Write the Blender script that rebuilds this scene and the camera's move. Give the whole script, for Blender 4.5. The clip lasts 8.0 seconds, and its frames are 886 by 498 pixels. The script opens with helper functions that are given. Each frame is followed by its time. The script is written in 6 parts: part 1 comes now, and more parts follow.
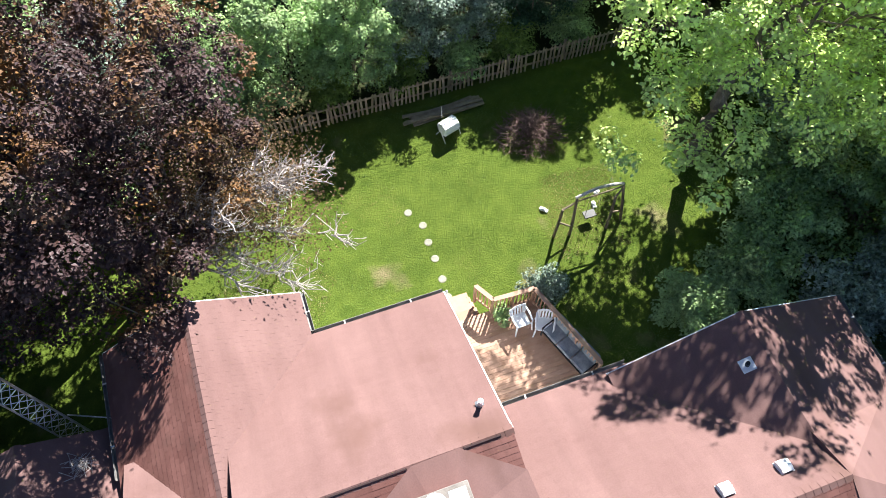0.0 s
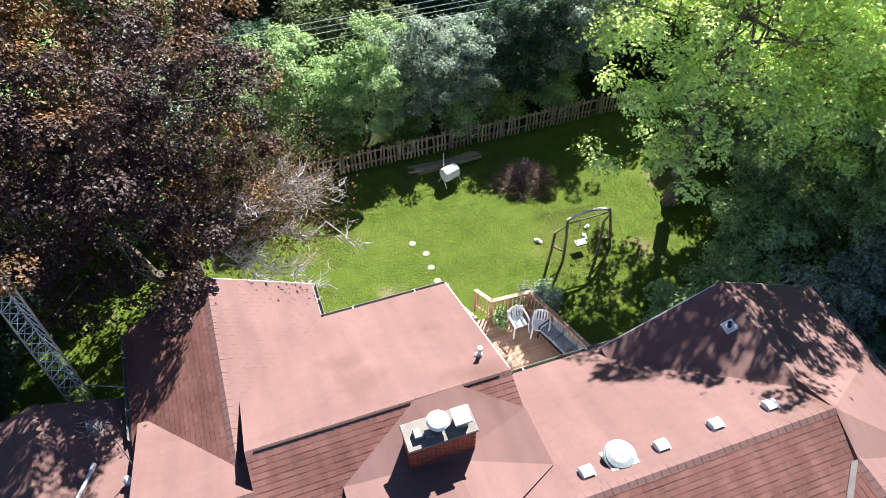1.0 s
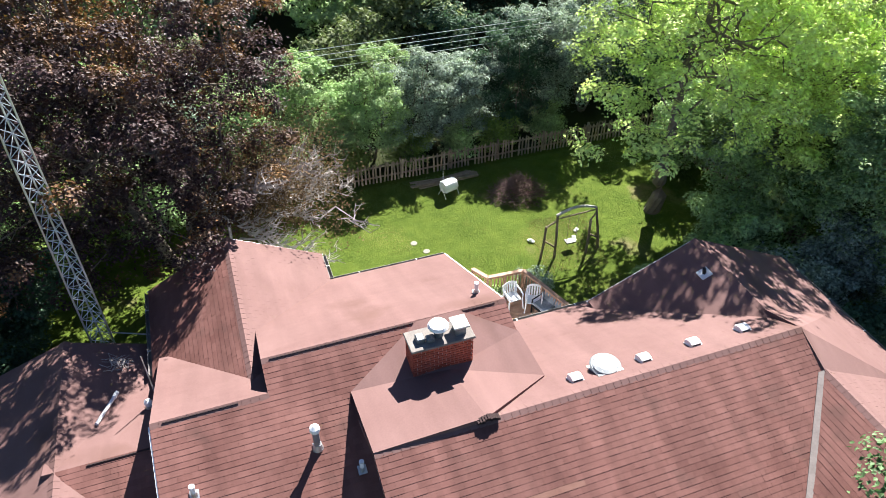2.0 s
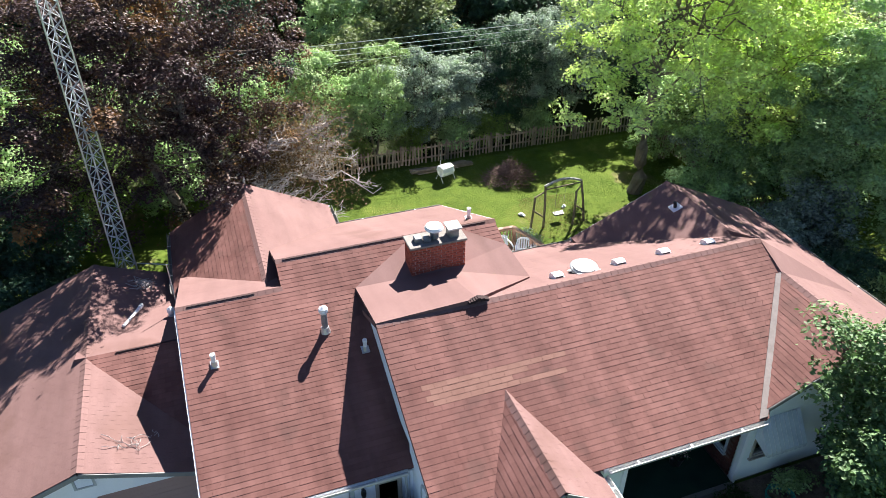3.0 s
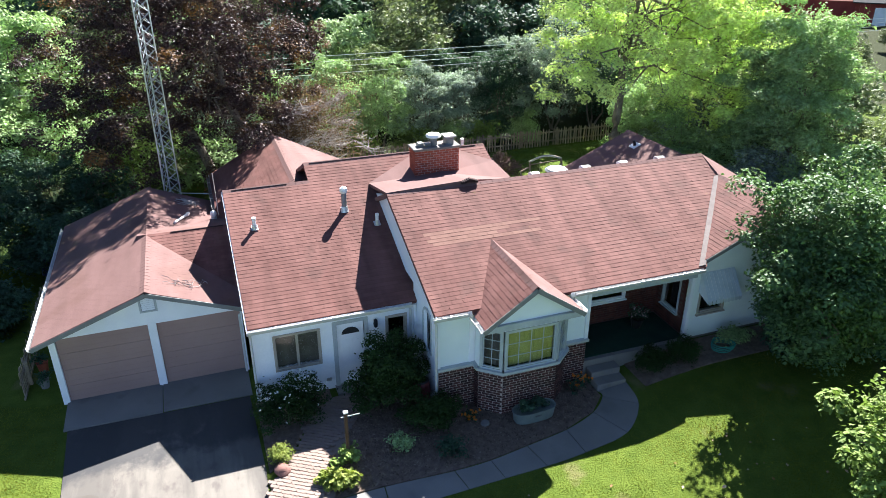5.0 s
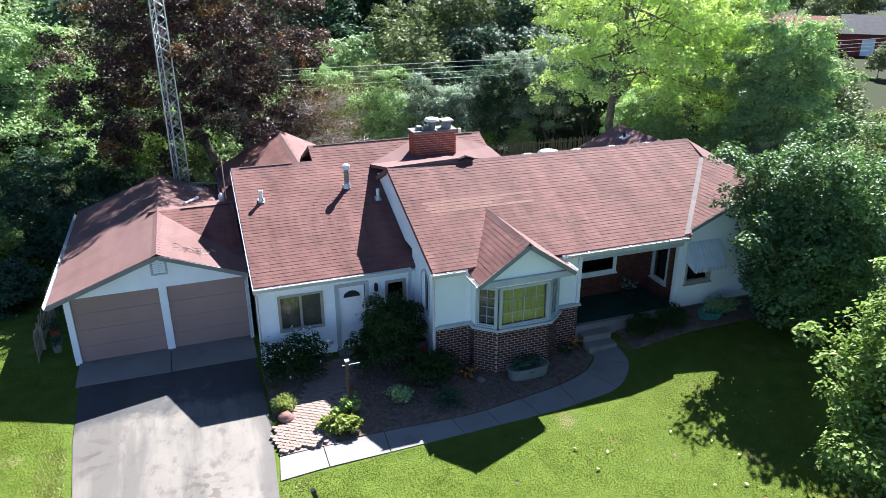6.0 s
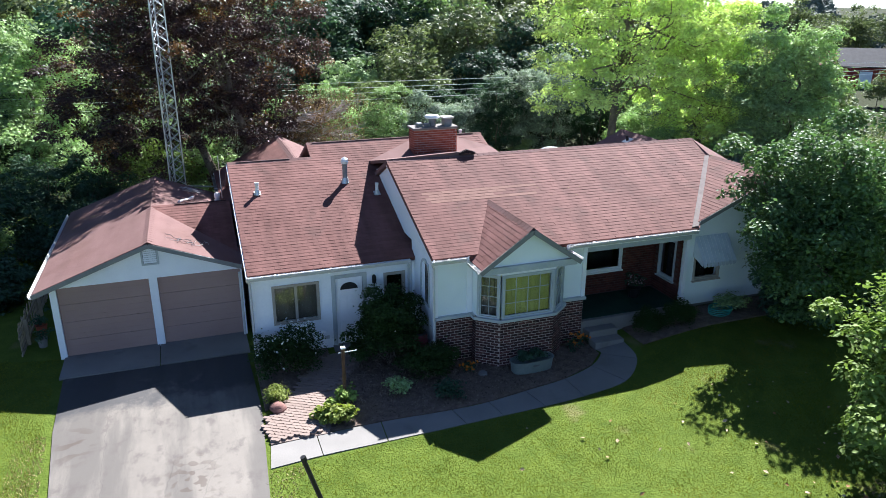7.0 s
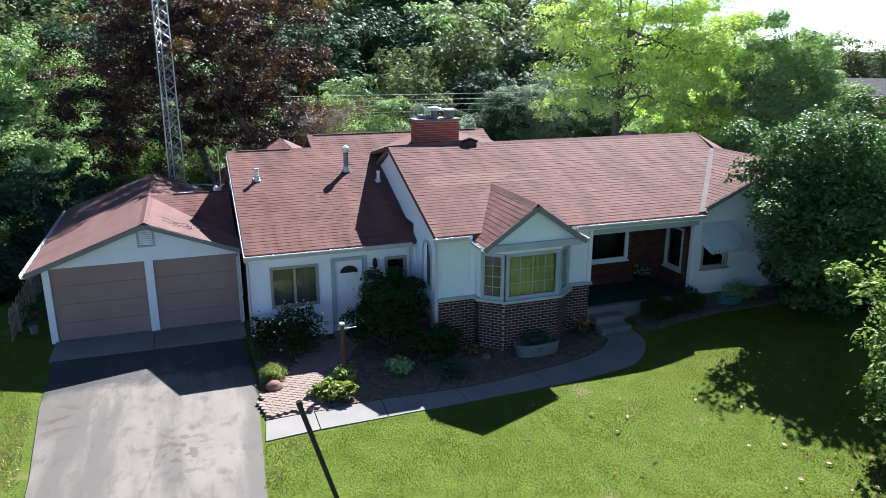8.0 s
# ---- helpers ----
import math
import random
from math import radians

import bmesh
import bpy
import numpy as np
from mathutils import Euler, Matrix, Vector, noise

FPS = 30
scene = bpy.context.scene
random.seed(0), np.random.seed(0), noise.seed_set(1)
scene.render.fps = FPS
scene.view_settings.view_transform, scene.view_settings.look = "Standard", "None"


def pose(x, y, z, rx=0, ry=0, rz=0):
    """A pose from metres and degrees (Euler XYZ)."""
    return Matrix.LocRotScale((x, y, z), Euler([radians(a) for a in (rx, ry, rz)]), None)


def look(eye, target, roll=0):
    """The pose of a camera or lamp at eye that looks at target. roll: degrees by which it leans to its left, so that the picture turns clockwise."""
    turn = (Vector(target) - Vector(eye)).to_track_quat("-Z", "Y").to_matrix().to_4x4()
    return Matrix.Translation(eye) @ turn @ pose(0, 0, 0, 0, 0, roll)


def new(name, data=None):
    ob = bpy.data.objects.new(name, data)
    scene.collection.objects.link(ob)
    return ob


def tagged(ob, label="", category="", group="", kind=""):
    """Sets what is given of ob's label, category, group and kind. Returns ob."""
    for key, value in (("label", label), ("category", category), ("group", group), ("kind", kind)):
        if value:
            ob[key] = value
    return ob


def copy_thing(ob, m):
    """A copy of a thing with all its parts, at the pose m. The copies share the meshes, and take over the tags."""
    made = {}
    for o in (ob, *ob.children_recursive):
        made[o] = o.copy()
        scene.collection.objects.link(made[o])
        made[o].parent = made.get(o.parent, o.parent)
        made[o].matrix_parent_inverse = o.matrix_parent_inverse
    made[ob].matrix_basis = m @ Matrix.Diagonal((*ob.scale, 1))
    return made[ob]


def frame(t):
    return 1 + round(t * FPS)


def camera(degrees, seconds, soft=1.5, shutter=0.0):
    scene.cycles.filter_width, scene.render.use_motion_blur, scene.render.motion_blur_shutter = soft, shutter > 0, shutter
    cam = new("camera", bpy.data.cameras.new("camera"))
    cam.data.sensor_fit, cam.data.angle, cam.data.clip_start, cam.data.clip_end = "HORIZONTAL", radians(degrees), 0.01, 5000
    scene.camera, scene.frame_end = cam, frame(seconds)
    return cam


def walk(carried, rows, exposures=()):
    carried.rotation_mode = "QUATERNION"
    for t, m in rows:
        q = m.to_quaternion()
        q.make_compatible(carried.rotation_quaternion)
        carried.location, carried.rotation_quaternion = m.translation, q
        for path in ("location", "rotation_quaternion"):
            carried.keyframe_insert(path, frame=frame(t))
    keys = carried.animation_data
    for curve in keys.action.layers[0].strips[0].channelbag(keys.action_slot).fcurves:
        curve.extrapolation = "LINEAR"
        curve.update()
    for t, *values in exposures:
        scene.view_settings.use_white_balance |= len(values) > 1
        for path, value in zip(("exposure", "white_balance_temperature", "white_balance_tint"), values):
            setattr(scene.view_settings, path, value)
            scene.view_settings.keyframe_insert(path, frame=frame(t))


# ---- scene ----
cam = camera(63.3, 8.0, soft=0.75)
METRES, EYE, TILT, LEAN, TURN = 28.0, 21.2, -61.5, 0.0, -19.5
ROWS = [
    (0.0, 0.0, 0.0, 0.0, -0.0, 0.0, 0.0),
    (0.5, 0.0015, -0.0211, -0.0955, 0.15, 6.83, -0.01),
    (1.0, -0.0001, -0.0428, -0.1871, 0.13, 13.29, -0.03),
    (2.5, 0.0008, -0.067, -0.4406, -0.02, 24.94, -0.05),
    (3.0, 0.0031, -0.0712, -0.5235, -0.03, 27.53, -0.04),
    (3.5, 0.0023, -0.0748, -0.5968, -0.08, 29.98, -0.02),
    (4.0, 0.0027, -0.0779, -0.6649, -0.12, 32.11, -0.02),
    (4.5, 0.0023, -0.0805, -0.7257, -0.16, 33.82, 0.03),
    (6.0, 0.0074, -0.063, -0.8721, -0.01, 39.01, 0.1),
    (6.5, 0.0074, -0.0387, -0.8865, -0.03, 40.7, 0.06),
    (7.0, 0.0072, -0.0106, -0.8976, -0.05, 42.41, 0.02),
    (7.5, 0.0068, 0.016, -0.9111, -0.03, 44.0, -0.04),
    (8.0, 0.0058, 0.041, -0.9283, -0.03, 45.68, -0.07),
]
walk(cam, [(t, pose(0, 0, EYE, TILT, LEAN, TURN) @ pose(METRES * x, METRES * y, METRES * z, 90 + pitch, roll, yaw)) for t, x, y, z, yaw, pitch, roll in ROWS],
     exposures=[(0.0, 1.95, 6350, 8), (3.0, 2.1, 6450, 10), (4.5, 2.36, 6400, 9), (6.0, 2.22, 5950, 11), (8.0, 1.83, 5950, 11)])

# ---- world and sun ----
SUN_TO = Vector((0.73, 0.89, 1.0)).normalized()
world = bpy.data.worlds.new("daylight")
scene.world = world
world.use_nodes = True
wn = world.node_tree.nodes
sky = wn.new("ShaderNodeTexSky")
sky.sky_type, sky.sun_disc = "NISHITA", False
sky.sun_elevation, sky.sun_rotation = radians(41.0), radians(39.4)
sky.air_density, sky.dust_density, sky.ozone_density = 0.55, 0.1, 2.5
wn["Background"].inputs["Strength"].default_value = 0.05
world.node_tree.links.new(sky.outputs[0], wn["Background"].inputs["Color"])
sun = new("sun", bpy.data.lights.new("sun", "SUN"))
sun.data.energy, sun.data.angle, sun.data.color = 5.0, radians(0.53), (1.0, 0.96, 0.91)
sun.matrix_world = look(SUN_TO * 60, (0, 0, 0))

# ---- materials ----


def mat(name, dark, light, rough=0.85, scale=2.0, fine=30.0, bump=0.3, depth=0.01, spec=0.3, metal=0.0, piece=0.0, through_light=0.0, third=None, third_scale=0.4, third_at=0.55, coat=0.0):
    """A surface between two colours: broad and fine noise, bump, a shift from piece to piece, and stains of a third colour."""
    m = bpy.data.materials.new(name)
    m.use_nodes = True
    nt = m.node_tree
    n, lk = nt.nodes, nt.links
    b = n["Principled BSDF"]
    geo = n.new("ShaderNodeNewGeometry")

    def tex(sc, detail):
        t = n.new("ShaderNodeTexNoise")
        t.inputs["Scale"].default_value, t.inputs["Detail"].default_value = sc, detail
        lk.new(geo.outputs["Position"], t.inputs["Vector"])
        return t.outputs["Fac"]

    def maths(op, a, c):
        q = n.new("ShaderNodeMath")
        q.operation = op
        for k, v in ((0, a), (1, c)):
            if hasattr(v, "links"):
                lk.new(v, q.inputs[k])
            else:
                q.inputs[k].default_value = v
        return q.outputs[0]

    def mix(fac, a, c):
        q = n.new("ShaderNodeMix")
        q.data_type = "RGBA"
        lk.new(fac, q.inputs[0])
        for k, v in ((6, a), (7, c)):
            if hasattr(v, "links"):
                lk.new(v, q.inputs[k])
            else:
                q.inputs[k].default_value = (*v, 1)
        return q.outputs[2]

    broad, grain = tex(scale, 4.0), tex(fine, 3.0)
    fac = maths("ADD", maths("MULTIPLY", broad, 1.5), maths("MULTIPLY", grain, 0.9))
    fac = maths("SUBTRACT", fac, 0.7)
    if piece:
        info = n.new("ShaderNodeObjectInfo")
        own = maths("FRACT", maths("ADD", geo.outputs["Random Per Island"], info.outputs["Random"]), 0.0)
        fac = maths("ADD", fac, maths("MULTIPLY", maths("SUBTRACT", own, 0.5), piece))
    q = n.new("ShaderNodeClamp")
    lk.new(fac, q.inputs[0])
    colour = mix(q.outputs[0], dark, light)
    if third:
        r = n.new("ShaderNodeMapRange")
        r.inputs[1].default_value, r.inputs[2].default_value = third_at, third_at + 0.12
        lk.new(tex(third_scale, 6.0), r.inputs[0])
        colour = mix(r.outputs[0], colour, third)
    lk.new(colour, b.inputs["Base Color"])
    b.inputs["Roughness"].default_value, b.inputs["Metallic"].default_value = rough, metal
    b.inputs["Specular IOR Level"].default_value = spec
    b.inputs["Coat Weight"].default_value = coat
    if bump:
        u = n.new("ShaderNodeBump")
        u.inputs["Strength"].default_value, u.inputs["Distance"].default_value = bump, depth
        lk.new(grain, u.inputs["Height"])
        lk.new(u.outputs[0], b.inputs["Normal"])
    if through_light:
        tr = n.new("ShaderNodeBsdfTranslucent")
        sh = n.new("ShaderNodeMixShader")
        sh.inputs[0].default_value = through_light
        warm = n.new("ShaderNodeMix")
        warm.data_type, warm.blend_type = "RGBA", "MULTIPLY"
        warm.inputs[0].default_value = 1.0
        lk.new(colour, warm.inputs[6])
        warm.inputs[7].default_value = (1.1, 1.2, 0.75, 1)
        lk.new(warm.outputs[2], tr.inputs["Color"])
        lk.new(b.outputs[0], sh.inputs[1])
        lk.new(tr.outputs[0], sh.inputs[2])
        lk.new(sh.outputs[0], n["Material Output"].inputs["Surface"])
    return m


def glass_mat(name, tint=(0.9, 0.95, 0.95)):
    m = bpy.data.materials.new(name)
    m.use_nodes = True
    b = m.node_tree.nodes["Principled BSDF"]
    b.inputs["Base Color"].default_value = (*tint, 1)
    b.inputs["Roughness"].default_value = 0.03
    b.inputs["Transmission Weight"].default_value = 1.0
    b.inputs["IOR"].default_value = 1.45
    return m


SHINGLE = mat("red_asphalt_shingle", (0.106, 0.046, 0.0395), (0.185, 0.09, 0.078), rough=0.85, scale=0.8, fine=55, bump=0.25, depth=0.003, piece=0.36, spec=0.15,
              third=(0.115, 0.058, 0.05), third_scale=1.1, third_at=0.6)
SHINGLE_NEW = mat("paler_repair_shingle", (0.135, 0.068, 0.054), (0.215, 0.118, 0.095), rough=0.85, scale=1.5, fine=55, bump=0.25, depth=0.003, piece=0.3, spec=0.15)
# Shingle copy with sunlit tone put into its colour, for rear and garage slopes.
ROOF_SUNLIT = mat("sunlit_pink_roofing", (0.138, 0.079, 0.073), (0.188, 0.114, 0.106), rough=0.88, scale=0.45, fine=30, bump=0.2, depth=0.003, piece=0.14, spec=0.1,
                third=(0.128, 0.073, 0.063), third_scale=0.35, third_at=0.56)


def streaked(m, low, high):
    """Weather streaks running down the slope, multiplied into the base colour."""
    n, lk = m.node_tree.nodes, m.node_tree.links
    b = n["Principled BSDF"]
    old = b.inputs["Base Color"].links[0].from_socket
    geo, sc, t, r, x = (n.new("ShaderNode" + k) for k in ("NewGeometry", "VectorMath", "TexNoise", "MapRange", "Mix"))
    sc.operation = "MULTIPLY"
    sc.inputs[1].default_value = (2.6, 0.3, 0.3)
    lk.new(geo.outputs["Position"], sc.inputs[0])
    lk.new(sc.outputs[0], t.inputs["Vector"])
    t.inputs["Scale"].default_value, t.inputs["Detail"].default_value = 1.0, 5.0
    r.inputs[1].default_value, r.inputs[2].default_value, r.inputs[3].default_value, r.inputs[4].default_value = 0.32, 0.68, low, high
    lk.new(t.outputs["Fac"], r.inputs[0])
    x.data_type, x.blend_type = "RGBA", "MULTIPLY"
    x.inputs[0].default_value = 1.0
    lk.new(old, x.inputs[6])
    lk.new(r.outputs[0], x.inputs[7])
    lk.new(x.outputs[2], b.inputs["Base Color"])


streaked(SHINGLE, 0.8, 1.15)
streaked(ROOF_SUNLIT, 0.92, 1.06)
# Near-black that stands for shade along the ridges and in the saddle opening.
RIDGE_DARK = mat("dark_ridge_shade", (0.02, 0.012, 0.012), (0.05, 0.03, 0.03), rough=0.95)
SIDING = mat("white_painted_siding", (0.783, 0.814, 0.855), (0.906, 0.927, 0.948), rough=0.55, scale=0.9, fine=18, bump=0.1, piece=0.12)
PANEL = mat("pale_stucco_panel", (0.742, 0.803, 0.814), (0.865, 0.917, 0.906), rough=0.8, scale=1.2, fine=40, bump=0.3, depth=0.004)
TRIM = mat("grey_white_trim_paint", (0.36, 0.396, 0.414), (0.504, 0.54, 0.549), rough=0.5, scale=1.5, fine=25, bump=0.1)
RAKE = mat("plain_grey_rake", (0.17, 0.17, 0.165), (0.26, 0.26, 0.25), rough=0.7, scale=2, fine=30, bump=0.15)
WHITE = mat("white_trim_paint", (0.783, 0.803, 0.834), (0.896, 0.906, 0.927), rough=0.45, scale=2, fine=30, bump=0.08)
FRAME_TAN = mat("tan_window_frame", (0.32, 0.28, 0.232), (0.44, 0.4, 0.344), rough=0.5, scale=3, fine=30, bump=0.1)
GUTTER = mat("white_gutter_metal", (0.495, 0.495, 0.48), (0.63, 0.63, 0.615), rough=0.4, scale=2, fine=12, bump=0.05)
# Near-black stand-in for the darkness of unlit rooms behind glass.
DARK_IN = mat("unlit_room_dark", (0.015, 0.015, 0.016), (0.04, 0.04, 0.04), rough=0.9)
BRICK_DARK = mat("dark_brown_brick", (0.024, 0.013, 0.014), (0.10, 0.04, 0.038), rough=0.85, scale=4, fine=60, bump=0.5, piece=0.9)
MORTAR = mat("pale_mortar", (0.37, 0.285, 0.25), (0.54, 0.43, 0.385), rough=0.95, scale=3, fine=70, bump=0.4)
# Porch brick and mortar: darkened copies that paint in the recess's shade.
MORTAR_RED = mat("shaded_red_mortar", (0.072, 0.042, 0.036), (0.132, 0.084, 0.072), rough=0.95, scale=3, fine=70, bump=0.4)
BRICK_PORCH = mat("shaded_red_porch_brick", (0.055, 0.016, 0.012), (0.12, 0.037, 0.027), rough=0.85, scale=4, fine=60, bump=0.5, piece=0.7)
BRICK_RED = mat("red_brick", (0.22, 0.0484, 0.0294), (0.4, 0.106, 0.063), rough=0.85, scale=4, fine=60, bump=0.5, piece=0.7)
GARAGE_DOOR = mat("taupe_garage_door", (0.292, 0.19, 0.167), (0.367, 0.247, 0.216), rough=0.55, scale=0.8, fine=40, bump=0.12, depth=0.003)
CONCRETE = mat("weathered_concrete", (0.16, 0.151, 0.14), (0.23, 0.217, 0.202), rough=0.9, scale=0.9, fine=50, bump=0.3, piece=0.2, third=(0.15, 0.14, 0.13), third_scale=1.1, third_at=0.6)
ASPHALT = mat("bleached_asphalt_drive", (0.13, 0.115, 0.1), (0.195, 0.175, 0.15), rough=0.75, spec=0.3, scale=0.8, fine=60, bump=0.3, depth=0.004)


def drive_wear_and_shade(m):
    """Lengthways streaks, fine cracks, oil drips and a patchy black zone near the garage that deepens its shadow."""
    n, lk = m.node_tree.nodes, m.node_tree.links
    b = n["Principled BSDF"]
    pos = n.new("ShaderNodeNewGeometry").outputs["Position"]

    def scaled(v, k):
        q = n.new("ShaderNodeVectorMath")
        q.operation = "MULTIPLY"
        lk.new(v, q.inputs[0])
        q.inputs[1].default_value = k
        return q.outputs[0]

    def tex(k, detail, rough=0.55):
        t = n.new("ShaderNodeTexNoise")
        lk.new(scaled(pos, k), t.inputs["Vector"])
        t.inputs["Scale"].default_value, t.inputs["Detail"].default_value, t.inputs["Roughness"].default_value = 1.0, detail, rough
        return t.outputs["Fac"]

    def span(v, a, c, lo=0.0, hi=1.0):
        r = n.new("ShaderNodeMapRange")
        r.interpolation_type = "SMOOTHSTEP"
        for k, q in zip((1, 2, 3, 4), (a, c, lo, hi)):
            r.inputs[k].default_value = q
        lk.new(v, r.inputs[0])
        return r.outputs[0]

    def sums(op, a, c):
        q = n.new("ShaderNodeMath")
        q.operation = op
        for k, v in ((0, a), (1, c)):
            if hasattr(v, "links"):
                lk.new(v, q.inputs[k])
            else:
                q.inputs[k].default_value = v
        return q.outputs[0]

    def mix(fac, a, c):
        q = n.new("ShaderNodeMix")
        q.data_type = "RGBA"
        lk.new(fac, q.inputs[0])
        lk.new(a, q.inputs[6])
        q.inputs[7].default_value = (*c, 1)
        return q.outputs[2]

    def near(x, y, r):
        d = n.new("ShaderNodeVectorMath")
        d.operation = "DISTANCE"
        lk.new(scaled(pos, (1.3, 0.7, 0)), d.inputs[0])
        d.inputs[1].default_value = (x * 1.3, y * 0.7, 0)
        return span(d.outputs["Value"], r, 0.1 * r)

    sep = n.new("ShaderNodeSeparateXYZ")
    lk.new(pos, sep.inputs[0])
    colour = b.inputs["Base Color"].links[0].from_socket
    side = sums("ADD", span(sep.outputs["X"], -8.9, -10.2, 0.0, 0.13), span(sep.outputs["X"], -6.95, -6.45, 0.0, 0.2))
    streak = span(sums("ADD", tex((1.7, 0.22, 1), 5.0), side), 0.42, 0.64, 0.0, 0.8)
    colour = mix(streak, colour, (0.085, 0.077, 0.069))
    mottled = span(tex((2.6, 1.5, 1), 6.0, 0.65), 0.5, 0.68, 0.0, 0.7)
    colour = mix(mottled, colour, (0.085, 0.072, 0.066))
    # Patchy black towards the garage, painted to deepen the shadow cast there.
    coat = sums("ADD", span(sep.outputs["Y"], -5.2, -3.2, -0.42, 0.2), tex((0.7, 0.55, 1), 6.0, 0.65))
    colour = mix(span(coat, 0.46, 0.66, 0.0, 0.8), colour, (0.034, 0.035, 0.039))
    drips = sums("MULTIPLY", near(-7.95, -7.4, 1.15), span(tex((4.2, 4.6, 1), 1.0, 0.4), 0.52, 0.6))
    drips = sums("MAXIMUM", drips, sums("MULTIPLY", near(-10.4, -5.2, 0.8), span(tex((2.2, 3.6, 1), 1.0, 0.4), 0.52, 0.6)))
    colour = mix(sums("MULTIPLY", drips, 0.6), colour, (0.06, 0.042, 0.032))
    cell = n.new("ShaderNodeTexVoronoi")
    cell.feature = "DISTANCE_TO_EDGE"
    wob = n.new("ShaderNodeVectorMath")
    wob.operation = "ADD"
    lk.new(scaled(pos, (0.42, 0.3, 0)), wob.inputs[0])
    wander = n.new("ShaderNodeTexNoise")
    wander.inputs["Scale"].default_value = 1.6
    lk.new(pos, wander.inputs["Vector"])
    lk.new(scaled(wander.outputs["Color"], (0.12, 0.12, 0)), wob.inputs[1])
    lk.new(wob.outputs[0], cell.inputs["Vector"])
    cell.inputs["Scale"].default_value = 1.0
    colour = mix(span(cell.outputs["Distance"], 0.0018, 0.0005, 0.0, 0.25), colour, (0.04, 0.036, 0.034))
    lk.new(colour, b.inputs["Base Color"])


drive_wear_and_shade(ASPHALT)
PAVER = mat("tan_pink_paver", (0.19, 0.14, 0.118), (0.26, 0.198, 0.168), rough=0.9, scale=2, fine=60, bump=0.4, piece=0.25)
MULCH = mat("brown_mulch", (0.0897, 0.0639, 0.0505), (0.247, 0.179, 0.14), rough=0.95, scale=6, fine=45, bump=1.0, depth=0.05)
DECK = mat("stained_deck_board", (0.304, 0.173, 0.112), (0.48, 0.306, 0.225), rough=0.7, scale=2.5, fine=35, bump=0.25, piece=0.35)
FENCE = mat("weathered_fence_wood", (0.176, 0.136, 0.096), (0.352, 0.288, 0.216), rough=0.9, scale=4, fine=40, bump=0.4, piece=0.5)
BARK = mat("grey_brown_bark", (0.09, 0.07, 0.055), (0.24, 0.20, 0.16), rough=0.95, scale=3, fine=28, bump=1.0, depth=0.03)
DEAD = mat("bare_grey_twig", (0.23, 0.201, 0.19), (0.529, 0.483, 0.454), rough=0.95, scale=4, fine=40, bump=0.3)
STEEL = mat("galvanised_steel", (0.42, 0.44, 0.46), (0.62, 0.64, 0.66), rough=0.42, metal=0.8, scale=6, fine=50, bump=0.08)
# Grey in place of white: backlit shade of the capped flues put into colour.
METAL_GREY = mat("shade_grey_metal", (0.16, 0.16, 0.17), (0.30, 0.30, 0.31), rough=0.55, metal=0.3, scale=5, fine=30, bump=0.05)
CHROME = mat("white_sheet_metal", (0.72, 0.72, 0.72), (0.86, 0.86, 0.86), rough=0.4, scale=5, fine=40, bump=0.05)
LEAF_GREEN = mat("maple_leaf_green", (0.1746, 0.2422, 0.111), (0.4275, 0.593, 0.2717), rough=0.62, scale=0.45, fine=6, bump=0, piece=0.6, through_light=0.2, spec=0.12)
LEAF_BRIGHT = mat("bright_maple_leaf", (0.347, 0.4158, 0.1527), (0.8497, 1.0181, 0.3739), rough=0.62, scale=0.45, fine=6, bump=0, piece=0.6, through_light=0.2, spec=0.12)
LEAF_DARK = mat("dark_green_leaf", (0.0268, 0.0503, 0.0307), (0.0804, 0.151, 0.0922), rough=0.62, scale=0.6, fine=6, bump=0, piece=0.7, through_light=0.22, spec=0.12)
LEAF_BUSH = mat("dark_bush_leaf", (0.0201, 0.0369, 0.0111), (0.0602, 0.1106, 0.0333), rough=0.62, scale=0.8, fine=8, bump=0, piece=0.6, through_light=0.3, spec=0.12)
LEAF_RUST = mat("dry_rust_leaf", (0.0594, 0.039, 0.0234), (0.238, 0.156, 0.0936), rough=0.7, scale=0.8, fine=8, bump=0, piece=0.8, through_light=0.3, spec=0.1)
STRAW = mat("dry_straw_blade", (0.20, 0.16, 0.08), (0.46, 0.38, 0.22), rough=0.8, scale=0.8, fine=8, bump=0, piece=0.8, through_light=0.2, spec=0.1)
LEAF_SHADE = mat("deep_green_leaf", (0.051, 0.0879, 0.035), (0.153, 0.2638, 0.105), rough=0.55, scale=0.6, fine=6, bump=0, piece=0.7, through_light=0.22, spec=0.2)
LEAF_LAWN = mat("mid_green_leaf", (0.1154, 0.1608, 0.0443), (0.2825, 0.3937, 0.1085), rough=0.62, scale=0.6, fine=6, bump=0, piece=0.6, through_light=0.26, spec=0.12)
LEAF_SILVER = mat("silvery_green_leaf", (0.1183, 0.146, 0.1229), (0.4075, 0.5028, 0.4235), rough=0.62, scale=0.7, fine=6, bump=0, piece=0.9, through_light=0.24, spec=0.12)
LEAF_WOOD = mat("woodland_leaf", (0.0779, 0.0952, 0.0461), (0.2336, 0.2855, 0.1384), rough=0.62, scale=0.12, fine=3, bump=0, piece=0.7, through_light=0.24, spec=0.12)
LEAF_PURPLE = mat("purple_maple_leaf", (0.0293, 0.017, 0.0176), (0.0878, 0.0511, 0.0527), rough=0.5, scale=0.5, fine=6, bump=0, piece=0.7, through_light=0.2, spec=0.2,
                  third=(0.2, 0.1, 0.035), third_scale=0.45, third_at=0.53)
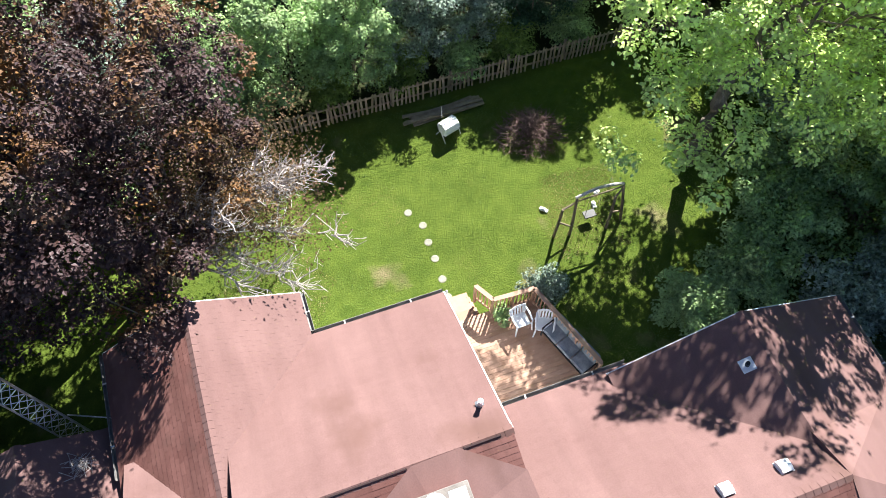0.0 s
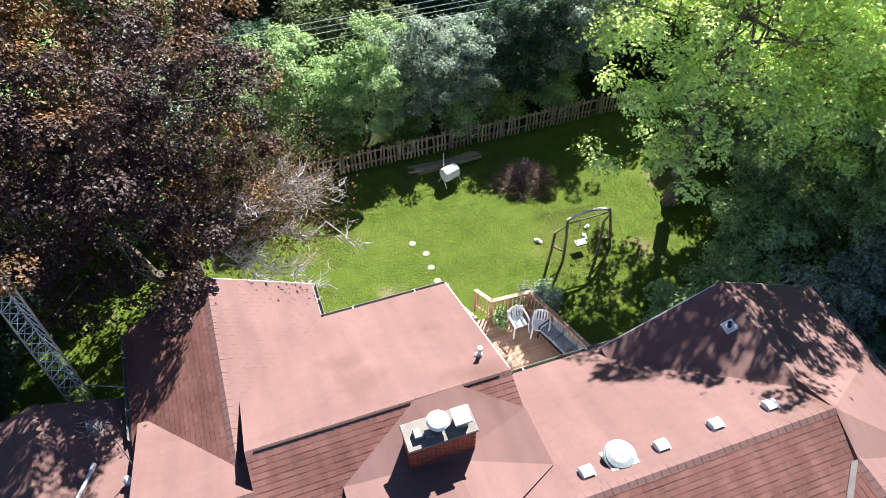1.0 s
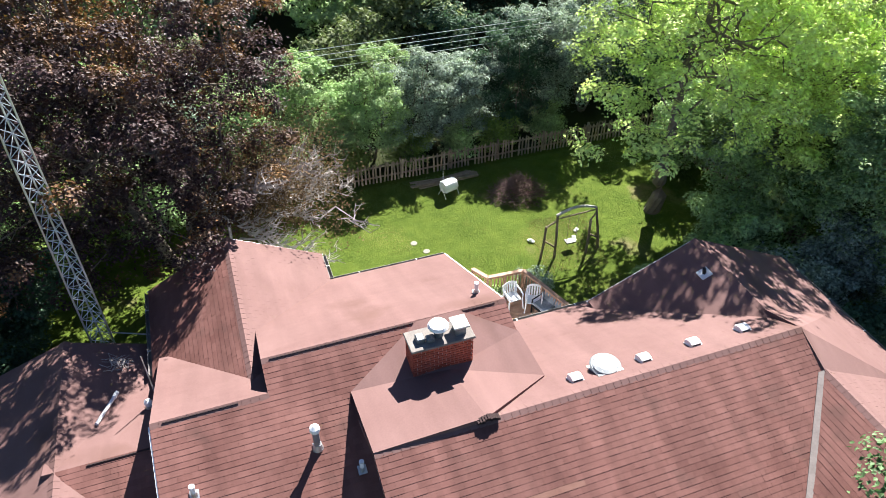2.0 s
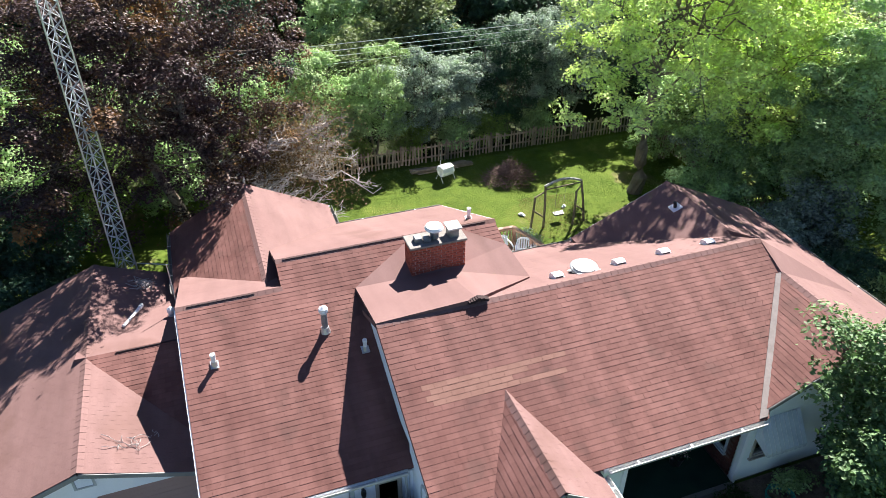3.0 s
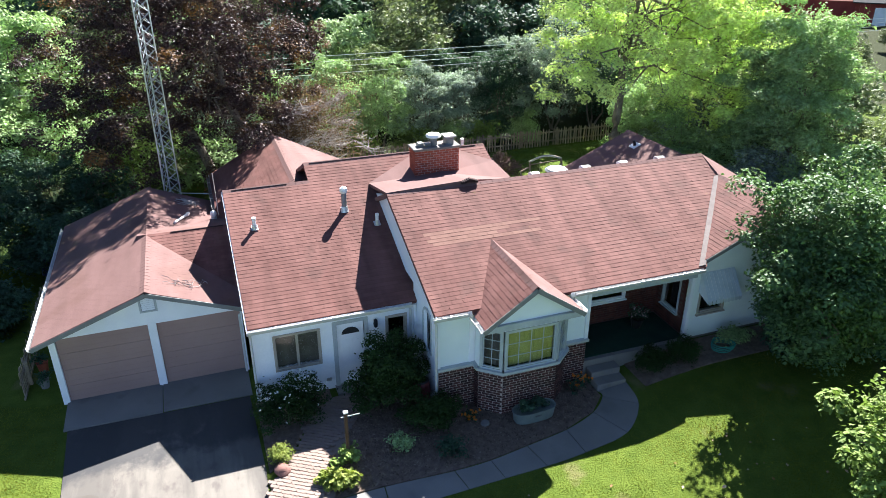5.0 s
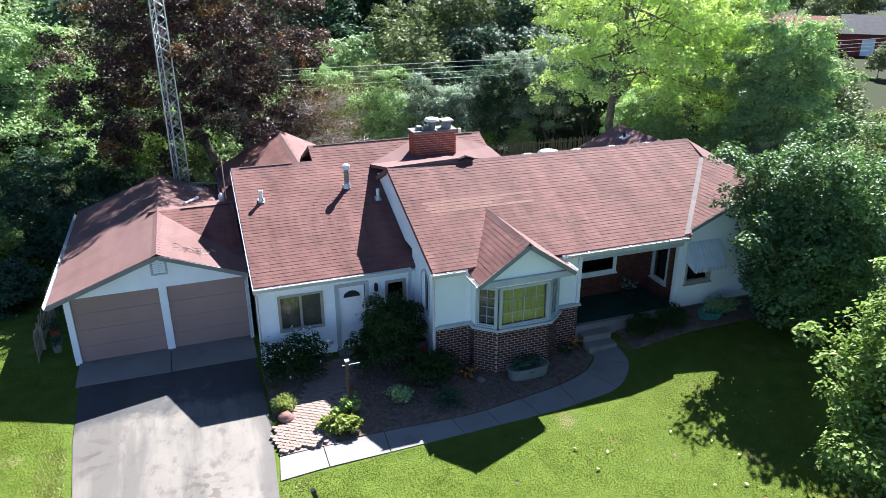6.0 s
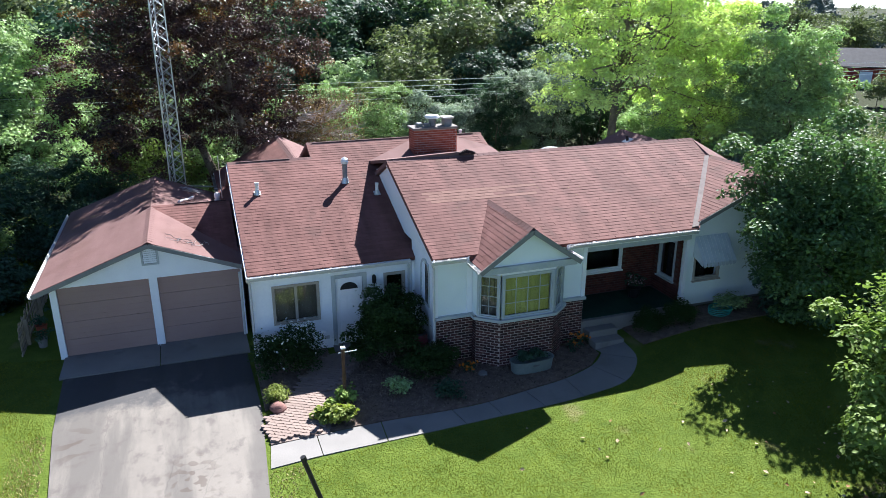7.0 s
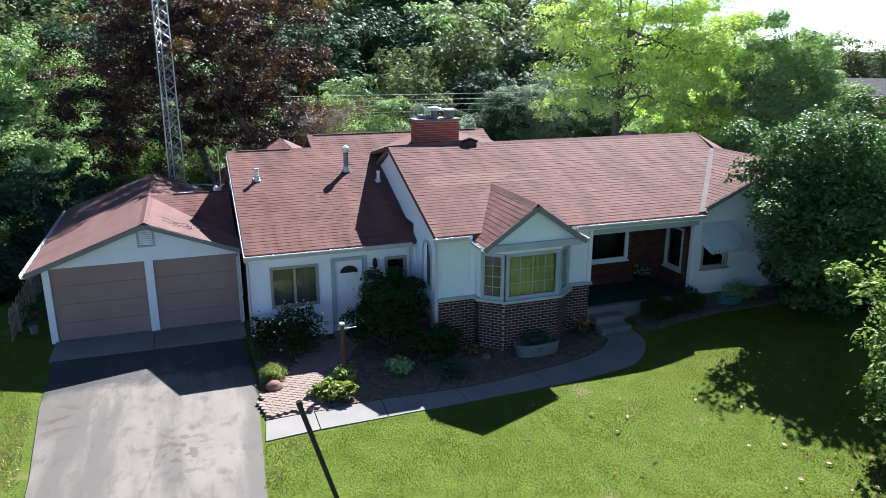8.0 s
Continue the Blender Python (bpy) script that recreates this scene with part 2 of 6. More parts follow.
LEAF_YELLOW = mat("yellow_green_leaf", (0.15, 0.2, 0.03), (0.32, 0.36, 0.075), rough=0.6, scale=2, fine=10, bump=0, piece=0.5, through_light=0.25)
GRASS = mat("lawn_grass_blade", (0.0773, 0.0847, 0.0115), (0.1894, 0.2074, 0.0282), rough=0.7, spec=0.1, scale=0.9, fine=9, bump=0, piece=0.6, through_light=0.5, third=(0.19, 0.15, 0.025), third_scale=0.33, third_at=0.57)
GRASS_BACK = mat("back_lawn_blade", (0.0749, 0.1081, 0.0389), (0.1835, 0.2647, 0.0953), rough=0.7, spec=0.1, scale=0.9, fine=9, bump=0, piece=0.35, through_light=0.5, third=(0.36, 0.31, 0.17), third_scale=0.4, third_at=0.55)


def ground_mat():
    m = mat("lawn_ground", (0.05, 0.08, 0.012), (0.105, 0.142, 0.024), rough=0.95, spec=0.05, scale=2.2, fine=22, bump=0.8, depth=0.04, third=(0.18, 0.15, 0.08), third_scale=0.5, third_at=0.62)
    nt = m.node_tree
    n, lk = nt.nodes, nt.links
    b = n["Principled BSDF"]
    old = b.inputs["Base Color"].links[0].from_socket
    geo = n.new("ShaderNodeNewGeometry")
    sep = n.new("ShaderNodeSeparateXYZ")
    lk.new(geo.outputs["Position"], sep.inputs[0])
    r = n.new("ShaderNodeMapRange")
    r.inputs[1].default_value, r.inputs[2].default_value = 17.2, 18.6
    lk.new(sep.outputs["Y"], r.inputs[0])
    x = n.new("ShaderNodeMix")
    x.data_type = "RGBA"
    lk.new(r.outputs[0], x.inputs[0])
    lk.new(old, x.inputs[6])
    x.inputs[7].default_value = (0.03, 0.036, 0.015, 1)
    lk.new(x.outputs[2], b.inputs["Base Color"])
    return m


GROUND = ground_mat()

# ---- builders ----


def thing(name, label, category, loc=(0, 0, 0), rz=0.0, group="", kind=""):
    ob = new(name)
    ob.empty_display_size = 0.2
    ob.matrix_world = pose(*loc, 0, 0, rz)
    return tagged(ob, label, category, group, kind)


def part(name, bm, material, parent=None, label="", kind=""):
    """One mesh object under a thing or a part, in the coordinates of its parent."""
    if isinstance(bm, bmesh.types.BMesh):
        bmesh.ops.recalc_face_normals(bm, faces=bm.faces)
        me = bpy.data.meshes.new(name)
        bm.to_mesh(me)
        bm.free()
    else:
        me = bm
    if not me.materials:
        me.materials.append(material)
    ob = new(name, me)
    if parent:
        ob.parent = parent
    return tagged(ob, label, kind=kind)


def block(bm, x0, x1, y0, y1, z0, z1, m=None, bevel=0.0):
    mm = Matrix.Translation(((x0 + x1) / 2, (y0 + y1) / 2, (z0 + z1) / 2)) @ Matrix.Diagonal((abs(x1 - x0), abs(y1 - y0), abs(z1 - z0), 1))
    r = bmesh.ops.create_cube(bm, size=1.0, matrix=(m @ mm) if m else mm)
    if bevel:
        es = {e for v in r["verts"] for e in v.link_edges}
        bmesh.ops.bevel(bm, geom=list(es), offset=bevel, segments=1, affect="EDGES", profile=0.7)
    return bm


def boxed(*a, **k):
    return block(bmesh.new(), *a, **k)


def slab(bm, pts, thick, m=None):
    """A polygon of points, made into a plate thick metres deep along the reverse of its normal."""
    ps = [Vector(p) for p in pts]
    nrm = (ps[1] - ps[0]).cross(ps[2] - ps[0]).normalized()
    top = [bm.verts.new((m @ p) if m else p) for p in ps]
    low = [bm.verts.new((m @ (p - nrm * thick)) if m else p - nrm * thick) for p in ps]
    bm.faces.new(top)
    bm.faces.new(low[::-1])
    k = len(ps)
    for i in range(k):
        bm.faces.new((top[i], low[i], low[(i + 1) % k], top[(i + 1) % k]))
    return bm


def tube(bm, pts, radii, sides=6):
    """A tapered tube along points."""
    rings = []
    for i, p in enumerate(pts):
        a, c = Vector(pts[max(i - 1, 0)]), Vector(pts[min(i + 1, len(pts) - 1)])
        q = (c - a).to_track_quat("Z", "Y")
        rings.append([bm.verts.new(Vector(p) + q @ Vector((radii[i] * math.cos(2 * math.pi * k / sides), radii[i] * math.sin(2 * math.pi * k / sides), 0))) for k in range(sides)])
    for a, c in zip(rings, rings[1:]):
        for k in range(sides):
            bm.faces.new((a[k], a[(k + 1) % sides], c[(k + 1) % sides], c[k]))
    bm.faces.new(rings[0][::-1])
    bm.faces.new(rings[-1])
    return bm


def raw_mesh(name, verts, faces, material, flat=True):
    """A mesh from arrays of vertices and of faces with the same number of corners."""
    me = bpy.data.meshes.new(name)
    k = faces.shape[1]
    me.vertices.add(len(verts))
    me.vertices.foreach_set("co", verts.astype(np.float32).ravel())
    me.loops.add(faces.size)
    me.loops.foreach_set("vertex_index", faces.astype(np.int32).ravel())
    me.polygons.add(len(faces))
    me.polygons.foreach_set("loop_start", np.arange(0, faces.size, k, dtype=np.int32))
    me.polygons.foreach_set("loop_total", np.full(len(faces), k, dtype=np.int32))
    me.update(calc_edges=True)
    if flat:
        me.shade_flat()
    me.materials.append(material)
    return me


def leaf_mesh(name, centres, normals, size, material, rng, ratio=0.7, small=False):
    """Many pointed leaves, each a folded kite of two triangles; small ones are a single triangle."""
    k = len(centres)
    nrm = normals / np.linalg.norm(normals, axis=1, keepdims=True)
    a = np.cross(nrm, rng.normal(size=(k, 3)))
    a /= np.linalg.norm(a, axis=1, keepdims=True)
    c = np.cross(nrm, a)
    s = (size * rng.uniform(0.65, 1.35, k))[:, None]
    w = s * ratio * 0.5
    if small:
        verts = np.stack([centres - a * s * 0.5 + c * w, centres + a * s * 0.55, centres - a * s * 0.4 - c * w * 1.1], 1).reshape(-1, 3)
        return raw_mesh(name, verts, np.arange(k * 3).reshape(-1, 3), material)
    verts = np.stack([centres - a * s * 0.5, centres + c * w + nrm * w * 0.25, centres + a * s * 0.5, centres - c * w + nrm * w * 0.25], 1).reshape(-1, 3)
    i = np.arange(k)[:, None] * 4
    return raw_mesh(name, verts, np.concatenate([i + [0, 1, 2], i + [0, 2, 3]], 1).reshape(-1, 3), material)


def crown_points(rng, centre, radii, clumps, leaves, spread, low=-0.75, hollow=0.55, wild=0.18, per=5, inner=0.14):
    """Boughs set apart in an uneven crown, each a flattened dome of leaf clumps: clump centres, leaf places and leaf normals."""
    centre, radii = np.array(centre), np.array(radii)
    boughs = []
    tries, apart = 0, 1.75 * (radii[0] * radii[1] * radii[2] / max(clumps / per, 1)) ** (1 / 3) * 0.62
    while len(boughs) < max(clumps // per, 5):
        d = rng.normal(size=3)
        d /= np.linalg.norm(d)
        tries += 1
        if d[2] < low:
            continue
        bulge = 1 + wild * math.sin(3.1 * d[0] + 2.3 * d[1] + 1.7) * math.cos(2.7 * d[2] + 1.9 * d[0]) + wild * 0.6 * math.sin(7 * d[0] - 5 * d[2] + 3 * d[1])
        p = centre + d * radii * bulge * rng.uniform(hollow * 0.8, 0.92)
        if tries < 4000 and any(np.linalg.norm((p - q[0]) * np.array((0.9, 0.9, 1.15))) < apart for q in boughs):
            continue
        boughs.append((p, apart * rng.uniform(0.6, 0.95)))
    cs, ws = [], []
    for p, r in boughs:
        for k in range(per):
            d = rng.normal(size=3)
            d[2] = abs(d[2]) * 0.8 - 0.25
            d /= np.linalg.norm(d)
            cs.append(p + d * r * np.array((1.0, 1.0, 0.75)) * rng.uniform(0.6, 1.1))
            ws.append(r * rng.uniform(0.7, 1.2))
    cs, ws = np.array(cs), np.array(ws)
    idx = rng.choice(len(cs), leaves, p=ws ** 2 / (ws ** 2).sum())
    off = rng.normal(size=(leaves, 3))
    off[:, 2] = np.abs(off[:, 2]) - 0.35
    off *= (rng.uniform(0.4, 1, leaves) ** 0.5 / np.linalg.norm(off, axis=1))[:, None]
    pts = cs[idx] + off * spread * (0.55 + 0.45 * ws[idx] / ws.mean())[:, None] * rng.uniform(0.6, 1.0, clumps * 4)[idx % (clumps * 4)][:, None] * np.array((1, 1, 0.8))
    fill = rng.random(leaves) < inner
    k = int(fill.sum())
    d = rng.normal(size=(k * 3, 3))
    d /= np.linalg.norm(d, axis=1)[:, None]
    d = d[d[:, 2] > low][:k]
    d = np.concatenate([d, d])[:k]
    uneven = 1 + wild * np.sin(3.1 * d[:, 0] + 2.3 * d[:, 1] + 1.7) * np.cos(2.7 * d[:, 2] + 1.9 * d[:, 0]) + 0.09 * np.sin(9 * d[:, 0] + 3) * np.sin(8 * d[:, 1] + 5 * d[:, 2])
    pts[fill] = centre + d * radii * (uneven * rng.uniform(hollow * 0.8, 0.88, k))[:, None]
    stray = rng.random(leaves) < 0.08
    pts[stray] += rng.normal(size=(int(stray.sum()), 3)) * spread * 0.35
    nrm = off * 1.1 + rng.normal(size=(leaves, 3)) * 0.45 + np.array((0.25, 0.3, 0.85))
    return cs, pts, nrm


def limb(bm, rng, a, b, r0, r1, bend=0.12, n=4, sides=6):
    a, b = Vector(a), Vector(b)
    ln = (b - a).length
    pts = [a.lerp(b, i / n) + (Vector(rng.normal(size=3)) * ln * bend * 0.5 if 0 < i < n else Vector((0, 0, 0))) + Vector((0, 0, math.sin(math.pi * i / n) * ln * -0.05)) for i in range(n + 1)]
    tube(bm, pts, [r0 + (r1 - r0) * i / n for i in range(n + 1)], sides)


def tree(name, label, loc, centre, radii, trunk, clumps, leaves, leaf, material, seed, spread=0.8, fork=0.35, limbs=22, stems=1, low=-0.75, hollow=0.55, bark=None, wild=0.18, category="tree", group="", inner=0.14, small=False):
    """A tapered trunk that forks into limbs, and a crown of leaf clumps. centre and radii are in metres from the foot."""
    rng = np.random.default_rng(seed)
    ob = thing(name, label, category, loc, group=group)
    cs, pts, nrm = crown_points(rng, centre, radii, clumps, leaves, spread, low, hollow, wild, inner=inner)
    bm = bmesh.new()
    forks = []
    for i in range(stems):
        ang = 2 * math.pi * i / stems + seed
        lean = 0.0 if stems == 1 else 0.22 * centre[2]
        f = (centre[0] * 0.15 + lean * math.cos(ang), centre[1] * 0.3 + lean * math.sin(ang), centre[2] * (fork + 0.12 * i / max(stems, 1)) * 1.6)
        foot = (0.25 * trunk * 3 * math.cos(ang) * (stems > 1), 0.25 * trunk * 3 * math.sin(ang) * (stems > 1), -0.15)
        limb(bm, rng, foot, f, trunk, trunk * 0.55, 0.05, 5, 10)
        limb(bm, rng, f, (centre[0] + lean * 0.6 * math.cos(ang), centre[1] + lean * 0.6 * math.sin(ang), centre[2] + radii[2] * 0.75), trunk * 0.55, trunk * 0.12, 0.06, 5, 8)
        forks.append(Vector(f))
    part("trunk", bm, bark or BARK, ob)
    for i in range(limbs):
        bm = bmesh.new()
        tip = cs[rng.integers(0, len(cs))]
        f = forks[i % stems]
        start = f.lerp(Vector((centre[0], centre[1], centre[2] + radii[2] * 0.6)), rng.uniform(0, 0.7))
        limb(bm, rng, start, tip, trunk * rng.uniform(0.12, 0.22), 0.015, 0.14, 5, 6)
        part("limb", bm, bark or BARK, ob)
    part("crown", leaf_mesh("crown", pts, nrm, leaf, material, rng, small=small), material, ob)
    return ob


# ---- ground ----


def ground_z(x, y):
    t = min(max((y - 1.0) / 8.0, 0), 1)
    u = min(max((-12.0 - x) / 6.0, 0), 1)
    v = min(max((x - 2.6) / 4.4, 0), 1)
    w = min(max((y + 14.0) / 6.0, 0), 1) * min(max((2.0 - y) / 4.0, 0), 1)
    return -0.6 * t * t * (3 - 2 * t) - 0.25 * u * u * (3 - 2 * u) + 0.42 * v * v * (3 - 2 * v) * w


def axis_steps(lo, hi, fine_lo, fine_hi, step):
    inner = list(np.arange(fine_lo, fine_hi + 0.01, step))
    far = [fine_lo - 3 * 1.9 ** i for i in range(9) if fine_lo - 3 * 1.9 ** i > lo]
    away = [fine_hi + 3 * 1.9 ** i for i in range(9) if fine_hi + 3 * 1.9 ** i < hi]
    return np.array([lo, *far[::-1], *inner, *away, hi])


def build_ground():
    xs, ys = axis_steps(-900, 900, -24, 30, 0.75), axis_steps(-500, 1200, -26, 24, 0.75)
    gx, gy = np.meshgrid(xs, ys)
    gz = np.array([[ground_z(x, y) + 0.01 * noise.noise((x * 0.6, y * 0.6, 0)) - 0.016 for x in xs] for y in ys])
    v = np.stack([gx, gy, gz], -1).reshape(-1, 3)
    w = len(xs)
    f = [(j * w + i, j * w + i + 1, (j + 1) * w + i + 1, (j + 1) * w + i) for j in range(len(ys) - 1) for i in range(w - 1)]
    ob = part("ground", raw_mesh("ground", v, np.array(f), GROUND, False), GROUND)
    return tagged(ob, "mown green lawn with thin dry patches", "lawn", kind="structure")


build_ground()

# ---- house: roofs ----
house = thing("house", "white ranch house with red shingle roofs and brick wainscot", "house")
garage = thing("garage", "attached white garage with two taupe doors", "garage")
EXPOSE, TAB = 0.14, 0.305


def roof_slope(parent, eave_a, eave_b, ridge_a, ridge_b, thick=0.12, loose=False, material=SHINGLE):
    """A slope between its eave and its ridge (corners in the same order), with shingle tabs laid on it in courses."""
    a, b, c, d = (Vector(p) for p in (eave_a, eave_b, ridge_b, ridge_a))
    ob = part("roof_slope", slab(bmesh.new(), (a, b, c, d), thick), material, parent)
    # Flatter tabs: the sun washing out relief is built into these slopes.
    proud = 0.4 if material is ROOF_SUNLIT else 1.0
    rng = np.random.default_rng(int(abs(a.x * 37 + a.y * 11 + b.y * 5) * 10) + 1)
    nrm = (b - a).cross(d - a).normalized()
    width, up_len = (b - a).length, (d - a).length
    rows_n = int(up_len / EXPOSE)
    verts, quads = [], []
    one, laid, pv, pf = None, 0, [], []
    for j in range(rows_n + 1):
        f0, f1 = j * EXPOSE / up_len, min((j + 1.15) * EXPOSE / up_len, 1.0)
        l0, r0, l1, r1 = a.lerp(d, f0), b.lerp(c, f0), a.lerp(d, f1), b.lerp(c, f1)
        ln = (r0 - l0).length
        if ln < 0.05:
            continue
        u = -(0.5 * TAB if j % 2 else 0.0) - rng.uniform(0, 0.05)
        while u < ln:
            e0, e1 = max(u, 0) / ln, min(u + TAB - 0.004, ln) / ln
            u += TAB
            if (e1 - e0) * ln < 0.02:
                continue
            lift = rng.uniform(0.006, 0.011) * proud
            p = [l0.lerp(r0, e0), l0.lerp(r0, e1), l1.lerp(r1, e1), l1.lerp(r1, e0)]
            mid = (p[0] + p[2]) / 2
            if loose and -1.0 < mid.x < 1.7 + 0.9 * math.sin(j * 2.3) and -2.25 < mid.y < -1.72:
                q = len(pv)
                pv += [p[0] + nrm * lift, p[1] + nrm * lift, p[2] + nrm * 0.002, p[3] + nrm * 0.002, p[0], p[1]]
                pf += [(q, q + 1, q + 2), (q, q + 2, q + 3), (q, q + 4, q + 5), (q, q + 5, q + 1), (q, q + 3, q + 4), (q + 1, q + 5, q + 2)]
                continue
            if loose and laid < 300 and e1 - e0 > (TAB - 0.008) / ln and p[0].x < 3.2:
                if one is None:
                    ex, ey = (p[1] - p[0]), (p[3] - p[0])
                    loc = [nrm * 0.007, ex + nrm * 0.007, ex + ey + nrm * 0.002, ey + nrm * 0.002, Vector((0, 0, 0)), ex]
                    one = raw_mesh("shingle", np.array([tuple(w) for w in loc]), np.array([(0, 1, 2), (0, 2, 3), (0, 4, 5), (0, 5, 1), (0, 3, 4), (1, 5, 2)]), SHINGLE)
                o = part("shingle", one, SHINGLE, ob)
                o.location = p[0]
                laid += 1
                continue
            k = len(verts)
            verts += [p[0] + nrm * lift, p[1] + nrm * lift, p[2] + nrm * 0.002, p[3] + nrm * 0.002, p[0], p[1]]
            quads += [(k, k + 1, k + 2, k + 3), (k, k + 4, k + 5, k + 1), (k, k + 3, k + 4, k + 4), (k + 1, k + 5, k + 2, k + 2)]
    v = np.array([tuple(q) for q in verts])
    tris = np.array([t for q in quads for t in ((q[0], q[1], q[2]), (q[0], q[2], q[3])) if len(set(t)) == 3])
    part("shingles", raw_mesh("shingles", v, tris, material), material, ob, kind="stuff")
    if pv:
        part("patch_shingles", raw_mesh("patch_shingles", np.array([tuple(w) for w in pv]), np.array(pf), SHINGLE_NEW), SHINGLE_NEW, ob, "paler replaced shingles", kind="stuff")
    return ob


def ridge_cap(parent, a, b, fall):
    """Bent cap shingles, lapped one over another along a ridge."""
    a, b = Vector(a), Vector(b)
    n = max(2, int((b - a).length / 0.2))
    d = (b - a).normalized()
    side, step = d.cross(Vector((0, 0, 1))), (b - a).length / n
    bm = bmesh.new()
    p, q = Vector((0, 0, 0)), d * step * 1.12
    up, drop = Vector((0, 0, 0.026)), Vector((0, 0, 0.13 * fall - 0.012))
    vs = [bm.verts.new(w) for w in (p - side * 0.13 - drop, p + up, p + side * 0.13 - drop, q - side * 0.13 - drop - up * 0.3, q + up * 0.7, q + side * 0.13 - drop - up * 0.3)]
    for f in ((0, 1, 4, 3), (1, 2, 5, 4), (0, 2, 1), (3, 4, 5)):
        bm.faces.new([vs[i] for i in f])
    first = part("cap_shingle", bm, ROOF_SUNLIT, parent)
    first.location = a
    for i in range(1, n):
        c = part("cap_shingle", first.data, ROOF_SUNLIT, parent)
        c.location = a.lerp(b, i / n)


def gable(parent, ridge, eaves, along, span, zr, ze, thick=0.12, cap=True, loose=False, paled=(False, True)):
    """A two-sided roof. along 'x': the ridge at y=ridge runs over x span, its eaves at y=eaves; along 'y' the other way
    about. Sides marked True get the roofing with sunlight in its colour.
    """
    s0, s1 = span
    for e, z, flip, old in ((eaves[0], ze[0], False, paled[0]), (eaves[1], ze[1], True, paled[1])):
        if along == "x":
            q = [(s0, e, z), (s1, e, z), (s0, ridge, zr), (s1, ridge, zr)]
        else:
            q = [(e, s1, z), (e, s0, z), (ridge, s1, zr), (ridge, s0, zr)]
        if flip:
            q = [q[1], q[0], q[3], q[2]]
        roof_slope(parent, *q, thick=thick, loose=loose and not flip, material=ROOF_SUNLIT if old else SHINGLE)
    if cap:
        fall = 0.5 * sum(abs((zr - z) / (ridge - e)) for e, z in zip(eaves, ze))
        ridge_cap(parent, (s0, ridge, zr), (s1, ridge, zr), fall) if along == "x" else ridge_cap(parent, (ridge, s0, zr), (ridge, s1, zr), fall)


BIG_Z, MID_Z, WING_Z, NW_Z, GAR_Z = 4.83, 4.86, 4.45, 4.15, 3.20
VALLEY_Z = 3.12 + 25 * EXPOSE * (BIG_Z - 3.12) / math.hypot(4.45, BIG_Z - 3.12)
VALLEY_Y = -4.45 * (BIG_Z - VALLEY_Z) / (BIG_Z - 3.12)
roof_slope(house, (-1.62, -4.45, 3.12), (6.6, -4.45, 3.12), (-1.62, 0.0, BIG_Z), (6.6, 0.0, BIG_Z), loose=True)
roof_slope(house, (6.6, -4.45, 3.12), (6.72, -4.45, 3.12), (6.6, VALLEY_Y, VALLEY_Z), (9.48, VALLEY_Y, VALLEY_Z))
roof_slope(house, (6.6, VALLEY_Y, VALLEY_Z), (9.48, VALLEY_Y, VALLEY_Z), (6.6, 0.0, BIG_Z), (9.6, 0.0, BIG_Z))
roof_slope(house, (9.6, 4.52, 2.70), (-1.62, 4.52, 2.70), (9.6, 0.0, BIG_Z), (-1.62, 0.0, BIG_Z), material=ROOF_SUNLIT)
ridge_cap(house, (-1.62, 0.0, BIG_Z), (9.6, 0.0, BIG_Z), 0.39)
gable(house, 3.45, (-2.53, 8.15), "x", (-3.50, 2.90), MID_Z, (2.54, 2.72))
gable(house, 2.62, (-2.53, 6.2), "x", (-6.18, -3.50), 4.54, (2.54, 3.0))
gable(house, -3.78, (-6.42, -0.95), "y", (2.7, 9.48), NW_Z, (2.74, 2.74))
gable(house, 9.55, (6.15, 13.35), "y", (-4.26, -0.6), WING_Z, (2.95, 2.68))
gable(house, 9.55, (6.15, 13.35), "y", (-0.6, 4.35), WING_Z, (2.95, 2.68), paled=(True, True))
gable(house, 0.83, (-0.58, 2.24), "y", (-5.27, -2.3), 3.95, (2.97, 2.97))
gable(garage, -8.62, (-11.62, -5.7), "y", (-0.8, 7.5), GAR_Z, (2.08, 2.08), paled=(True, True))
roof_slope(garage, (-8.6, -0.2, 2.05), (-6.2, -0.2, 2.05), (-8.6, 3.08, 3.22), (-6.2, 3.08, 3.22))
roof_slope(garage, (-6.2, 7.7, 2.0), (-8.9, 7.7, 2.0), (-6.2, 3.08, 3.22), (-8.9, 3.08, 3.22), material=ROOF_SUNLIT)
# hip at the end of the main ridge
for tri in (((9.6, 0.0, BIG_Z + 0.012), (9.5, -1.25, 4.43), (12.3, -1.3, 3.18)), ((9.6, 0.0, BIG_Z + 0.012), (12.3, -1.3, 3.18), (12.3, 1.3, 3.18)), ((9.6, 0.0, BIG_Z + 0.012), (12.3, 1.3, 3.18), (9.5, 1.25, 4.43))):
    part("hip_slope", slab(bmesh.new(), tri, 0.1), ROOF_SUNLIT, house)

# ---- house: walls ----


def frame_of(p0, p1):
    """A matrix whose x runs from p0 to p1 on the ground plan, whose y points into the building, and the length."""
    a, b = Vector((*p0, 0)), Vector((*p1, 0))
    d = (b - a).normalized()
    m = Matrix.Identity(4)
    m.col[0], m.col[1], m.col[3] = (*d, 0), (-d.y, d.x, 0, 0), (*a, 1)
    return m, (b - a).length


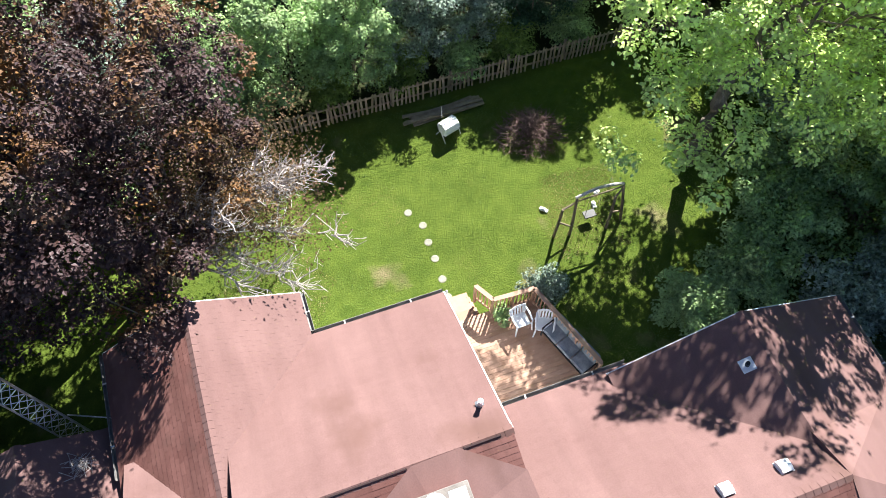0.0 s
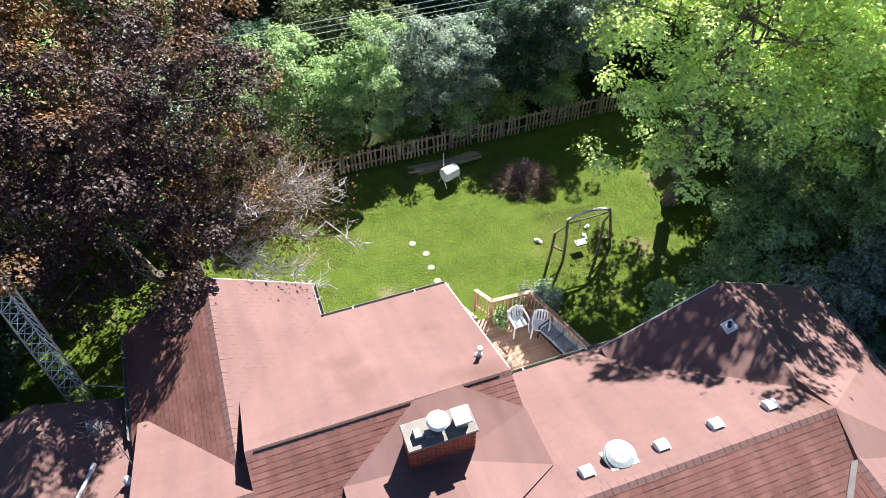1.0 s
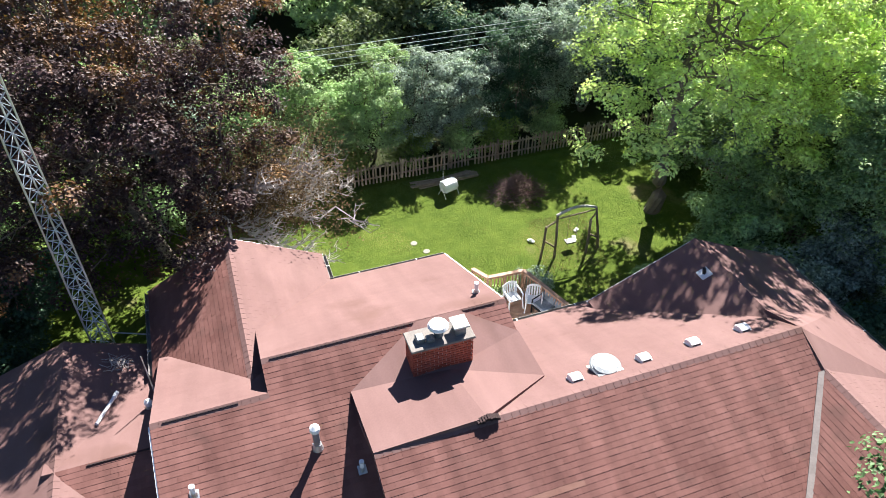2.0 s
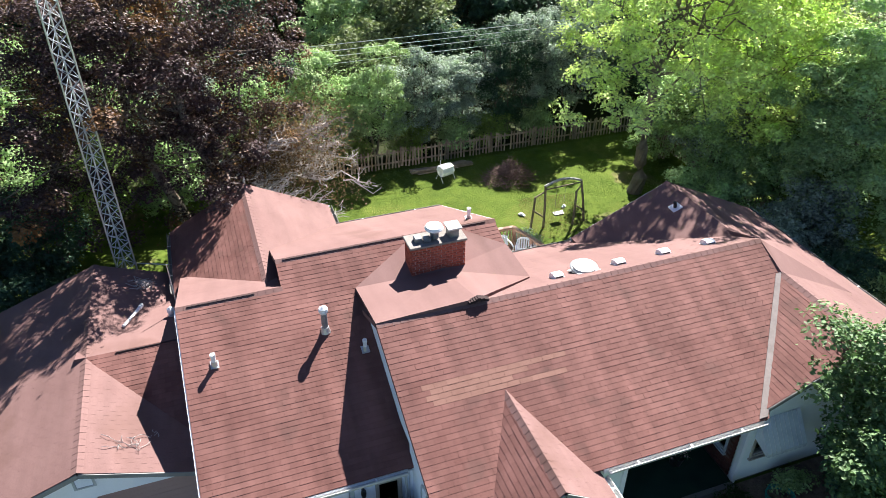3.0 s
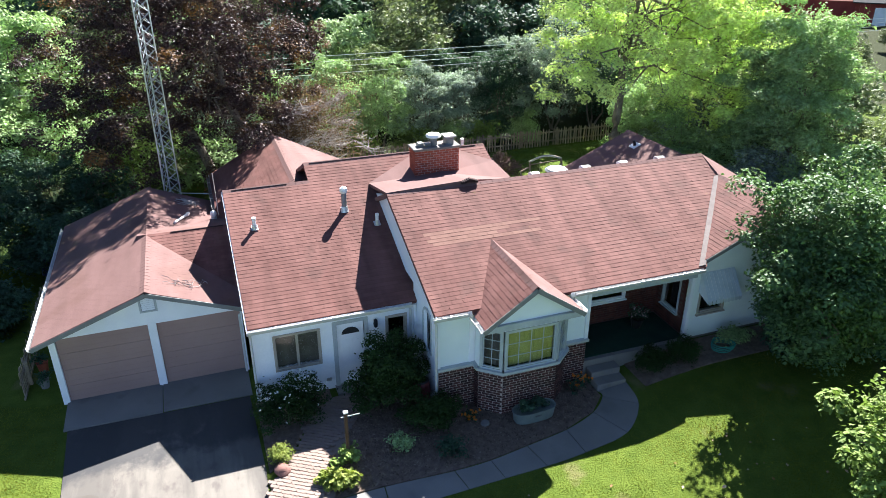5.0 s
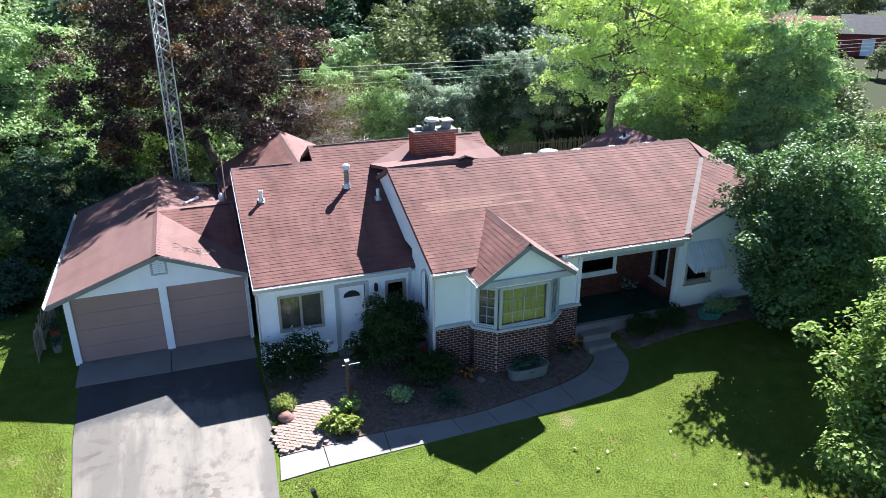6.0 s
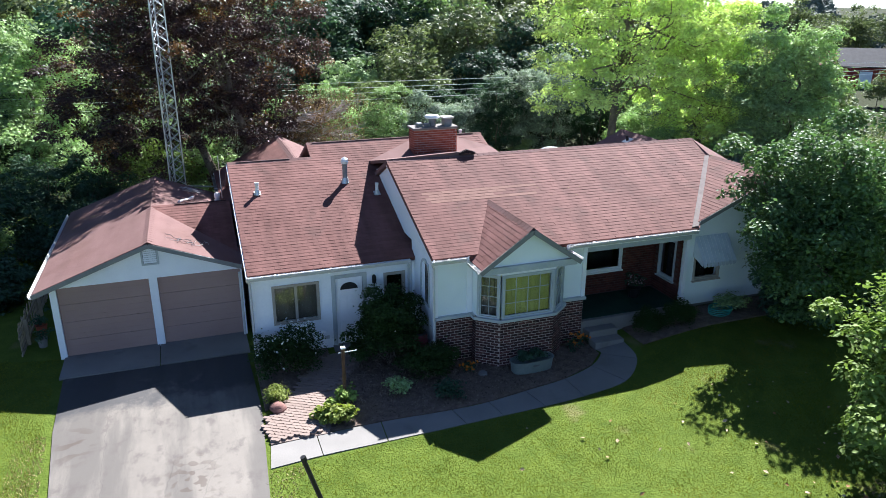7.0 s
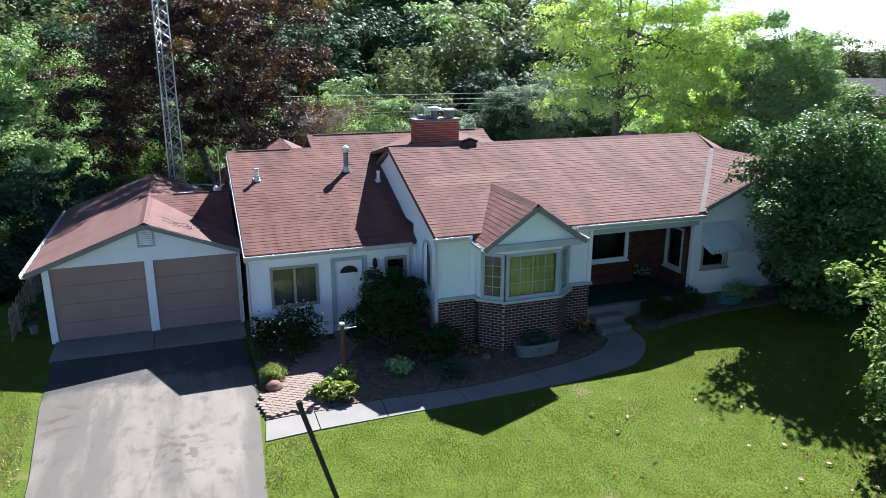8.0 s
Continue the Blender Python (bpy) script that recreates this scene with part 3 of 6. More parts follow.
def wall(parent, p0, p1, z0, z1, holes=(), material=SIDING, thick=0.16, name="wall", gap=0.0, top=None):
    """A wall with true openings, seen from outside with p0 at the left. top: gable points (u, z)."""
    m, ln = frame_of(p0, p1)
    us = sorted({0.0, ln, *[h[0] for h in holes], *[h[1] for h in holes]})
    zs = sorted({z0, z1, *[h[2] for h in holes], *[h[3] for h in holes]})
    bm = bmesh.new()
    at = {}

    def vert(i, k, j):
        if (i, k, j) not in at:
            at[i, k, j] = bm.verts.new(m @ Vector((us[i], (gap, thick)[k], zs[j])))
        return at[i, k, j]

    def solid(i, j):
        if not (0 <= i < len(us) - 1 and 0 <= j < len(zs) - 1):
            return False
        u, z = (us[i] + us[i + 1]) / 2, (zs[j] + zs[j + 1]) / 2
        return not any(h[0] < u < h[1] and h[2] < z < h[3] for h in holes)

    for i in range(len(us) - 1):
        for j in range(len(zs) - 1):
            if not solid(i, j):
                continue
            for k in (0, 1):
                bm.faces.new([vert(i, k, j), vert(i + 1, k, j), vert(i + 1, k, j + 1), vert(i, k, j + 1)])
            for (di, dj), (p, q) in (((-1, 0), ((i, j), (i, j + 1))), ((1, 0), ((i + 1, j), (i + 1, j + 1))), ((0, -1), ((i, j), (i + 1, j))), ((0, 1), ((i, j + 1), (i + 1, j + 1)))):
                if not solid(i + di, j + dj):
                    bm.faces.new([vert(p[0], 0, p[1]), vert(q[0], 0, q[1]), vert(q[0], 1, q[1]), vert(p[0], 1, p[1])])
    ob = part(name, bm, material, parent)
    if top:
        part("gable_wall", slab(bmesh.new(), [(u, gap + 0.002, z) for u, z in top], thick - gap - 0.004, m), material, parent)
    return ob


MID_FRONT = wall(house, (-6.05, -2.35), (-1.5, -2.35), 0.0, 2.48, holes=[(0.53, 1.74, 0.98, 2.05), (2.24, 3.02, 0.07, 2.10), (3.70, 4.22, 0.90, 2.04)])
wall(house, (-6.05, 7.9), (-6.05, -2.19), 0.0, 2.60, top=[(0.0, 2.60), (10.0, 2.60), (5.3, 4.30), (1.7, 2.72)])
SIDE_WALL = wall(house, (-1.5, -2.19), (-1.5, -4.14), 0.0, 2.95, holes=[(0.95, 1.55, 1.55, 2.72)])
wall(house, (-1.503, 2.6), (-1.503, -4.2), 2.95, 3.06, top=[(0, 3.06), (6.8, 3.06), (6.75, 3.14), (2.6, 4.72), (0.3, 4.0)])
FRONT_LEFT = wall(house, (-1.5, -4.3), (-0.45, -4.3), 0.0, 3.05, material=PANEL)
FRONT_RIGHT = wall(house, (2.15, -4.3), (2.95, -4.3), 0.0, 3.05, material=PANEL)
wall(house, (2.948, -4.14), (2.948, -2.6), 0.0, 3.05, material=PANEL)
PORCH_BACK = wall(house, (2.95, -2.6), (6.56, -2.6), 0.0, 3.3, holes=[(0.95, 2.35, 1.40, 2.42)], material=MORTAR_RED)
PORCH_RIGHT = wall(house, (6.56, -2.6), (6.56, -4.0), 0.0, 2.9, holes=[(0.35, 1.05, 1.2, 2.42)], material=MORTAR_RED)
wall(house, (6.56, -4.14), (13.1, -4.14), 0.5, 2.75, holes=[(0.40, 1.27, 1.36, 2.20)], material=PANEL, top=[(0.0, 2.75), (6.54, 2.75), (2.99, 4.3), (0.0, 3.0)])
wall(house, (6.58, -4.11), (13.08, -4.11), -0.2, 0.5, material=CONCRETE, name="foundation")
wall(house, (13.1, -3.98), (13.1, 4.14), -0.6, 2.75)
wall(house, (13.1, 4.3), (6.4, 4.3), -0.6, 2.75, top=[(0, 2.75), (6.6, 2.75), (3.55, 4.3)])
wall(house, (6.4, 4.3), (2.86, 4.3), -0.6, 2.75)
wall(house, (2.7, 4.3), (2.7, 7.74), -0.6, 2.75, top=[(0, 2.75), (3.4, 2.75), (3.4, 2.8), (0.0, 4.45)])
wall(house, (2.7, 7.9), (-0.94, 7.9), -0.6, 2.75)
wall(house, (-1.1, 7.9), (-1.1, 9.14), -0.6, 2.75)
wall(house, (-1.1, 9.3), (-6.3, 9.3), -0.6, 2.75, top=[(0, 2.75), (5.2, 2.75), (2.6, 4.05)])
wall(house, (-6.3, 9.14), (-6.3, 7.9), -0.6, 2.72)
wall(garage, (-11.25, -0.6), (-6.2, -0.6), 0.0, 2.16, holes=[(0.17, 2.52, 0.0, 2.10), (2.74, 5.0, 0.0, 2.10)], material=WHITE, top=[(-0.1, 2.16), (5.05, 2.16), (5.05, 2.22), (2.63, 3.12)])
wall(garage, (-11.2, 7.4), (-11.2, -0.44), -0.6, 2.1)
wall(garage, (-6.2, 7.4), (-11.04, 7.4), -0.6, 2.0)

# ---- house: siding, brick, trim ----


def lap_siding(parent, p0, p1, z0, z1, holes=(), pitch=0.115, name="siding"):
    """Lapped boards on a wall, each a thin wedge, cut at the openings."""
    m, ln = frame_of(p0, p1)
    z = z0
    while z < z1 - 0.02:
        top = min(z + pitch, z1)
        cuts = sorted([(h[0], h[1]) for h in holes if h[2] < top and h[3] > z])
        u = 0.0
        for a, b in (*cuts, (ln, ln)):
            if a - u > 0.03:
                bm = bmesh.new()
                pts = [(u, -0.014, z), (a, -0.014, z), (a, -0.003, top + 0.012), (u, -0.003, top + 0.012), (u, 0.0, z), (a, 0.0, z)]
                vs = [bm.verts.new(m @ Vector(p)) for p in pts]
                for f in ((0, 1, 2, 3), (0, 4, 5, 1), (0, 3, 4), (1, 5, 2)):
                    bm.faces.new([vs[i] for i in f])
                part("board", bm, SIDING, parent)
            u = max(u, b)
        z += pitch


lap_siding(MID_FRONT, (-6.05, -2.35), (-1.52, -2.35), 0.12, 2.40, [(0.42, 1.85, 0.88, 2.15), (2.14, 3.12, 0.0, 2.2), (3.6, 4.32, 0.8, 2.14)])
lap_siding(SIDE_WALL, (-1.5, -2.37), (-1.5, -4.24), 0.12, 2.9, [(1.05, 1.75, 1.45, 2.82)])

HALF_BRICK = {}


def brick_mesh(length, material):
    key = (round(length, 3), material.name)
    if key not in HALF_BRICK:
        bm = block(bmesh.new(), 0, length, -0.009, 0.02, 0, 0.06)
        me = bpy.data.meshes.new("brick")
        bm.to_mesh(me)
        bm.free()
        me.materials.append(material)
        HALF_BRICK[key] = me
    return HALF_BRICK[key]


def brick_face(parent, p0, p1, z0, z1, material, holes=(), pieces=True, course=0.079, length=0.212):
    """Running bond on a wall, as bricks of their own or joined into one mesh."""
    m, ln = frame_of(p0, p1)
    joined = bmesh.new()
    j, z = 0, z0
    while z + 0.062 < z1:
        u = 0.004 - (length / 2 if j % 2 else 0)
        while u < ln - 0.03:
            a, b = max(u, 0.004), min(u + length - 0.017, ln - 0.004)
            u += length
            if b - a < 0.04 or any(h[0] - 0.02 < b and h[1] + 0.02 > a and h[2] < z + 0.05 and h[3] > z for h in holes):
                continue
            if pieces:
                ob = part("brick", brick_mesh(b - a, material), material, parent)
                ob.matrix_basis = m @ Matrix.Translation((a, 0, z))
            else:
                block(joined, a, b, -0.009, 0.02, z, z + 0.06, m)
        z += course
        j += 1
    if pieces:
        joined.free()
    else:
        part("bricks", joined, material, parent, kind="stuff")


BAY = [(-0.45, -4.3), (-0.45, -4.62), (0.07, -5.05), (1.65, -5.05), (2.15, -4.62), (2.15, -4.3)]
SILL_Z = 1.38
for p, q in zip(BAY, BAY[1:]):
    w = wall(house, p, q, -0.1, SILL_Z - 0.02, material=MORTAR, name="bay_wall")
    brick_face(w, p, q, 0.0, SILL_Z - 0.04, BRICK_DARK, pieces=(p == BAY[2]))
for w, p, q in ((FRONT_LEFT, (-1.5, -4.335), (-0.46, -4.335)), (FRONT_RIGHT, (2.16, -4.335), (2.98, -4.335))):
    v = wall(house, p, q, -0.1, SILL_Z - 0.02, material=MORTAR, name="wainscot", thick=0.04)
    brick_face(v, p, q, 0.0, SILL_Z - 0.04, BRICK_DARK, pieces=False)
v = wall(house, (2.985, -4.335), (2.985, -3.9), 0.5, SILL_Z - 0.02, material=MORTAR, name="wainscot", thick=0.04)
brick_face(v, (2.985, -4.335), (2.985, -3.9), 0.6, SILL_Z - 0.04, BRICK_DARK, pieces=False)
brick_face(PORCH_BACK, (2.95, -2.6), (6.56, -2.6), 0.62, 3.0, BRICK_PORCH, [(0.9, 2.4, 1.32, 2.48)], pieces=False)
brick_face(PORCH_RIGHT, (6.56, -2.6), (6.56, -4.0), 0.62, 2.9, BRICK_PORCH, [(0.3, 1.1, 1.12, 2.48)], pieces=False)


def board(name, a, b, w, h, material, parent, up=(0, 0, 1)):
    """A straight board from a to b, w wide and h deep."""
    a, b = Vector(a), Vector(b)
    d = (b - a).normalized()
    s = d.cross(Vector(up)).normalized()
    t = s.cross(d)
    bm = bmesh.new()
    vs = [bm.verts.new(p + s * w * i + t * h * k) for p in (a, b) for i, k in ((-0.5, -0.5), (0.5, -0.5), (0.5, 0.5), (-0.5, 0.5))]
    for f in ((0, 1, 2, 3), (7, 6, 5, 4), (0, 4, 5, 1), (1, 5, 6, 2), (2, 6, 7, 3), (3, 7, 4, 0)):
        bm.faces.new([vs[i] for i in f])
    return part(name, bm, material, parent)


# wainscot caps and the bay's sill
board("wainscot_cap", (-1.54, -4.36, SILL_Z), (-0.5, -4.36, SILL_Z), 0.16, 0.07, TRIM, house)
board("wainscot_cap", (2.2, -4.36, SILL_Z), (3.03, -4.36, SILL_Z), 0.16, 0.07, TRIM, house)
for p, q in zip(BAY, BAY[1:]):
    pv, qv = Vector((*p, SILL_Z + 0.01)), Vector((*q, SILL_Z + 0.01))
    d = (qv - pv).normalized() * 0.04
    board("bay_sill", pv - d, qv + d, 0.22, 0.075, TRIM, house)
# corner boards
for x, y, z0, z1 in ((-6.06, -2.36, 0.1, 2.52), (-1.51, -4.31, SILL_Z, 3.0), (2.96, -4.31, SILL_Z, 2.98), (-1.53, -2.38, 0.1, 2.5)):
    board("corner_board", (x, y, z0), (x, y, z1), 0.11, 0.11, WHITE, house, up=(0, 1, 0))
board("corner_board", (6.57, -4.15, 0.5), (6.57, -4.15, 2.9), 0.11, 0.11, WHITE, house, up=(0, 1, 0))
# panel battens beside the bay
board("batten", (-0.54, -4.312, SILL_Z + 0.04), (-0.54, -4.312, 2.95), 0.16, 0.03, WHITE, house, up=(0, 1, 0))

# gable rakes and fascia
for a, b in (((-1.60, -4.5, 3.00), (-1.60, 0.0, 4.73)), ((-6.2, -2.55, 2.43), (-6.2, 2.62, 4.43)), ((2.92, 8.15, 2.62), (2.92, 3.45, 4.76)),
             ((-6.42, 9.50, 2.62), (-3.78, 9.50, 4.04)), ((-3.78, 9.50, 4.04), (-0.95, 9.50, 2.62)), ((6.15, 4.37, 2.83), (9.55, 4.37, 4.33)), ((9.55, 4.37, 4.33), (13.35, 4.37, 2.56)),
             ):
    board("rake_board", a, b, 0.03, 0.17, WHITE, house)
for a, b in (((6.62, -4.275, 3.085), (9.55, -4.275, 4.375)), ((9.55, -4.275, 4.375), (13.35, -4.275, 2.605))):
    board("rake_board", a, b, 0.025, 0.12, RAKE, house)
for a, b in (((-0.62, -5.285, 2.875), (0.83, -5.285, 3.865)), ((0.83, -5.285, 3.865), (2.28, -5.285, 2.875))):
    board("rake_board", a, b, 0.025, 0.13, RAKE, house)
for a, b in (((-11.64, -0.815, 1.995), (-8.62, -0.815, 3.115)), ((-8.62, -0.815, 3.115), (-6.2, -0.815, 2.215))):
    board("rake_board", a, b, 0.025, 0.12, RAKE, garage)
for a, b in (((-6.2, -2.52, 2.42), (-1.66, -2.52, 2.42)), ((-1.62, -4.42, 3.0), (-0.6, -4.42, 3.0)), ((2.3, -4.42, 3.0), (6.58, -4.42, 3.0))):
    board("fascia", a, b, 0.03, 0.16, WHITE, house)
board("porch_beam", (2.97, -4.27, 2.85), (6.54, -4.27, 2.85), 0.18, 0.2, TRIM, house)
part("soffit", boxed(2.97, 6.54, -4.4, -2.6, 2.94, 2.98), WHITE, house)
part("soffit", boxed(-6.05, -1.52, -2.5, -2.36, 2.36, 2.39), WHITE, house)
# bay gable front, soffit and head
bm = slab(bmesh.new(), [(-0.48, -5.12, 2.93), (2.14, -5.12, 2.93), (0.83, -5.12, 3.82)], 0.1)
part("bay_gable", bm, PANEL, house)
board("bay_frieze", (-0.54, -5.17, 2.88), (2.2, -5.17, 2.88), 0.09, 0.17, TRIM, house)
part("bay_soffit", slab(bmesh.new(), [(-0.5, -4.3, 2.82), (2.2, -4.3, 2.82), (2.2, -5.15, 2.82), (-0.54, -5.15, 2.82)], -0.03), WHITE, house)
for p, q in ((BAY[0], BAY[1]), (BAY[4], BAY[5])):
    wall(house, p, q, SILL_Z + 0.03, 2.66, material=PANEL, name="bay_return", thick=0.1)
for p, q in zip(BAY, BAY[1:]):
    wall(house, p, q, 2.66, 2.82, material=WHITE, name="bay_head", thick=0.1)
    wall(house, p, q, 2.80, 2.95, material=WHITE, name="bay_head", thick=0.08)


# ---- gutters ----


GUTTER_GREY = mat("dark_grey_gutter", (0.12, 0.115, 0.11), (0.26, 0.25, 0.24), rough=0.6, scale=3, fine=14, bump=0.1)


def gutter(parent, a, b, material=GUTTER, drop=0.07):
    """An open channel from a to b on the outer side of an eave, with its straps."""
    a, b = Vector(a), Vector(b)
    d = (b - a).normalized()
    o = d.cross(Vector((0, 0, 1)))
    prof = [(0.0, 0.0), (0.0, -drop), (0.03, -drop - 0.02), (0.085, -drop - 0.02), (0.11, -drop * 0.3), (0.11, 0.012), (0.122, 0.012), (0.122, -drop * 0.35), (0.09, -drop - 0.032), (0.02, -drop - 0.032), (-0.012, -drop), (-0.012, 0.0)]
    bm = bmesh.new()
    ra, rb = ([bm.verts.new(p + o * x + Vector((0, 0, z))) for x, z in prof] for p in (a, b))
    n = len(prof)
    for i in range(n):
        bm.faces.new((ra[i], rb[i], rb[(i + 1) % n], ra[(i + 1) % n]))
    bm.faces.new(ra[::-1])
    bm.faces.new(rb)
    g = part("gutter", bm, material, parent)
    k = max(1, int((b - a).length / 1.3))
    for i in range(1, k + 1):
        p = a.lerp(b, (i - 0.5) / k)
        board("strap", p + Vector((0, 0, 0.012)), p + o * 0.122 + Vector((0, 0, 0.012)), 0.04, 0.008, GUTTER, g)


gutter(house, (-6.22, -2.53, 2.50), (-1.66, -2.53, 2.50))
gutter(house, (-1.68, -4.45, 3.08), (-0.72, -4.45, 3.08))
gutter(house, (2.42, -4.45, 3.08), (6.62, -4.45, 3.08))
gutter(house, (2.25, -5.24, 2.95), (2.25, -4.5, 2.95), drop=0.05)
gutter(house, (-0.59, -4.5, 2.95), (-0.59, -5.24, 2.95), drop=0.05)
gutter(house, (6.85, 4.52, 2.66), (2.95, 4.52, 2.66), GUTTER_GREY)
gutter(house, (2.9, 8.15, 2.68), (-0.95, 8.15, 2.68), GUTTER_GREY)
gutter(house, (-0.95, 8.2, 2.70), (-0.95, 9.5, 2.70), GUTTER_GREY)
gutter(house, (-6.42, 9.5, 2.70), (-6.42, 6.0, 2.70), GUTTER_GREY)
gutter(house, (13.35, -4.2, 2.64), (13.35, 4.35, 2.64), GUTTER_GREY)
gutter(garage, (-11.62, 7.45, 2.04), (-11.62, -0.75, 2.04))


def downspout(parent, pts):
    bm = tube(bmesh.new(), pts, [0.035] * len(pts), 6)
    part("downspout", bm, GUTTER, parent)


downspout(house, [(-6.16, -2.6, 2.42), (-6.13, -2.44, 2.25), (-6.13, -2.44, 0.1)])
downspout(house, [(-1.72, -2.6, 2.42), (-1.68, -2.43, 2.3), (-1.68, -2.43, 0.1)])
downspout(house, [(-1.66, -4.52, 3.0), (-1.58, -4.40, 2.85), (-1.58, -4.40, 0.1)])
downspout(garage, [(-6.28, -0.8, 2.05), (-6.28, -0.72, 1.95), (-6.28, -0.72, 0.05)])
downspout(house, [(3.02, 8.22, 2.6), (2.9, 7.98, 2.4), (2.9, 7.98, -0.5)])

# valley flashing where the wing meets the front slope
bm = slab(bmesh.new(), [(6.46, -4.42, 3.165), (6.70, -4.42, 3.175), (9.52, -1.12, 4.46), (9.34, -1.12, 4.45)], 0.02)
part("valley_flashing", bm, mat("grey_valley_metal", (0.16, 0.138, 0.13), (0.25, 0.22, 0.21), rough=0.95, spec=0.05, scale=3, fine=20), house, "dull grey metal valley strip")

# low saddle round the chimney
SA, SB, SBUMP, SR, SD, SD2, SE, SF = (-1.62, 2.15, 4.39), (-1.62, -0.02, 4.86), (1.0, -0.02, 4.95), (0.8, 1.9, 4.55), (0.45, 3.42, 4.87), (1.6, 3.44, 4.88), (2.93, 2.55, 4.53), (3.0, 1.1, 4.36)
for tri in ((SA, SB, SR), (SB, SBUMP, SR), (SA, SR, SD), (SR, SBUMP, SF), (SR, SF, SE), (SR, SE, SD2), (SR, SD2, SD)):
    part("saddle_slope", slab(bmesh.new(), tri, 0.1), ROOF_SUNLIT, house)
# small near-black blocks put in for the dark opening at the saddle
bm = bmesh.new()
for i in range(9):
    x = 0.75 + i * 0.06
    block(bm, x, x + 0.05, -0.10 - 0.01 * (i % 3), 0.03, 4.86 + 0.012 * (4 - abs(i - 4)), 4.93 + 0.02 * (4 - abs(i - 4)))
part("lifted_shingles", bm, RIDGE_DARK, house, "row of small dark blocks on the saddle ridge", kind="stuff")

# near-black strips painted in for the shade under the ridge vents
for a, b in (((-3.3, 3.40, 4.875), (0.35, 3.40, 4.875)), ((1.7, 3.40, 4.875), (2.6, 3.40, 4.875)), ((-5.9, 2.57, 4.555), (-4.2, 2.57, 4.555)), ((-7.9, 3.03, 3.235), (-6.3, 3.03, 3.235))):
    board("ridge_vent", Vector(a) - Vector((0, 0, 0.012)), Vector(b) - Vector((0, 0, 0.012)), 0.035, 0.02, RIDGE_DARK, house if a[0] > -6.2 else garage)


# ---- windows and doors ----
GLASS = glass_mat("window_glass")
CURTAIN = mat("yellow_green_curtain", (0.336, 0.32, 0.08), (0.496, 0.48, 0.16), rough=0.9, scale=3, fine=30, bump=0.2)
# Beige sheet: tan window reflections painted in, plus the bay's side curtains.
SHEER_REFLECT = mat("beige_sheer_reflection", (0.112, 0.0924, 0.066), (0.182, 0.158, 0.125), rough=0.9, scale=2.2, fine=14)


def window(parent, p0, p1, u0, u1, z0, z1, frame=WHITE, lights=(1, 1), grid=(1, 1), depth=0.05, width=0.06, back=None, sill=True, name="window"):
    """A window in an opening of a wall from p0 to p1: casing, panes between mullions, glazing bars, sill, and a curtain
    or painted reflection behind it.
    """
    m, _ = frame_of(p0, p1)
    bm = bmesh.new()
    for a, b, c, d in ((u0 - width, u1 + width, z1, z1 + width), (u0 - width, u1 + width, z0 - width, z0), (u0 - width, u0, z0, z1), (u1, u1 + width, z0, z1)):
        block(bm, a, b, -0.03, depth, c, d, m)
    win = part(name, bm, frame, parent)
    n = lights[0]
    w = (u1 - u0) / n
    for i in range(n):
        a, b = u0 + i * w, u0 + (i + 1) * w
        bm = bmesh.new()
        e = 0.035
        for q in ((a, b, z1 - e, z1), (a, b, z0, z0 + e), (a, a + e, z0 + e, z1 - e), (b - e, b, z0 + e, z1 - e)):
            block(bm, q[0], q[1], 0.0, 0.045, q[2], q[3], m)
        part("sash", bm, frame, win)
        for k in range(1, grid[0]):
            x = a + (b - a) * k / grid[0]
            part("glazing_bar", block(bmesh.new(), x - 0.007, x + 0.007, 0.008, 0.03, z0 + e, z1 - e, m), frame, win)
        for k in range(1, grid[1]):
            z = z0 + (z1 - z0) * k / grid[1]
            part("glazing_bar", block(bmesh.new(), a + e, b - e, 0.01, 0.028, z - 0.007, z + 0.007, m), frame, win)
        pane = part("pane", block(bmesh.new(), a + e, b - e, 0.032, 0.038, z0 + e, z1 - e, m), GLASS, win)
        pane.visible_shadow = False
    if sill:
        part("sill", block(bmesh.new(), u0 - width - 0.03, u1 + width + 0.03, -0.08, 0.02, z0 - width - 0.04, z0 - width, m), frame, win)
    if back:
        bm = bmesh.new()
        k = max(4, int((u1 - u0) / 0.07))
        for i in range(k):
            a, b = u0 + (u1 - u0) * i / k, u0 + (u1 - u0) * (i + 1) / k
            block(bm, a, b, 0.14 + 0.02 * (i % 2), 0.17 + 0.02 * (i % 2), z0, z1, m)
        part("curtain", bm, back, win)
    # near-black sheet in place of the room's own darkness
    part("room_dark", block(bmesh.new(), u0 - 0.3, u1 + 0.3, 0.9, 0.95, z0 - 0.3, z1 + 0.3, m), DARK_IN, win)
    return win


MF = ((-6.05, -2.35), (-1.5, -2.35))
window(house, *MF, 0.53, 1.74, 0.98, 2.05, frame=FRAME_TAN, lights=(2, 1), back=SHEER_REFLECT, width=0.045, sill=False)
window(house, *MF, 3.70, 4.22, 0.90, 2.04, frame=FRAME_TAN)
for p, q, gx in ((BAY[1], BAY[2], 2), (BAY[2], BAY[3], 4), (BAY[3], BAY[4], 2)):
    m_, ln_ = frame_of(p, q)
    window(house, p, q, 0.085, ln_ - 0.085, 1.47, 2.61, frame=TRIM, grid=(gx, 4 if gx == 2 else 3), width=0.06, back=CURTAIN if gx == 4 else SHEER_REFLECT, sill=False, name="bay_window")
window(house, (2.95, -2.6), (6.56, -2.6), 0.95, 2.35, 1.40, 2.42)
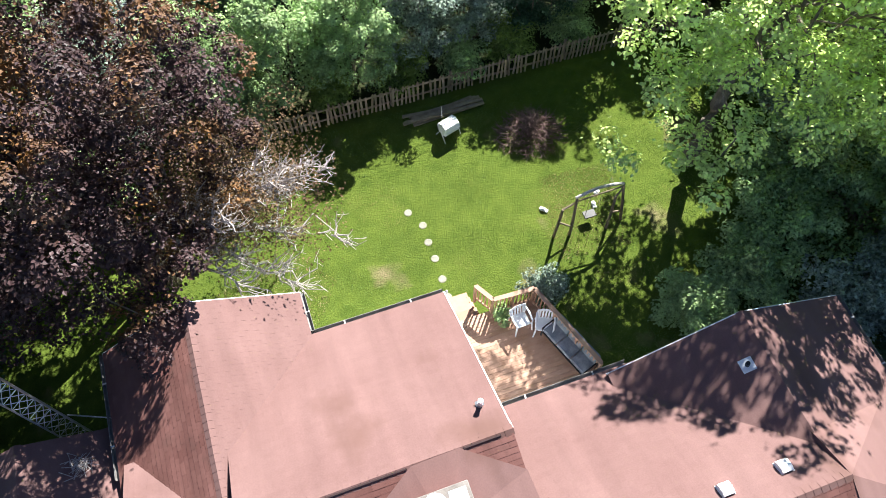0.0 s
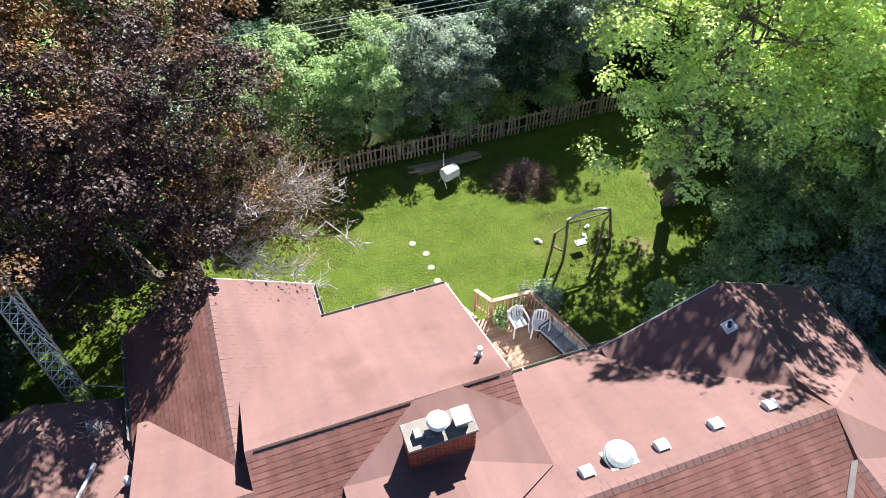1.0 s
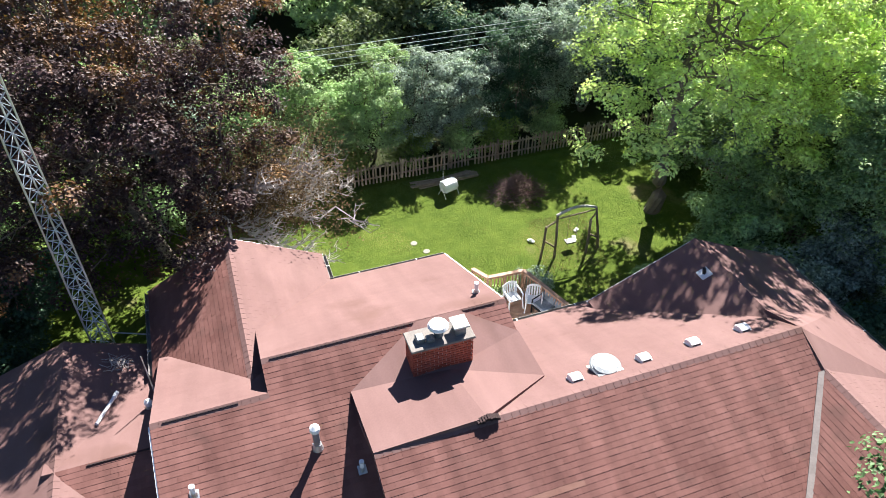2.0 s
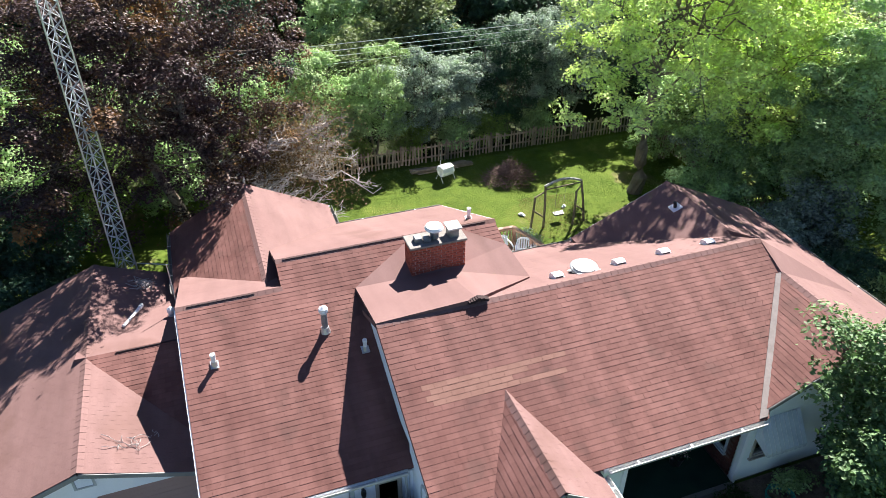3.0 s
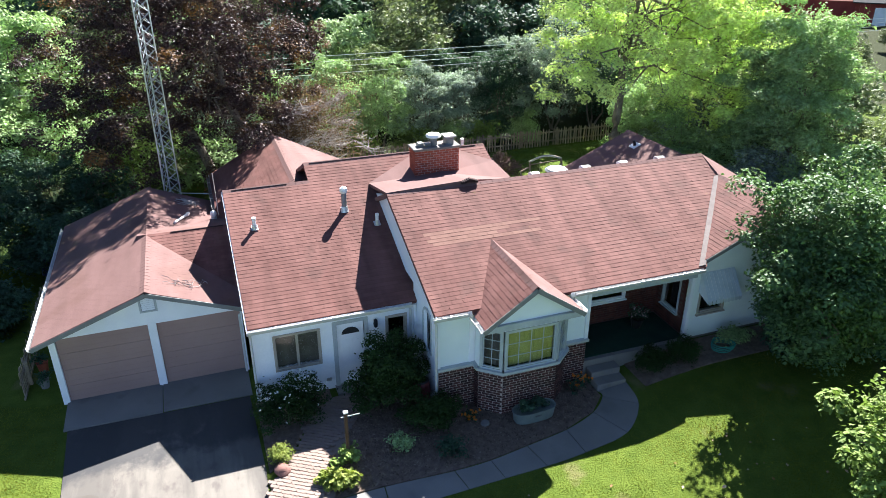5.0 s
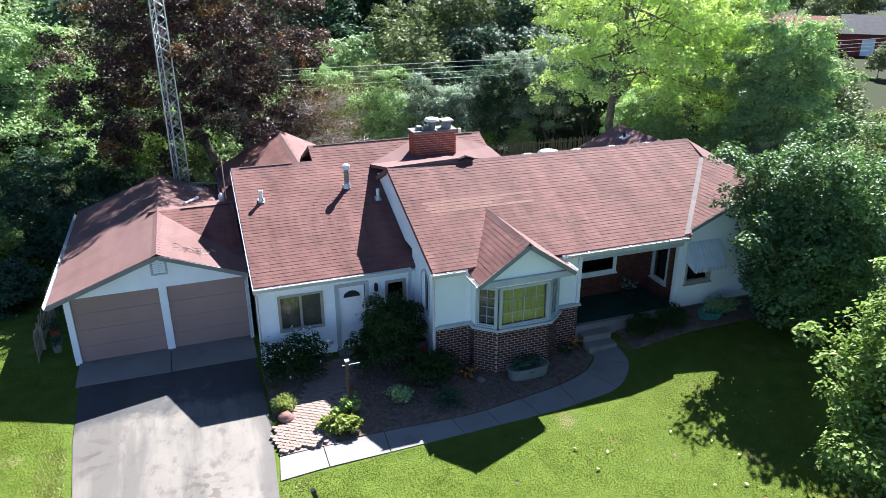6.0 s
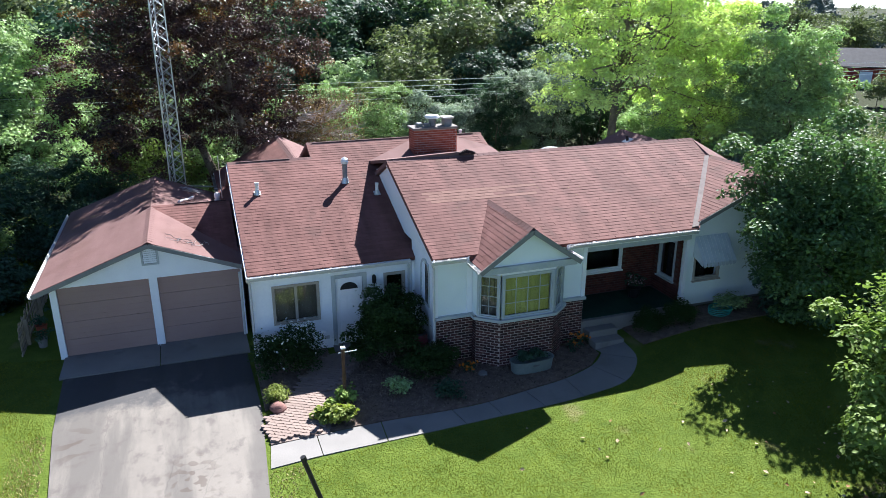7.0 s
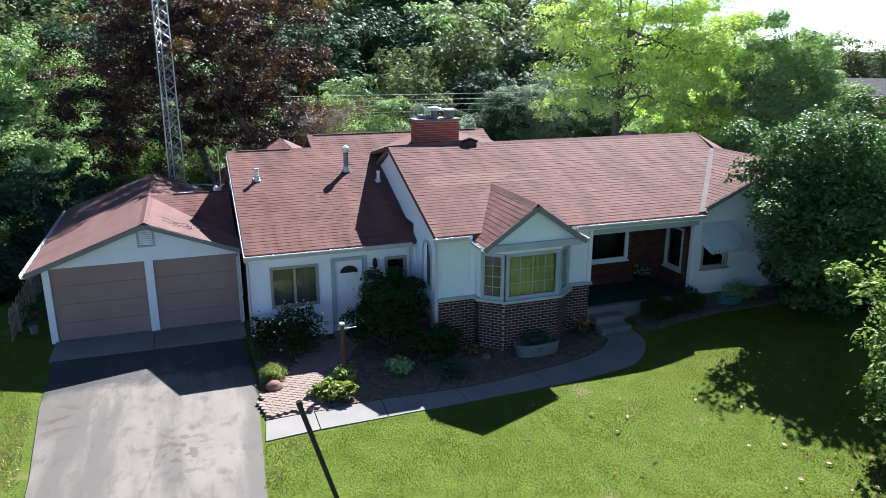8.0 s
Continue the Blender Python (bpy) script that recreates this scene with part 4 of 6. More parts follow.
window(house, (6.56, -2.6), (6.56, -4.0), 0.35, 1.05, 1.2, 2.42, frame=TRIM)
window(house, (6.56, -4.14), (13.1, -4.14), 0.40, 1.27, 1.36, 2.20, frame=FRAME_TAN)

# arched window in the side wall
m_, _ = frame_of((-1.5, -2.19), (-1.5, -4.14))
bm = bmesh.new()
ARC = [(1.25 + 0.30 * math.cos(a), 2.42 + 0.30 * math.sin(a)) for a in np.linspace(0, math.pi, 13)]
OUT = [(1.25 + 0.37 * math.cos(a), 2.42 + 0.37 * math.sin(a)) for a in np.linspace(0, math.pi, 13)]
ring_in, ring_out = [(1.55, 1.55), *ARC, (0.95, 1.55)], [(1.62, 1.48), *OUT, (0.88, 1.48)]
for i in range(len(ring_in)):
    j = (i + 1) % len(ring_in)
    slab(bm, [(ring_in[i][0], -0.03, ring_in[i][1]), (ring_in[j][0], -0.03, ring_in[j][1]), (ring_out[j][0], -0.03, ring_out[j][1]), (ring_out[i][0], -0.03, ring_out[i][1])], -0.07, m_)
arch = part("arched_window", bm, TRIM, house, "arched window with a grey frame")
p_ = part("pane", slab(bmesh.new(), [(u, 0.02, z) for u, z in ring_in], -0.006, m_), GLASS, arch)
p_.visible_shadow = False
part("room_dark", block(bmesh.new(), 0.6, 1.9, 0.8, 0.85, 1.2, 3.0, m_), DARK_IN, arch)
for s_ in (-1, 1):
    bm = slab(bmesh.new(), [(1.25 + s_ * 0.02 + 0.32 * s_ * max(0, math.cos(a)), 0.04, 2.42 + 0.31 * math.sin(a)) for a in np.linspace(0, math.pi / 2, 7)] + [(1.25 + s_ * 0.02, 0.04, 2.80), (1.25 + s_ * 0.36, 0.04, 2.80)], 0.05 * s_, m_)
    part("arch_spandrel", bm, SIDING, arch)

# front door with its fan light
m_, _ = frame_of(*MF)
bm = bmesh.new()
for q in ((2.12, 2.24, 0.0, 2.20), (3.02, 3.14, 0.0, 2.20), (2.24, 3.02, 2.10, 2.20)):
    block(bm, q[0], q[1], -0.035, 0.06, q[2], q[3], m_)
door = part("front_door", bm, TRIM, house, "white front door with a half-round window")
part("door_leaf", block(bmesh.new(), 2.25, 3.01, 0.03, 0.075, 0.08, 2.09, m_), WHITE, door)
# near-black plate stands for glass over the unlit hall
bm = slab(bmesh.new(), [(2.63 + 0.25 * math.cos(a), 0.024, 1.74 + 0.2 * math.sin(a)) for a in np.linspace(0, math.pi, 11)], -0.02, m_)
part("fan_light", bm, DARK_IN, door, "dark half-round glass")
for q in ((2.36, 2.58, 0.25, 0.75), (2.68, 2.90, 0.25, 0.75), (2.36, 2.58, 0.95, 1.55), (2.68, 2.90, 0.95, 1.55)):
    part("door_panel", block(bmesh.new(), *q[:2], 0.022, 0.035, *q[2:], m_, bevel=0.008), WHITE, door)
bm = bmesh.new()
bmesh.ops.create_uvsphere(bm, u_segments=10, v_segments=6, radius=0.035, matrix=m_ @ Matrix.Translation((2.93, -0.03, 1.0)))
part("door_knob", bm, STEEL, door)
part("threshold", block(bmesh.new(), 2.1, 3.16, -0.4, 0.1, -0.05, 0.07, m_), CONCRETE, door)
# wall lamp
BLACK = mat("black_metal", (0.012, 0.012, 0.013), (0.04, 0.04, 0.04), rough=0.45, metal=0.4, scale=5, fine=40, bump=0.1)
bm = tube(bmesh.new(), [m_ @ Vector((3.34, -0.10, z)) for z in (1.84, 1.88, 1.98, 2.08, 2.13)], [0.02, 0.055, 0.065, 0.055, 0.01], 8)
block(bm, 3.31, 3.37, -0.09, -0.005, 1.9, 2.06, m_)
part("wall_lamp", bm, BLACK, house, "small black coach lamp beside the door")
part("wall_vent", block(bmesh.new(), 1.86, 2.0, -0.03, 0.0, 0.30, 0.40, m_), STEEL, house)

# garage doors
m_, _ = frame_of((-11.25, -0.6), (-6.2, -0.6))
for u0, u1 in ((0.17, 2.52), (2.74, 5.0)):
    d_ = part("garage_door", block(bmesh.new(), u0, u1, 0.10, 0.13, 0.01, 2.11, m_), GARAGE_DOOR, garage, "closed taupe sectional garage door")
    for i in range(4):
        z = 0.02 + i * 0.522
        part("door_section", block(bmesh.new(), u0 + 0.005, u1 - 0.005, 0.07, 0.10, z, z + 0.517, m_, bevel=0.006), GARAGE_DOOR, d_)
        for k in range(2):
            part("groove_rib", block(bmesh.new(), u0 + 0.02, u1 - 0.02, 0.066, 0.071, z + 0.15 + k * 0.17, z + 0.158 + k * 0.17, m_), GARAGE_DOOR, d_)
    part("door_seal", block(bmesh.new(), u0, u1, 0.065, 0.1, 0.0, 0.03, m_), BLACK, d_)
bm = bmesh.new()
for q in ((2.40, 2.86, 2.98, 3.02), (2.40, 2.86, 2.50, 2.54), (2.40, 2.45, 2.54, 2.98), (2.81, 2.86, 2.54, 2.98)):
    block(bm, q[0], q[1], -0.035, 0.0, q[2], q[3], m_)
gv = part("gable_vent", bm, TRIM, garage, "square louvred gable vent")
# grey panel added to stand for the dark between the louvres
part("screen", block(bmesh.new(), 2.44, 2.82, -0.006, -0.002, 2.53, 2.99, m_), METAL_GREY, gv)
for i in range(7):
    z = 2.56 + i * 0.06
    bm = slab(bmesh.new(), [(2.46, -0.03, z), (2.80, -0.03, z), (2.80, -0.005, z + 0.045), (2.46, -0.005, z + 0.045)], 0.008, m_)
    part("louvre", bm, WHITE, gv)

# window awning on the wing
awn = part("awning", slab(bmesh.new(), [(6.84, -4.66, 2.04), (8.04, -4.66, 2.04), (8.04, -4.17, 2.72), (6.84, -4.17, 2.72)], 0.02), CHROME, house, "pale blue-white metal window awning")
AWN = mat("pale_blue_awning", (0.46, 0.52, 0.58), (0.64, 0.69, 0.74), rough=0.45, scale=3, fine=25, bump=0.1, piece=0.2)
for i in range(9):
    x = 6.84 + i * 0.133
    part("awning_slat", slab(bmesh.new(), [(x, -4.68, 2.035), (x + 0.112, -4.68, 2.035), (x + 0.112, -4.165, 2.745), (x, -4.165, 2.745)], 0.015), AWN, awn)
    part("valance", slab(bmesh.new(), [(x, -4.685, 1.93), (x + 0.056, -4.685, 1.90), (x + 0.112, -4.685, 1.93), (x + 0.112, -4.685, 2.04), (x, -4.685, 2.04)], 0.01), AWN, awn)
for x in (6.84, 8.04):
    part("awning_side", slab(bmesh.new(), [(x, -4.17, 2.72), (x, -4.67, 2.03), (x, -4.66, 1.93), (x, -4.17, 2.12)], 0.012), AWN, awn)

# ---- porch ----
GREEN_FLOOR = mat("dark_green_porch_carpet", (0.0072, 0.03, 0.0192), (0.018, 0.054, 0.036), rough=0.95, scale=2, fine=60, bump=0.4)
porch = thing("porch", "recessed front porch with green carpet and concrete edge", "porch")
part("porch_slab", boxed(2.97, 6.54, -4.32, -2.62, -0.1, 0.585), CONCRETE, porch)
part("porch_carpet", boxed(3.0, 6.52, -4.18, -2.63, 0.585, 0.60), GREEN_FLOOR, porch)
for i, (y0, z) in enumerate(((-4.68, 0.40), (-5.04, 0.21))):
    part("step", block(bmesh.new(), 3.08, 4.02, y0, -4.33, -0.05, z, bevel=0.015), CONCRETE, porch)
pot = thing("flower_pot", "potted flowers with pale pink blooms on the porch", "flower pot", (5.5, -3.2, 0.6))
part("pot", tube(bmesh.new(), [(0, 0, 0), (0, 0, 0.28), (0, 0, 0.32)], [0.15, 0.21, 0.22], 12), BLACK, pot)
rngp = np.random.default_rng(2)
cs, pts, nrm = crown_points(rngp, (0, 0, 0.5), (0.3, 0.3, 0.22), 14, 400, 0.12)
part("foliage", leaf_mesh("foliage", pts, nrm, 0.07, LEAF_DARK, rngp), LEAF_DARK, pot)
PINK = mat("pale_pink_petal", (0.40, 0.26, 0.28), (0.62, 0.46, 0.46), rough=0.8, scale=8, fine=30, piece=0.4)
part("blossom", leaf_mesh("blossom", pts[:70] * 0.8 + np.array((0, -0.05, 0.12)), nrm[:70], 0.06, PINK, rngp), PINK, pot, kind="stuff")

# ---- things on the roofs ----




def vent_pipe(loc, h, r, cap, label):
    ob = thing("vent_pipe", label, "vent pipe", loc)
    bm = slab(bmesh.new(), [(-0.1, -0.1, -0.025), (0.1, -0.1, -0.025), (0.1, 0.1, 0.053), (-0.1, 0.1, 0.053)], 0.012)
    part("flashing", bm, STEEL, ob)
    part("collar", tube(bmesh.new(), [(0, 0, -0.05), (0, 0, 0.12)], [r * 1.7, r * 1.15], 12), STEEL, ob)
    part("pipe", tube(bmesh.new(), [(0, 0, 0), (0, 0, h)], [r, r], 12), METAL_GREY if cap else CHROME, ob)
    if cap:
        part("cap", tube(bmesh.new(), [(0, 0, h - 0.05), (0, 0, h + 0.02), (0, 0, h + 0.10), (0, 0, h + 0.16)], [r * 1.25, r * 1.55, r * 1.4, r * 0.4], 12), CHROME, ob)
    else:
        part("rim", tube(bmesh.new(), [(0, 0, h - 0.06), (0, 0, h + 0.01)], [r * 1.2, r * 1.2], 12), CHROME, ob)


vent_pipe((-5.45, 0.90, 3.90), 0.33, 0.055, False, "short white plumbing vent on the shingles")
vent_pipe((-2.67, 1.16, 4.00), 0.62, 0.08, True, "tall metal flue with a white cap on the roof")
vent_pipe((-1.83, 0.42, 3.72), 0.32, 0.05, False, "white plumbing vent beside the gable wall")
vent_pipe((2.45, 4.30, 4.48), 0.36, 0.055, False, "white plumbing vent on the rear slope")


def box_vent(loc, label="white square roof vent near the ridge", tilt=-25.4):
    ob = thing("roof_vent", label, "roof vent", loc, group="roof vents")
    ob.matrix_world = pose(*loc, tilt, 0, 0)
    part("flange", block(bmesh.new(), -0.165, 0.165, -0.165, 0.165, -0.02, 0.006), CHROME, ob)
    bm = bmesh.new()
    outline = [(0.16, 0.0), (0.16, 0.05), (0.12, 0.115), (0.04, 0.14), (-0.08, 0.12), (-0.17, 0.05), (-0.17, 0.03), (-0.13, 0.0)]
    ends = [[bm.verts.new((x, y, z)) for y, z in outline] for x in (-0.145, 0.145)]
    for k in range(len(outline)):
        q = (k + 1) % len(outline)
        bm.faces.new((ends[0][k], ends[0][q], ends[1][q], ends[1][k]))
    bm.faces.new(ends[0])
    bm.faces.new(ends[1][::-1])
    bmesh.ops.bevel(bm, geom=list(bm.edges), offset=0.008, segments=1, affect="EDGES")
    part("hood", bm, CHROME, ob)
    part("screen", block(bmesh.new(), -0.11, 0.11, -0.172, -0.13, 0.004, 0.03), BLACK, ob)


def big_back_z(y):
    return BIG_Z - 0.4735 * y + 0.012


for x, y in ((3.55, 0.60), (5.44, 0.60), (6.92, 0.66), (8.42, 0.66)):
    box_vent((x, y, big_back_z(y)))
ob = thing("turbine_vent", "round domed metal attic fan on the rear slope", "roof vent", (4.42, 0.70, big_back_z(0.70)))
part("flange", slab(bmesh.new(), [(-0.34, -0.3, 0.15), (0.34, -0.3, 0.15), (0.34, 0.3, -0.13), (-0.34, 0.3, -0.13)], 0.012), CHROME, ob)
part("throat", tube(bmesh.new(), [(0, 0, -0.12), (0, 0, 0.14)], [0.27, 0.27], 20), BLACK, ob)
DOME = mat("pale_grey_dome_metal", (0.17, 0.185, 0.195), (0.30, 0.32, 0.335), rough=0.45, metal=0.35, scale=4, fine=30, bump=0.05)
part("brim", tube(bmesh.new(), [(0, 0, 0.085), (0, 0, 0.09), (0, 0, 0.115), (0, 0, 0.14)], [0.33, 0.385, 0.39, 0.35], 28), DOME, ob)
part("dome", tube(bmesh.new(), [(0, 0, 0.13), (0, 0, 0.165), (0, 0, 0.195), (0, 0, 0.21)], [0.345, 0.33, 0.22, 0.04], 28), DOME, ob)
for k in range(8):
    a = k * math.pi / 4
    board("seam", (0.05 * math.cos(a), 0.05 * math.sin(a), 0.212), (0.32 * math.cos(a), 0.32 * math.sin(a), 0.172), 0.012, 0.012, DOME, ob)
ob = thing("roof_vent", "small dark-topped vent on the shaded wing roof", "roof vent", (9.06, 3.1, 4.25))
ob.matrix_world = pose(9.06, 3.1, 4.25, 0, -23.8, 0)
part("flange", block(bmesh.new(), -0.17, 0.17, -0.17, 0.17, -0.02, 0.012), CHROME, ob)
part("pipe", tube(bmesh.new(), [(0, 0, 0), (0.03, 0, 0.2)], [0.06, 0.055], 10), BLACK, ob)

# chimney
CX0, CX1, CY0, CY1, CTOP = -0.08, 1.44, 2.0, 2.6, 5.34
chimney = thing("chimney", "wide red brick chimney with mixed flue caps", "chimney", ((CX0 + CX1) / 2, (CY0 + CY1) / 2, 4.2))
cx, cy, cz = chimney.location
core = part("masonry_core", boxed(CX0 - cx + 0.01, CX1 - cx - 0.01, CY0 - cy + 0.01, CY1 - cy - 0.01, 0, CTOP - cz), MORTAR, chimney)
for p, q in (((CX0, CY0), (CX1, CY0)), ((CX1, CY0), (CX1, CY1)), ((CX1, CY1), (CX0, CY1)), ((CX0, CY1), (CX0, CY0))):
    brick_face(core, (p[0] - cx, p[1] - cy), (q[0] - cx, q[1] - cy), 0.1, CTOP - cz, BRICK_RED, pieces=(p == (CX0, CY0)))
part("crown_slab", block(bmesh.new(), CX0 - cx - 0.05, CX1 - cx + 0.05, CY0 - cy - 0.05, CY1 - cy + 0.05, CTOP - cz, CTOP - cz + 0.07, bevel=0.015), mat("pale_cement", (0.12, 0.105, 0.095), (0.26, 0.235, 0.215), rough=0.9, scale=3, fine=50), chimney)
zt = CTOP - cz + 0.07
METAL_DARK = mat("grey_flue_metal", (0.10, 0.11, 0.12), (0.24, 0.25, 0.27), rough=0.5, metal=0.5, scale=5, fine=30, bump=0.1)
part("flue", block(bmesh.new(), -0.60, -0.40, -0.15, 0.1, zt, zt + 0.13, bevel=0.02), METAL_DARK, chimney)
part("flue", block(bmesh.new(), -0.36, -0.16, -0.2, 0.0, zt, zt + 0.11, bevel=0.02), METAL_DARK, chimney)
part("flue", tube(bmesh.new(), [(-0.02, 0.0, zt), (-0.02, 0.0, zt + 0.3)], [0.12, 0.12], 14), METAL_DARK, chimney)
part("flue_cap", tube(bmesh.new(), [(-0.02, 0.02, zt + 0.27), (-0.02, 0.02, zt + 0.30), (-0.02, 0.02, zt + 0.36), (-0.02, 0.02, zt + 0.39)], [0.25, 0.26, 0.22, 0.05], 20), CHROME, chimney, "round white metal flue cap")
part("flue", block(bmesh.new(), 0.36, 0.62, -0.18, 0.12, zt, zt + 0.24), METAL_DARK, chimney)
part("flue_cap", block(bmesh.new(), 0.30, 0.70, -0.24, 0.2, zt + 0.25, zt + 0.30, bevel=0.012), mat("dull_stone_cap", (0.40, 0.38, 0.36), (0.58, 0.55, 0.52), rough=0.85, scale=4, fine=40), chimney)
part("flashing", slab(bmesh.new(), [(CX1 - cx - 0.02, CY0 - cy - 0.10, 0.30), (CX1 - cx + 0.16, CY0 - cy - 0.05, 0.26), (CX1 - cx + 0.10, CY1 - cy, 0.42), (CX1 - cx - 0.02, CY1 - cy, 0.44)], 0.02), CHROME, chimney)

# things lying on the garage roof
ob = thing("white_pipe", "white plastic pipe lying on the garage roof", "pipe")
part("pipe", tube(bmesh.new(), [(-7.79, 4.48, 2.935), (-7.40, 5.40, 2.785)], [0.045, 0.045], 10), CHROME, ob)
part("pipe_end", tube(bmesh.new(), [(-7.41, 5.36, 2.79), (-7.34, 5.56, 2.765)], [0.06, 0.06], 10), CHROME, ob)
ob = thing("twig_heap", "bleached twigs scattered on the garage roof", "twigs", kind="")
rngt = np.random.default_rng(12)
bm = bmesh.new()
for i in range(56):
    x, y = -7.32 + rngt.normal() * 0.14, 6.65 + rngt.normal() * 0.12
    a = rngt.uniform(-1.5, 1.5)
    l_ = rngt.uniform(0.06, 0.19)
    z = GAR_Z - abs(x + 8.62) * 0.383 + 0.035
    tube(bm, [(x - l_ * math.cos(a), y - l_ * math.sin(a), z + rngt.uniform(0, 0.05) + l_ * math.cos(a) * 0.383), (x + l_ * math.cos(a), y + l_ * math.sin(a), z + rngt.uniform(0, 0.08) - l_ * math.cos(a) * 0.383)], [0.012, 0.006], 4)
part("brushwood", bm, DEAD, ob, kind="stuff")
ob = thing("vine", "dry vine straggling over the garage roof edge", "vine")
bm = bmesh.new()
for i in range(16):
    x, y = -7.6 + rngt.normal() * 0.35, 0.15 + rngt.normal() * 0.25
    pts_ = []
    for k in range(5):
        x += rngt.uniform(-0.05, 0.16)
        y += rngt.uniform(-0.10, 0.10)
        pts_.append((x, y, GAR_Z - abs(x + 8.62) * 0.373 + 0.04 + 0.03 * math.sin(k * 1.7)))
    tube(bm, pts_, [0.008] * 5, 4)
part("vine_tangle", bm, DEAD, ob, kind="stuff")
vent_pipe((-6.52, 4.72, 2.78), 0.16, 0.07, True, "small capped vent beside the house wall")

# ---- lattice tower ----
tower = thing("radio_tower", "tall galvanised steel lattice tower behind the garage", "tower", (-7.85, 8.15, -0.6))
TOWER_H = 19.0
legs3 = [(math.cos(a), math.sin(a)) for a in (math.pi / 2 + 0.2, math.pi * 7 / 6 + 0.2, math.pi * 11 / 6 + 0.2)]


def tower_r(z):
    return 0.345 - 0.115 * z / TOWER_H


for lx, ly in legs3:
    part("tower_leg", tube(bmesh.new(), [(lx * tower_r(z), ly * tower_r(z), z) for z in (0, TOWER_H)], [0.026, 0.022], 6), STEEL, tower)
for i in range(46):
    z0_, z1_ = i * 0.41, (i + 1) * 0.41
    for a, b in ((0, 1), (1, 2), (2, 0)):
        r0_, r1_ = tower_r(z0_), tower_r(z1_)
        part("brace", tube(bmesh.new(), [(legs3[a][0] * r0_, legs3[a][1] * r0_, z0_), (legs3[b][0] * r1_, legs3[b][1] * r1_, z1_)], [0.011, 0.011], 4), STEEL, tower)
        part("brace", tube(bmesh.new(), [(legs3[b][0] * r0_, legs3[b][1] * r0_, z0_), (legs3[a][0] * r1_, legs3[a][1] * r1_, z1_)], [0.011, 0.011], 4), STEEL, tower)
part("house_bracket", tube(bmesh.new(), [(0.3, 0.0, 3.2), (1.45, -0.5, 3.2)], [0.02, 0.02], 6), STEEL, tower)
ob = thing("antenna_cable", "thin mast and cable against the house wall", "cable")
part("mast", tube(bmesh.new(), [(-6.34, 5.0, 2.5), (-6.36, 5.1, 4.3)], [0.018, 0.014], 6), STEEL, ob)

# ---- drive, paths and beds ----
drive = thing("driveway", "bleached and stained asphalt driveway", "driveway", kind="structure")
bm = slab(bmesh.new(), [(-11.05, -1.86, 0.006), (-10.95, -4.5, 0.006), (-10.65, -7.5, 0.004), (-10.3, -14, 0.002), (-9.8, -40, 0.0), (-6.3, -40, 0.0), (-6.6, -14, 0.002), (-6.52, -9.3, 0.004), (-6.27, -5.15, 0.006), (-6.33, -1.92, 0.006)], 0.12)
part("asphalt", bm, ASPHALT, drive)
for x0, x1 in ((-11.15, -8.66), (-8.64, -6.25)):
    part("apron_slab", slab(bmesh.new(), [(x0, -1.84, 0.035), (x1, -1.88, 0.035), (x1, -0.50, 0.05), (x0, -0.50, 0.05)], 0.12), CONCRETE, drive)
rngs = np.random.default_rng(31)

walkway = thing("walkway", "pale concrete slab walkway curving to the porch steps", "path", kind="structure")
EDGE_B = [(-6.25, -6.72), (-5.2, -6.66), (-3.66, -6.60), (-1.89, -6.66), (-0.9, -6.62), (0.19, -6.44), (1.45, -6.22), (2.5, -5.82), (3.1, -5.3), (3.1, -5.05)]
EDGE_F = [(-6.35, -7.56), (-5.2, -7.45), (-3.71, -7.41), (-1.77, -7.34), (-0.8, -7.30), (0.35, -7.26), (1.5, -7.15), (2.92, -6.85), (3.82, -6.0), (4.02, -5.05)]


def along(edge, u):
    """A point on the smooth curve through an edge's points, u counted in points."""
    i = min(int(u), len(edge) - 2)
    p = [Vector(edge[min(max(i + k, 0), len(edge) - 1)]) for k in (-1, 0, 1, 2)]
    t = u - i
    return 0.5 * (2 * p[1] + (p[2] - p[0]) * t + (2 * p[0] - 5 * p[1] + 4 * p[2] - p[3]) * t * t + (3 * p[1] - p[0] - 3 * p[2] + p[3]) * t ** 3)


for i in range(len(EDGE_B) - 1):
    us = [i + 0.008 + 0.984 * k / 5 for k in range(6)]
    q = [(*p_, 0.006 + ground_z(*p_)) for p_ in [along(EDGE_F, us[-1])] + [along(EDGE_B, u) for u in us[::-1]] + [along(EDGE_F, u) for u in us[:-1]]]
    part("slab", slab(bmesh.new(), q, 0.12), CONCRETE, walkway)

# interlocking pavers from the front door
pavers = thing("paver_path", "weathered pinkish interlocking paver path", "path", kind="structure")
part("paver_bed", slab(bmesh.new(), [(-6.24, -6.68, 0.0195), (-4.9, -6.66, 0.0195), (-4.42, -5.0, 0.0195), (-2.95, -2.8, 0.0195), (-4.12, -2.78, 0.0195), (-5.08, -3.9, 0.0195), (-5.62, -5.0, 0.0195), (-6.24, -5.6, 0.0195)], 0.08),
     mat("sandy_joint", (0.19, 0.145, 0.122), (0.26, 0.205, 0.175), rough=0.95, scale=3, fine=40, bump=0.4), pavers)
bm = bmesh.new()
zig = [(0, 0), (0.055, 0.02), (0.11, 0), (0.165, 0.02), (0.215, 0), (0.225, 0.05), (0.215, 0.1), (0.16, 0.115), (0.108, 0.1), (0.055, 0.115), (0, 0.1), (-0.01, 0.05)]
slab(bm, [(x * 0.965, y * 0.96, 0.05) for x, y in zig], 0.05)
pm = bpy.data.meshes.new("paver")
bmesh.ops.recalc_face_normals(bm, faces=bm.faces)
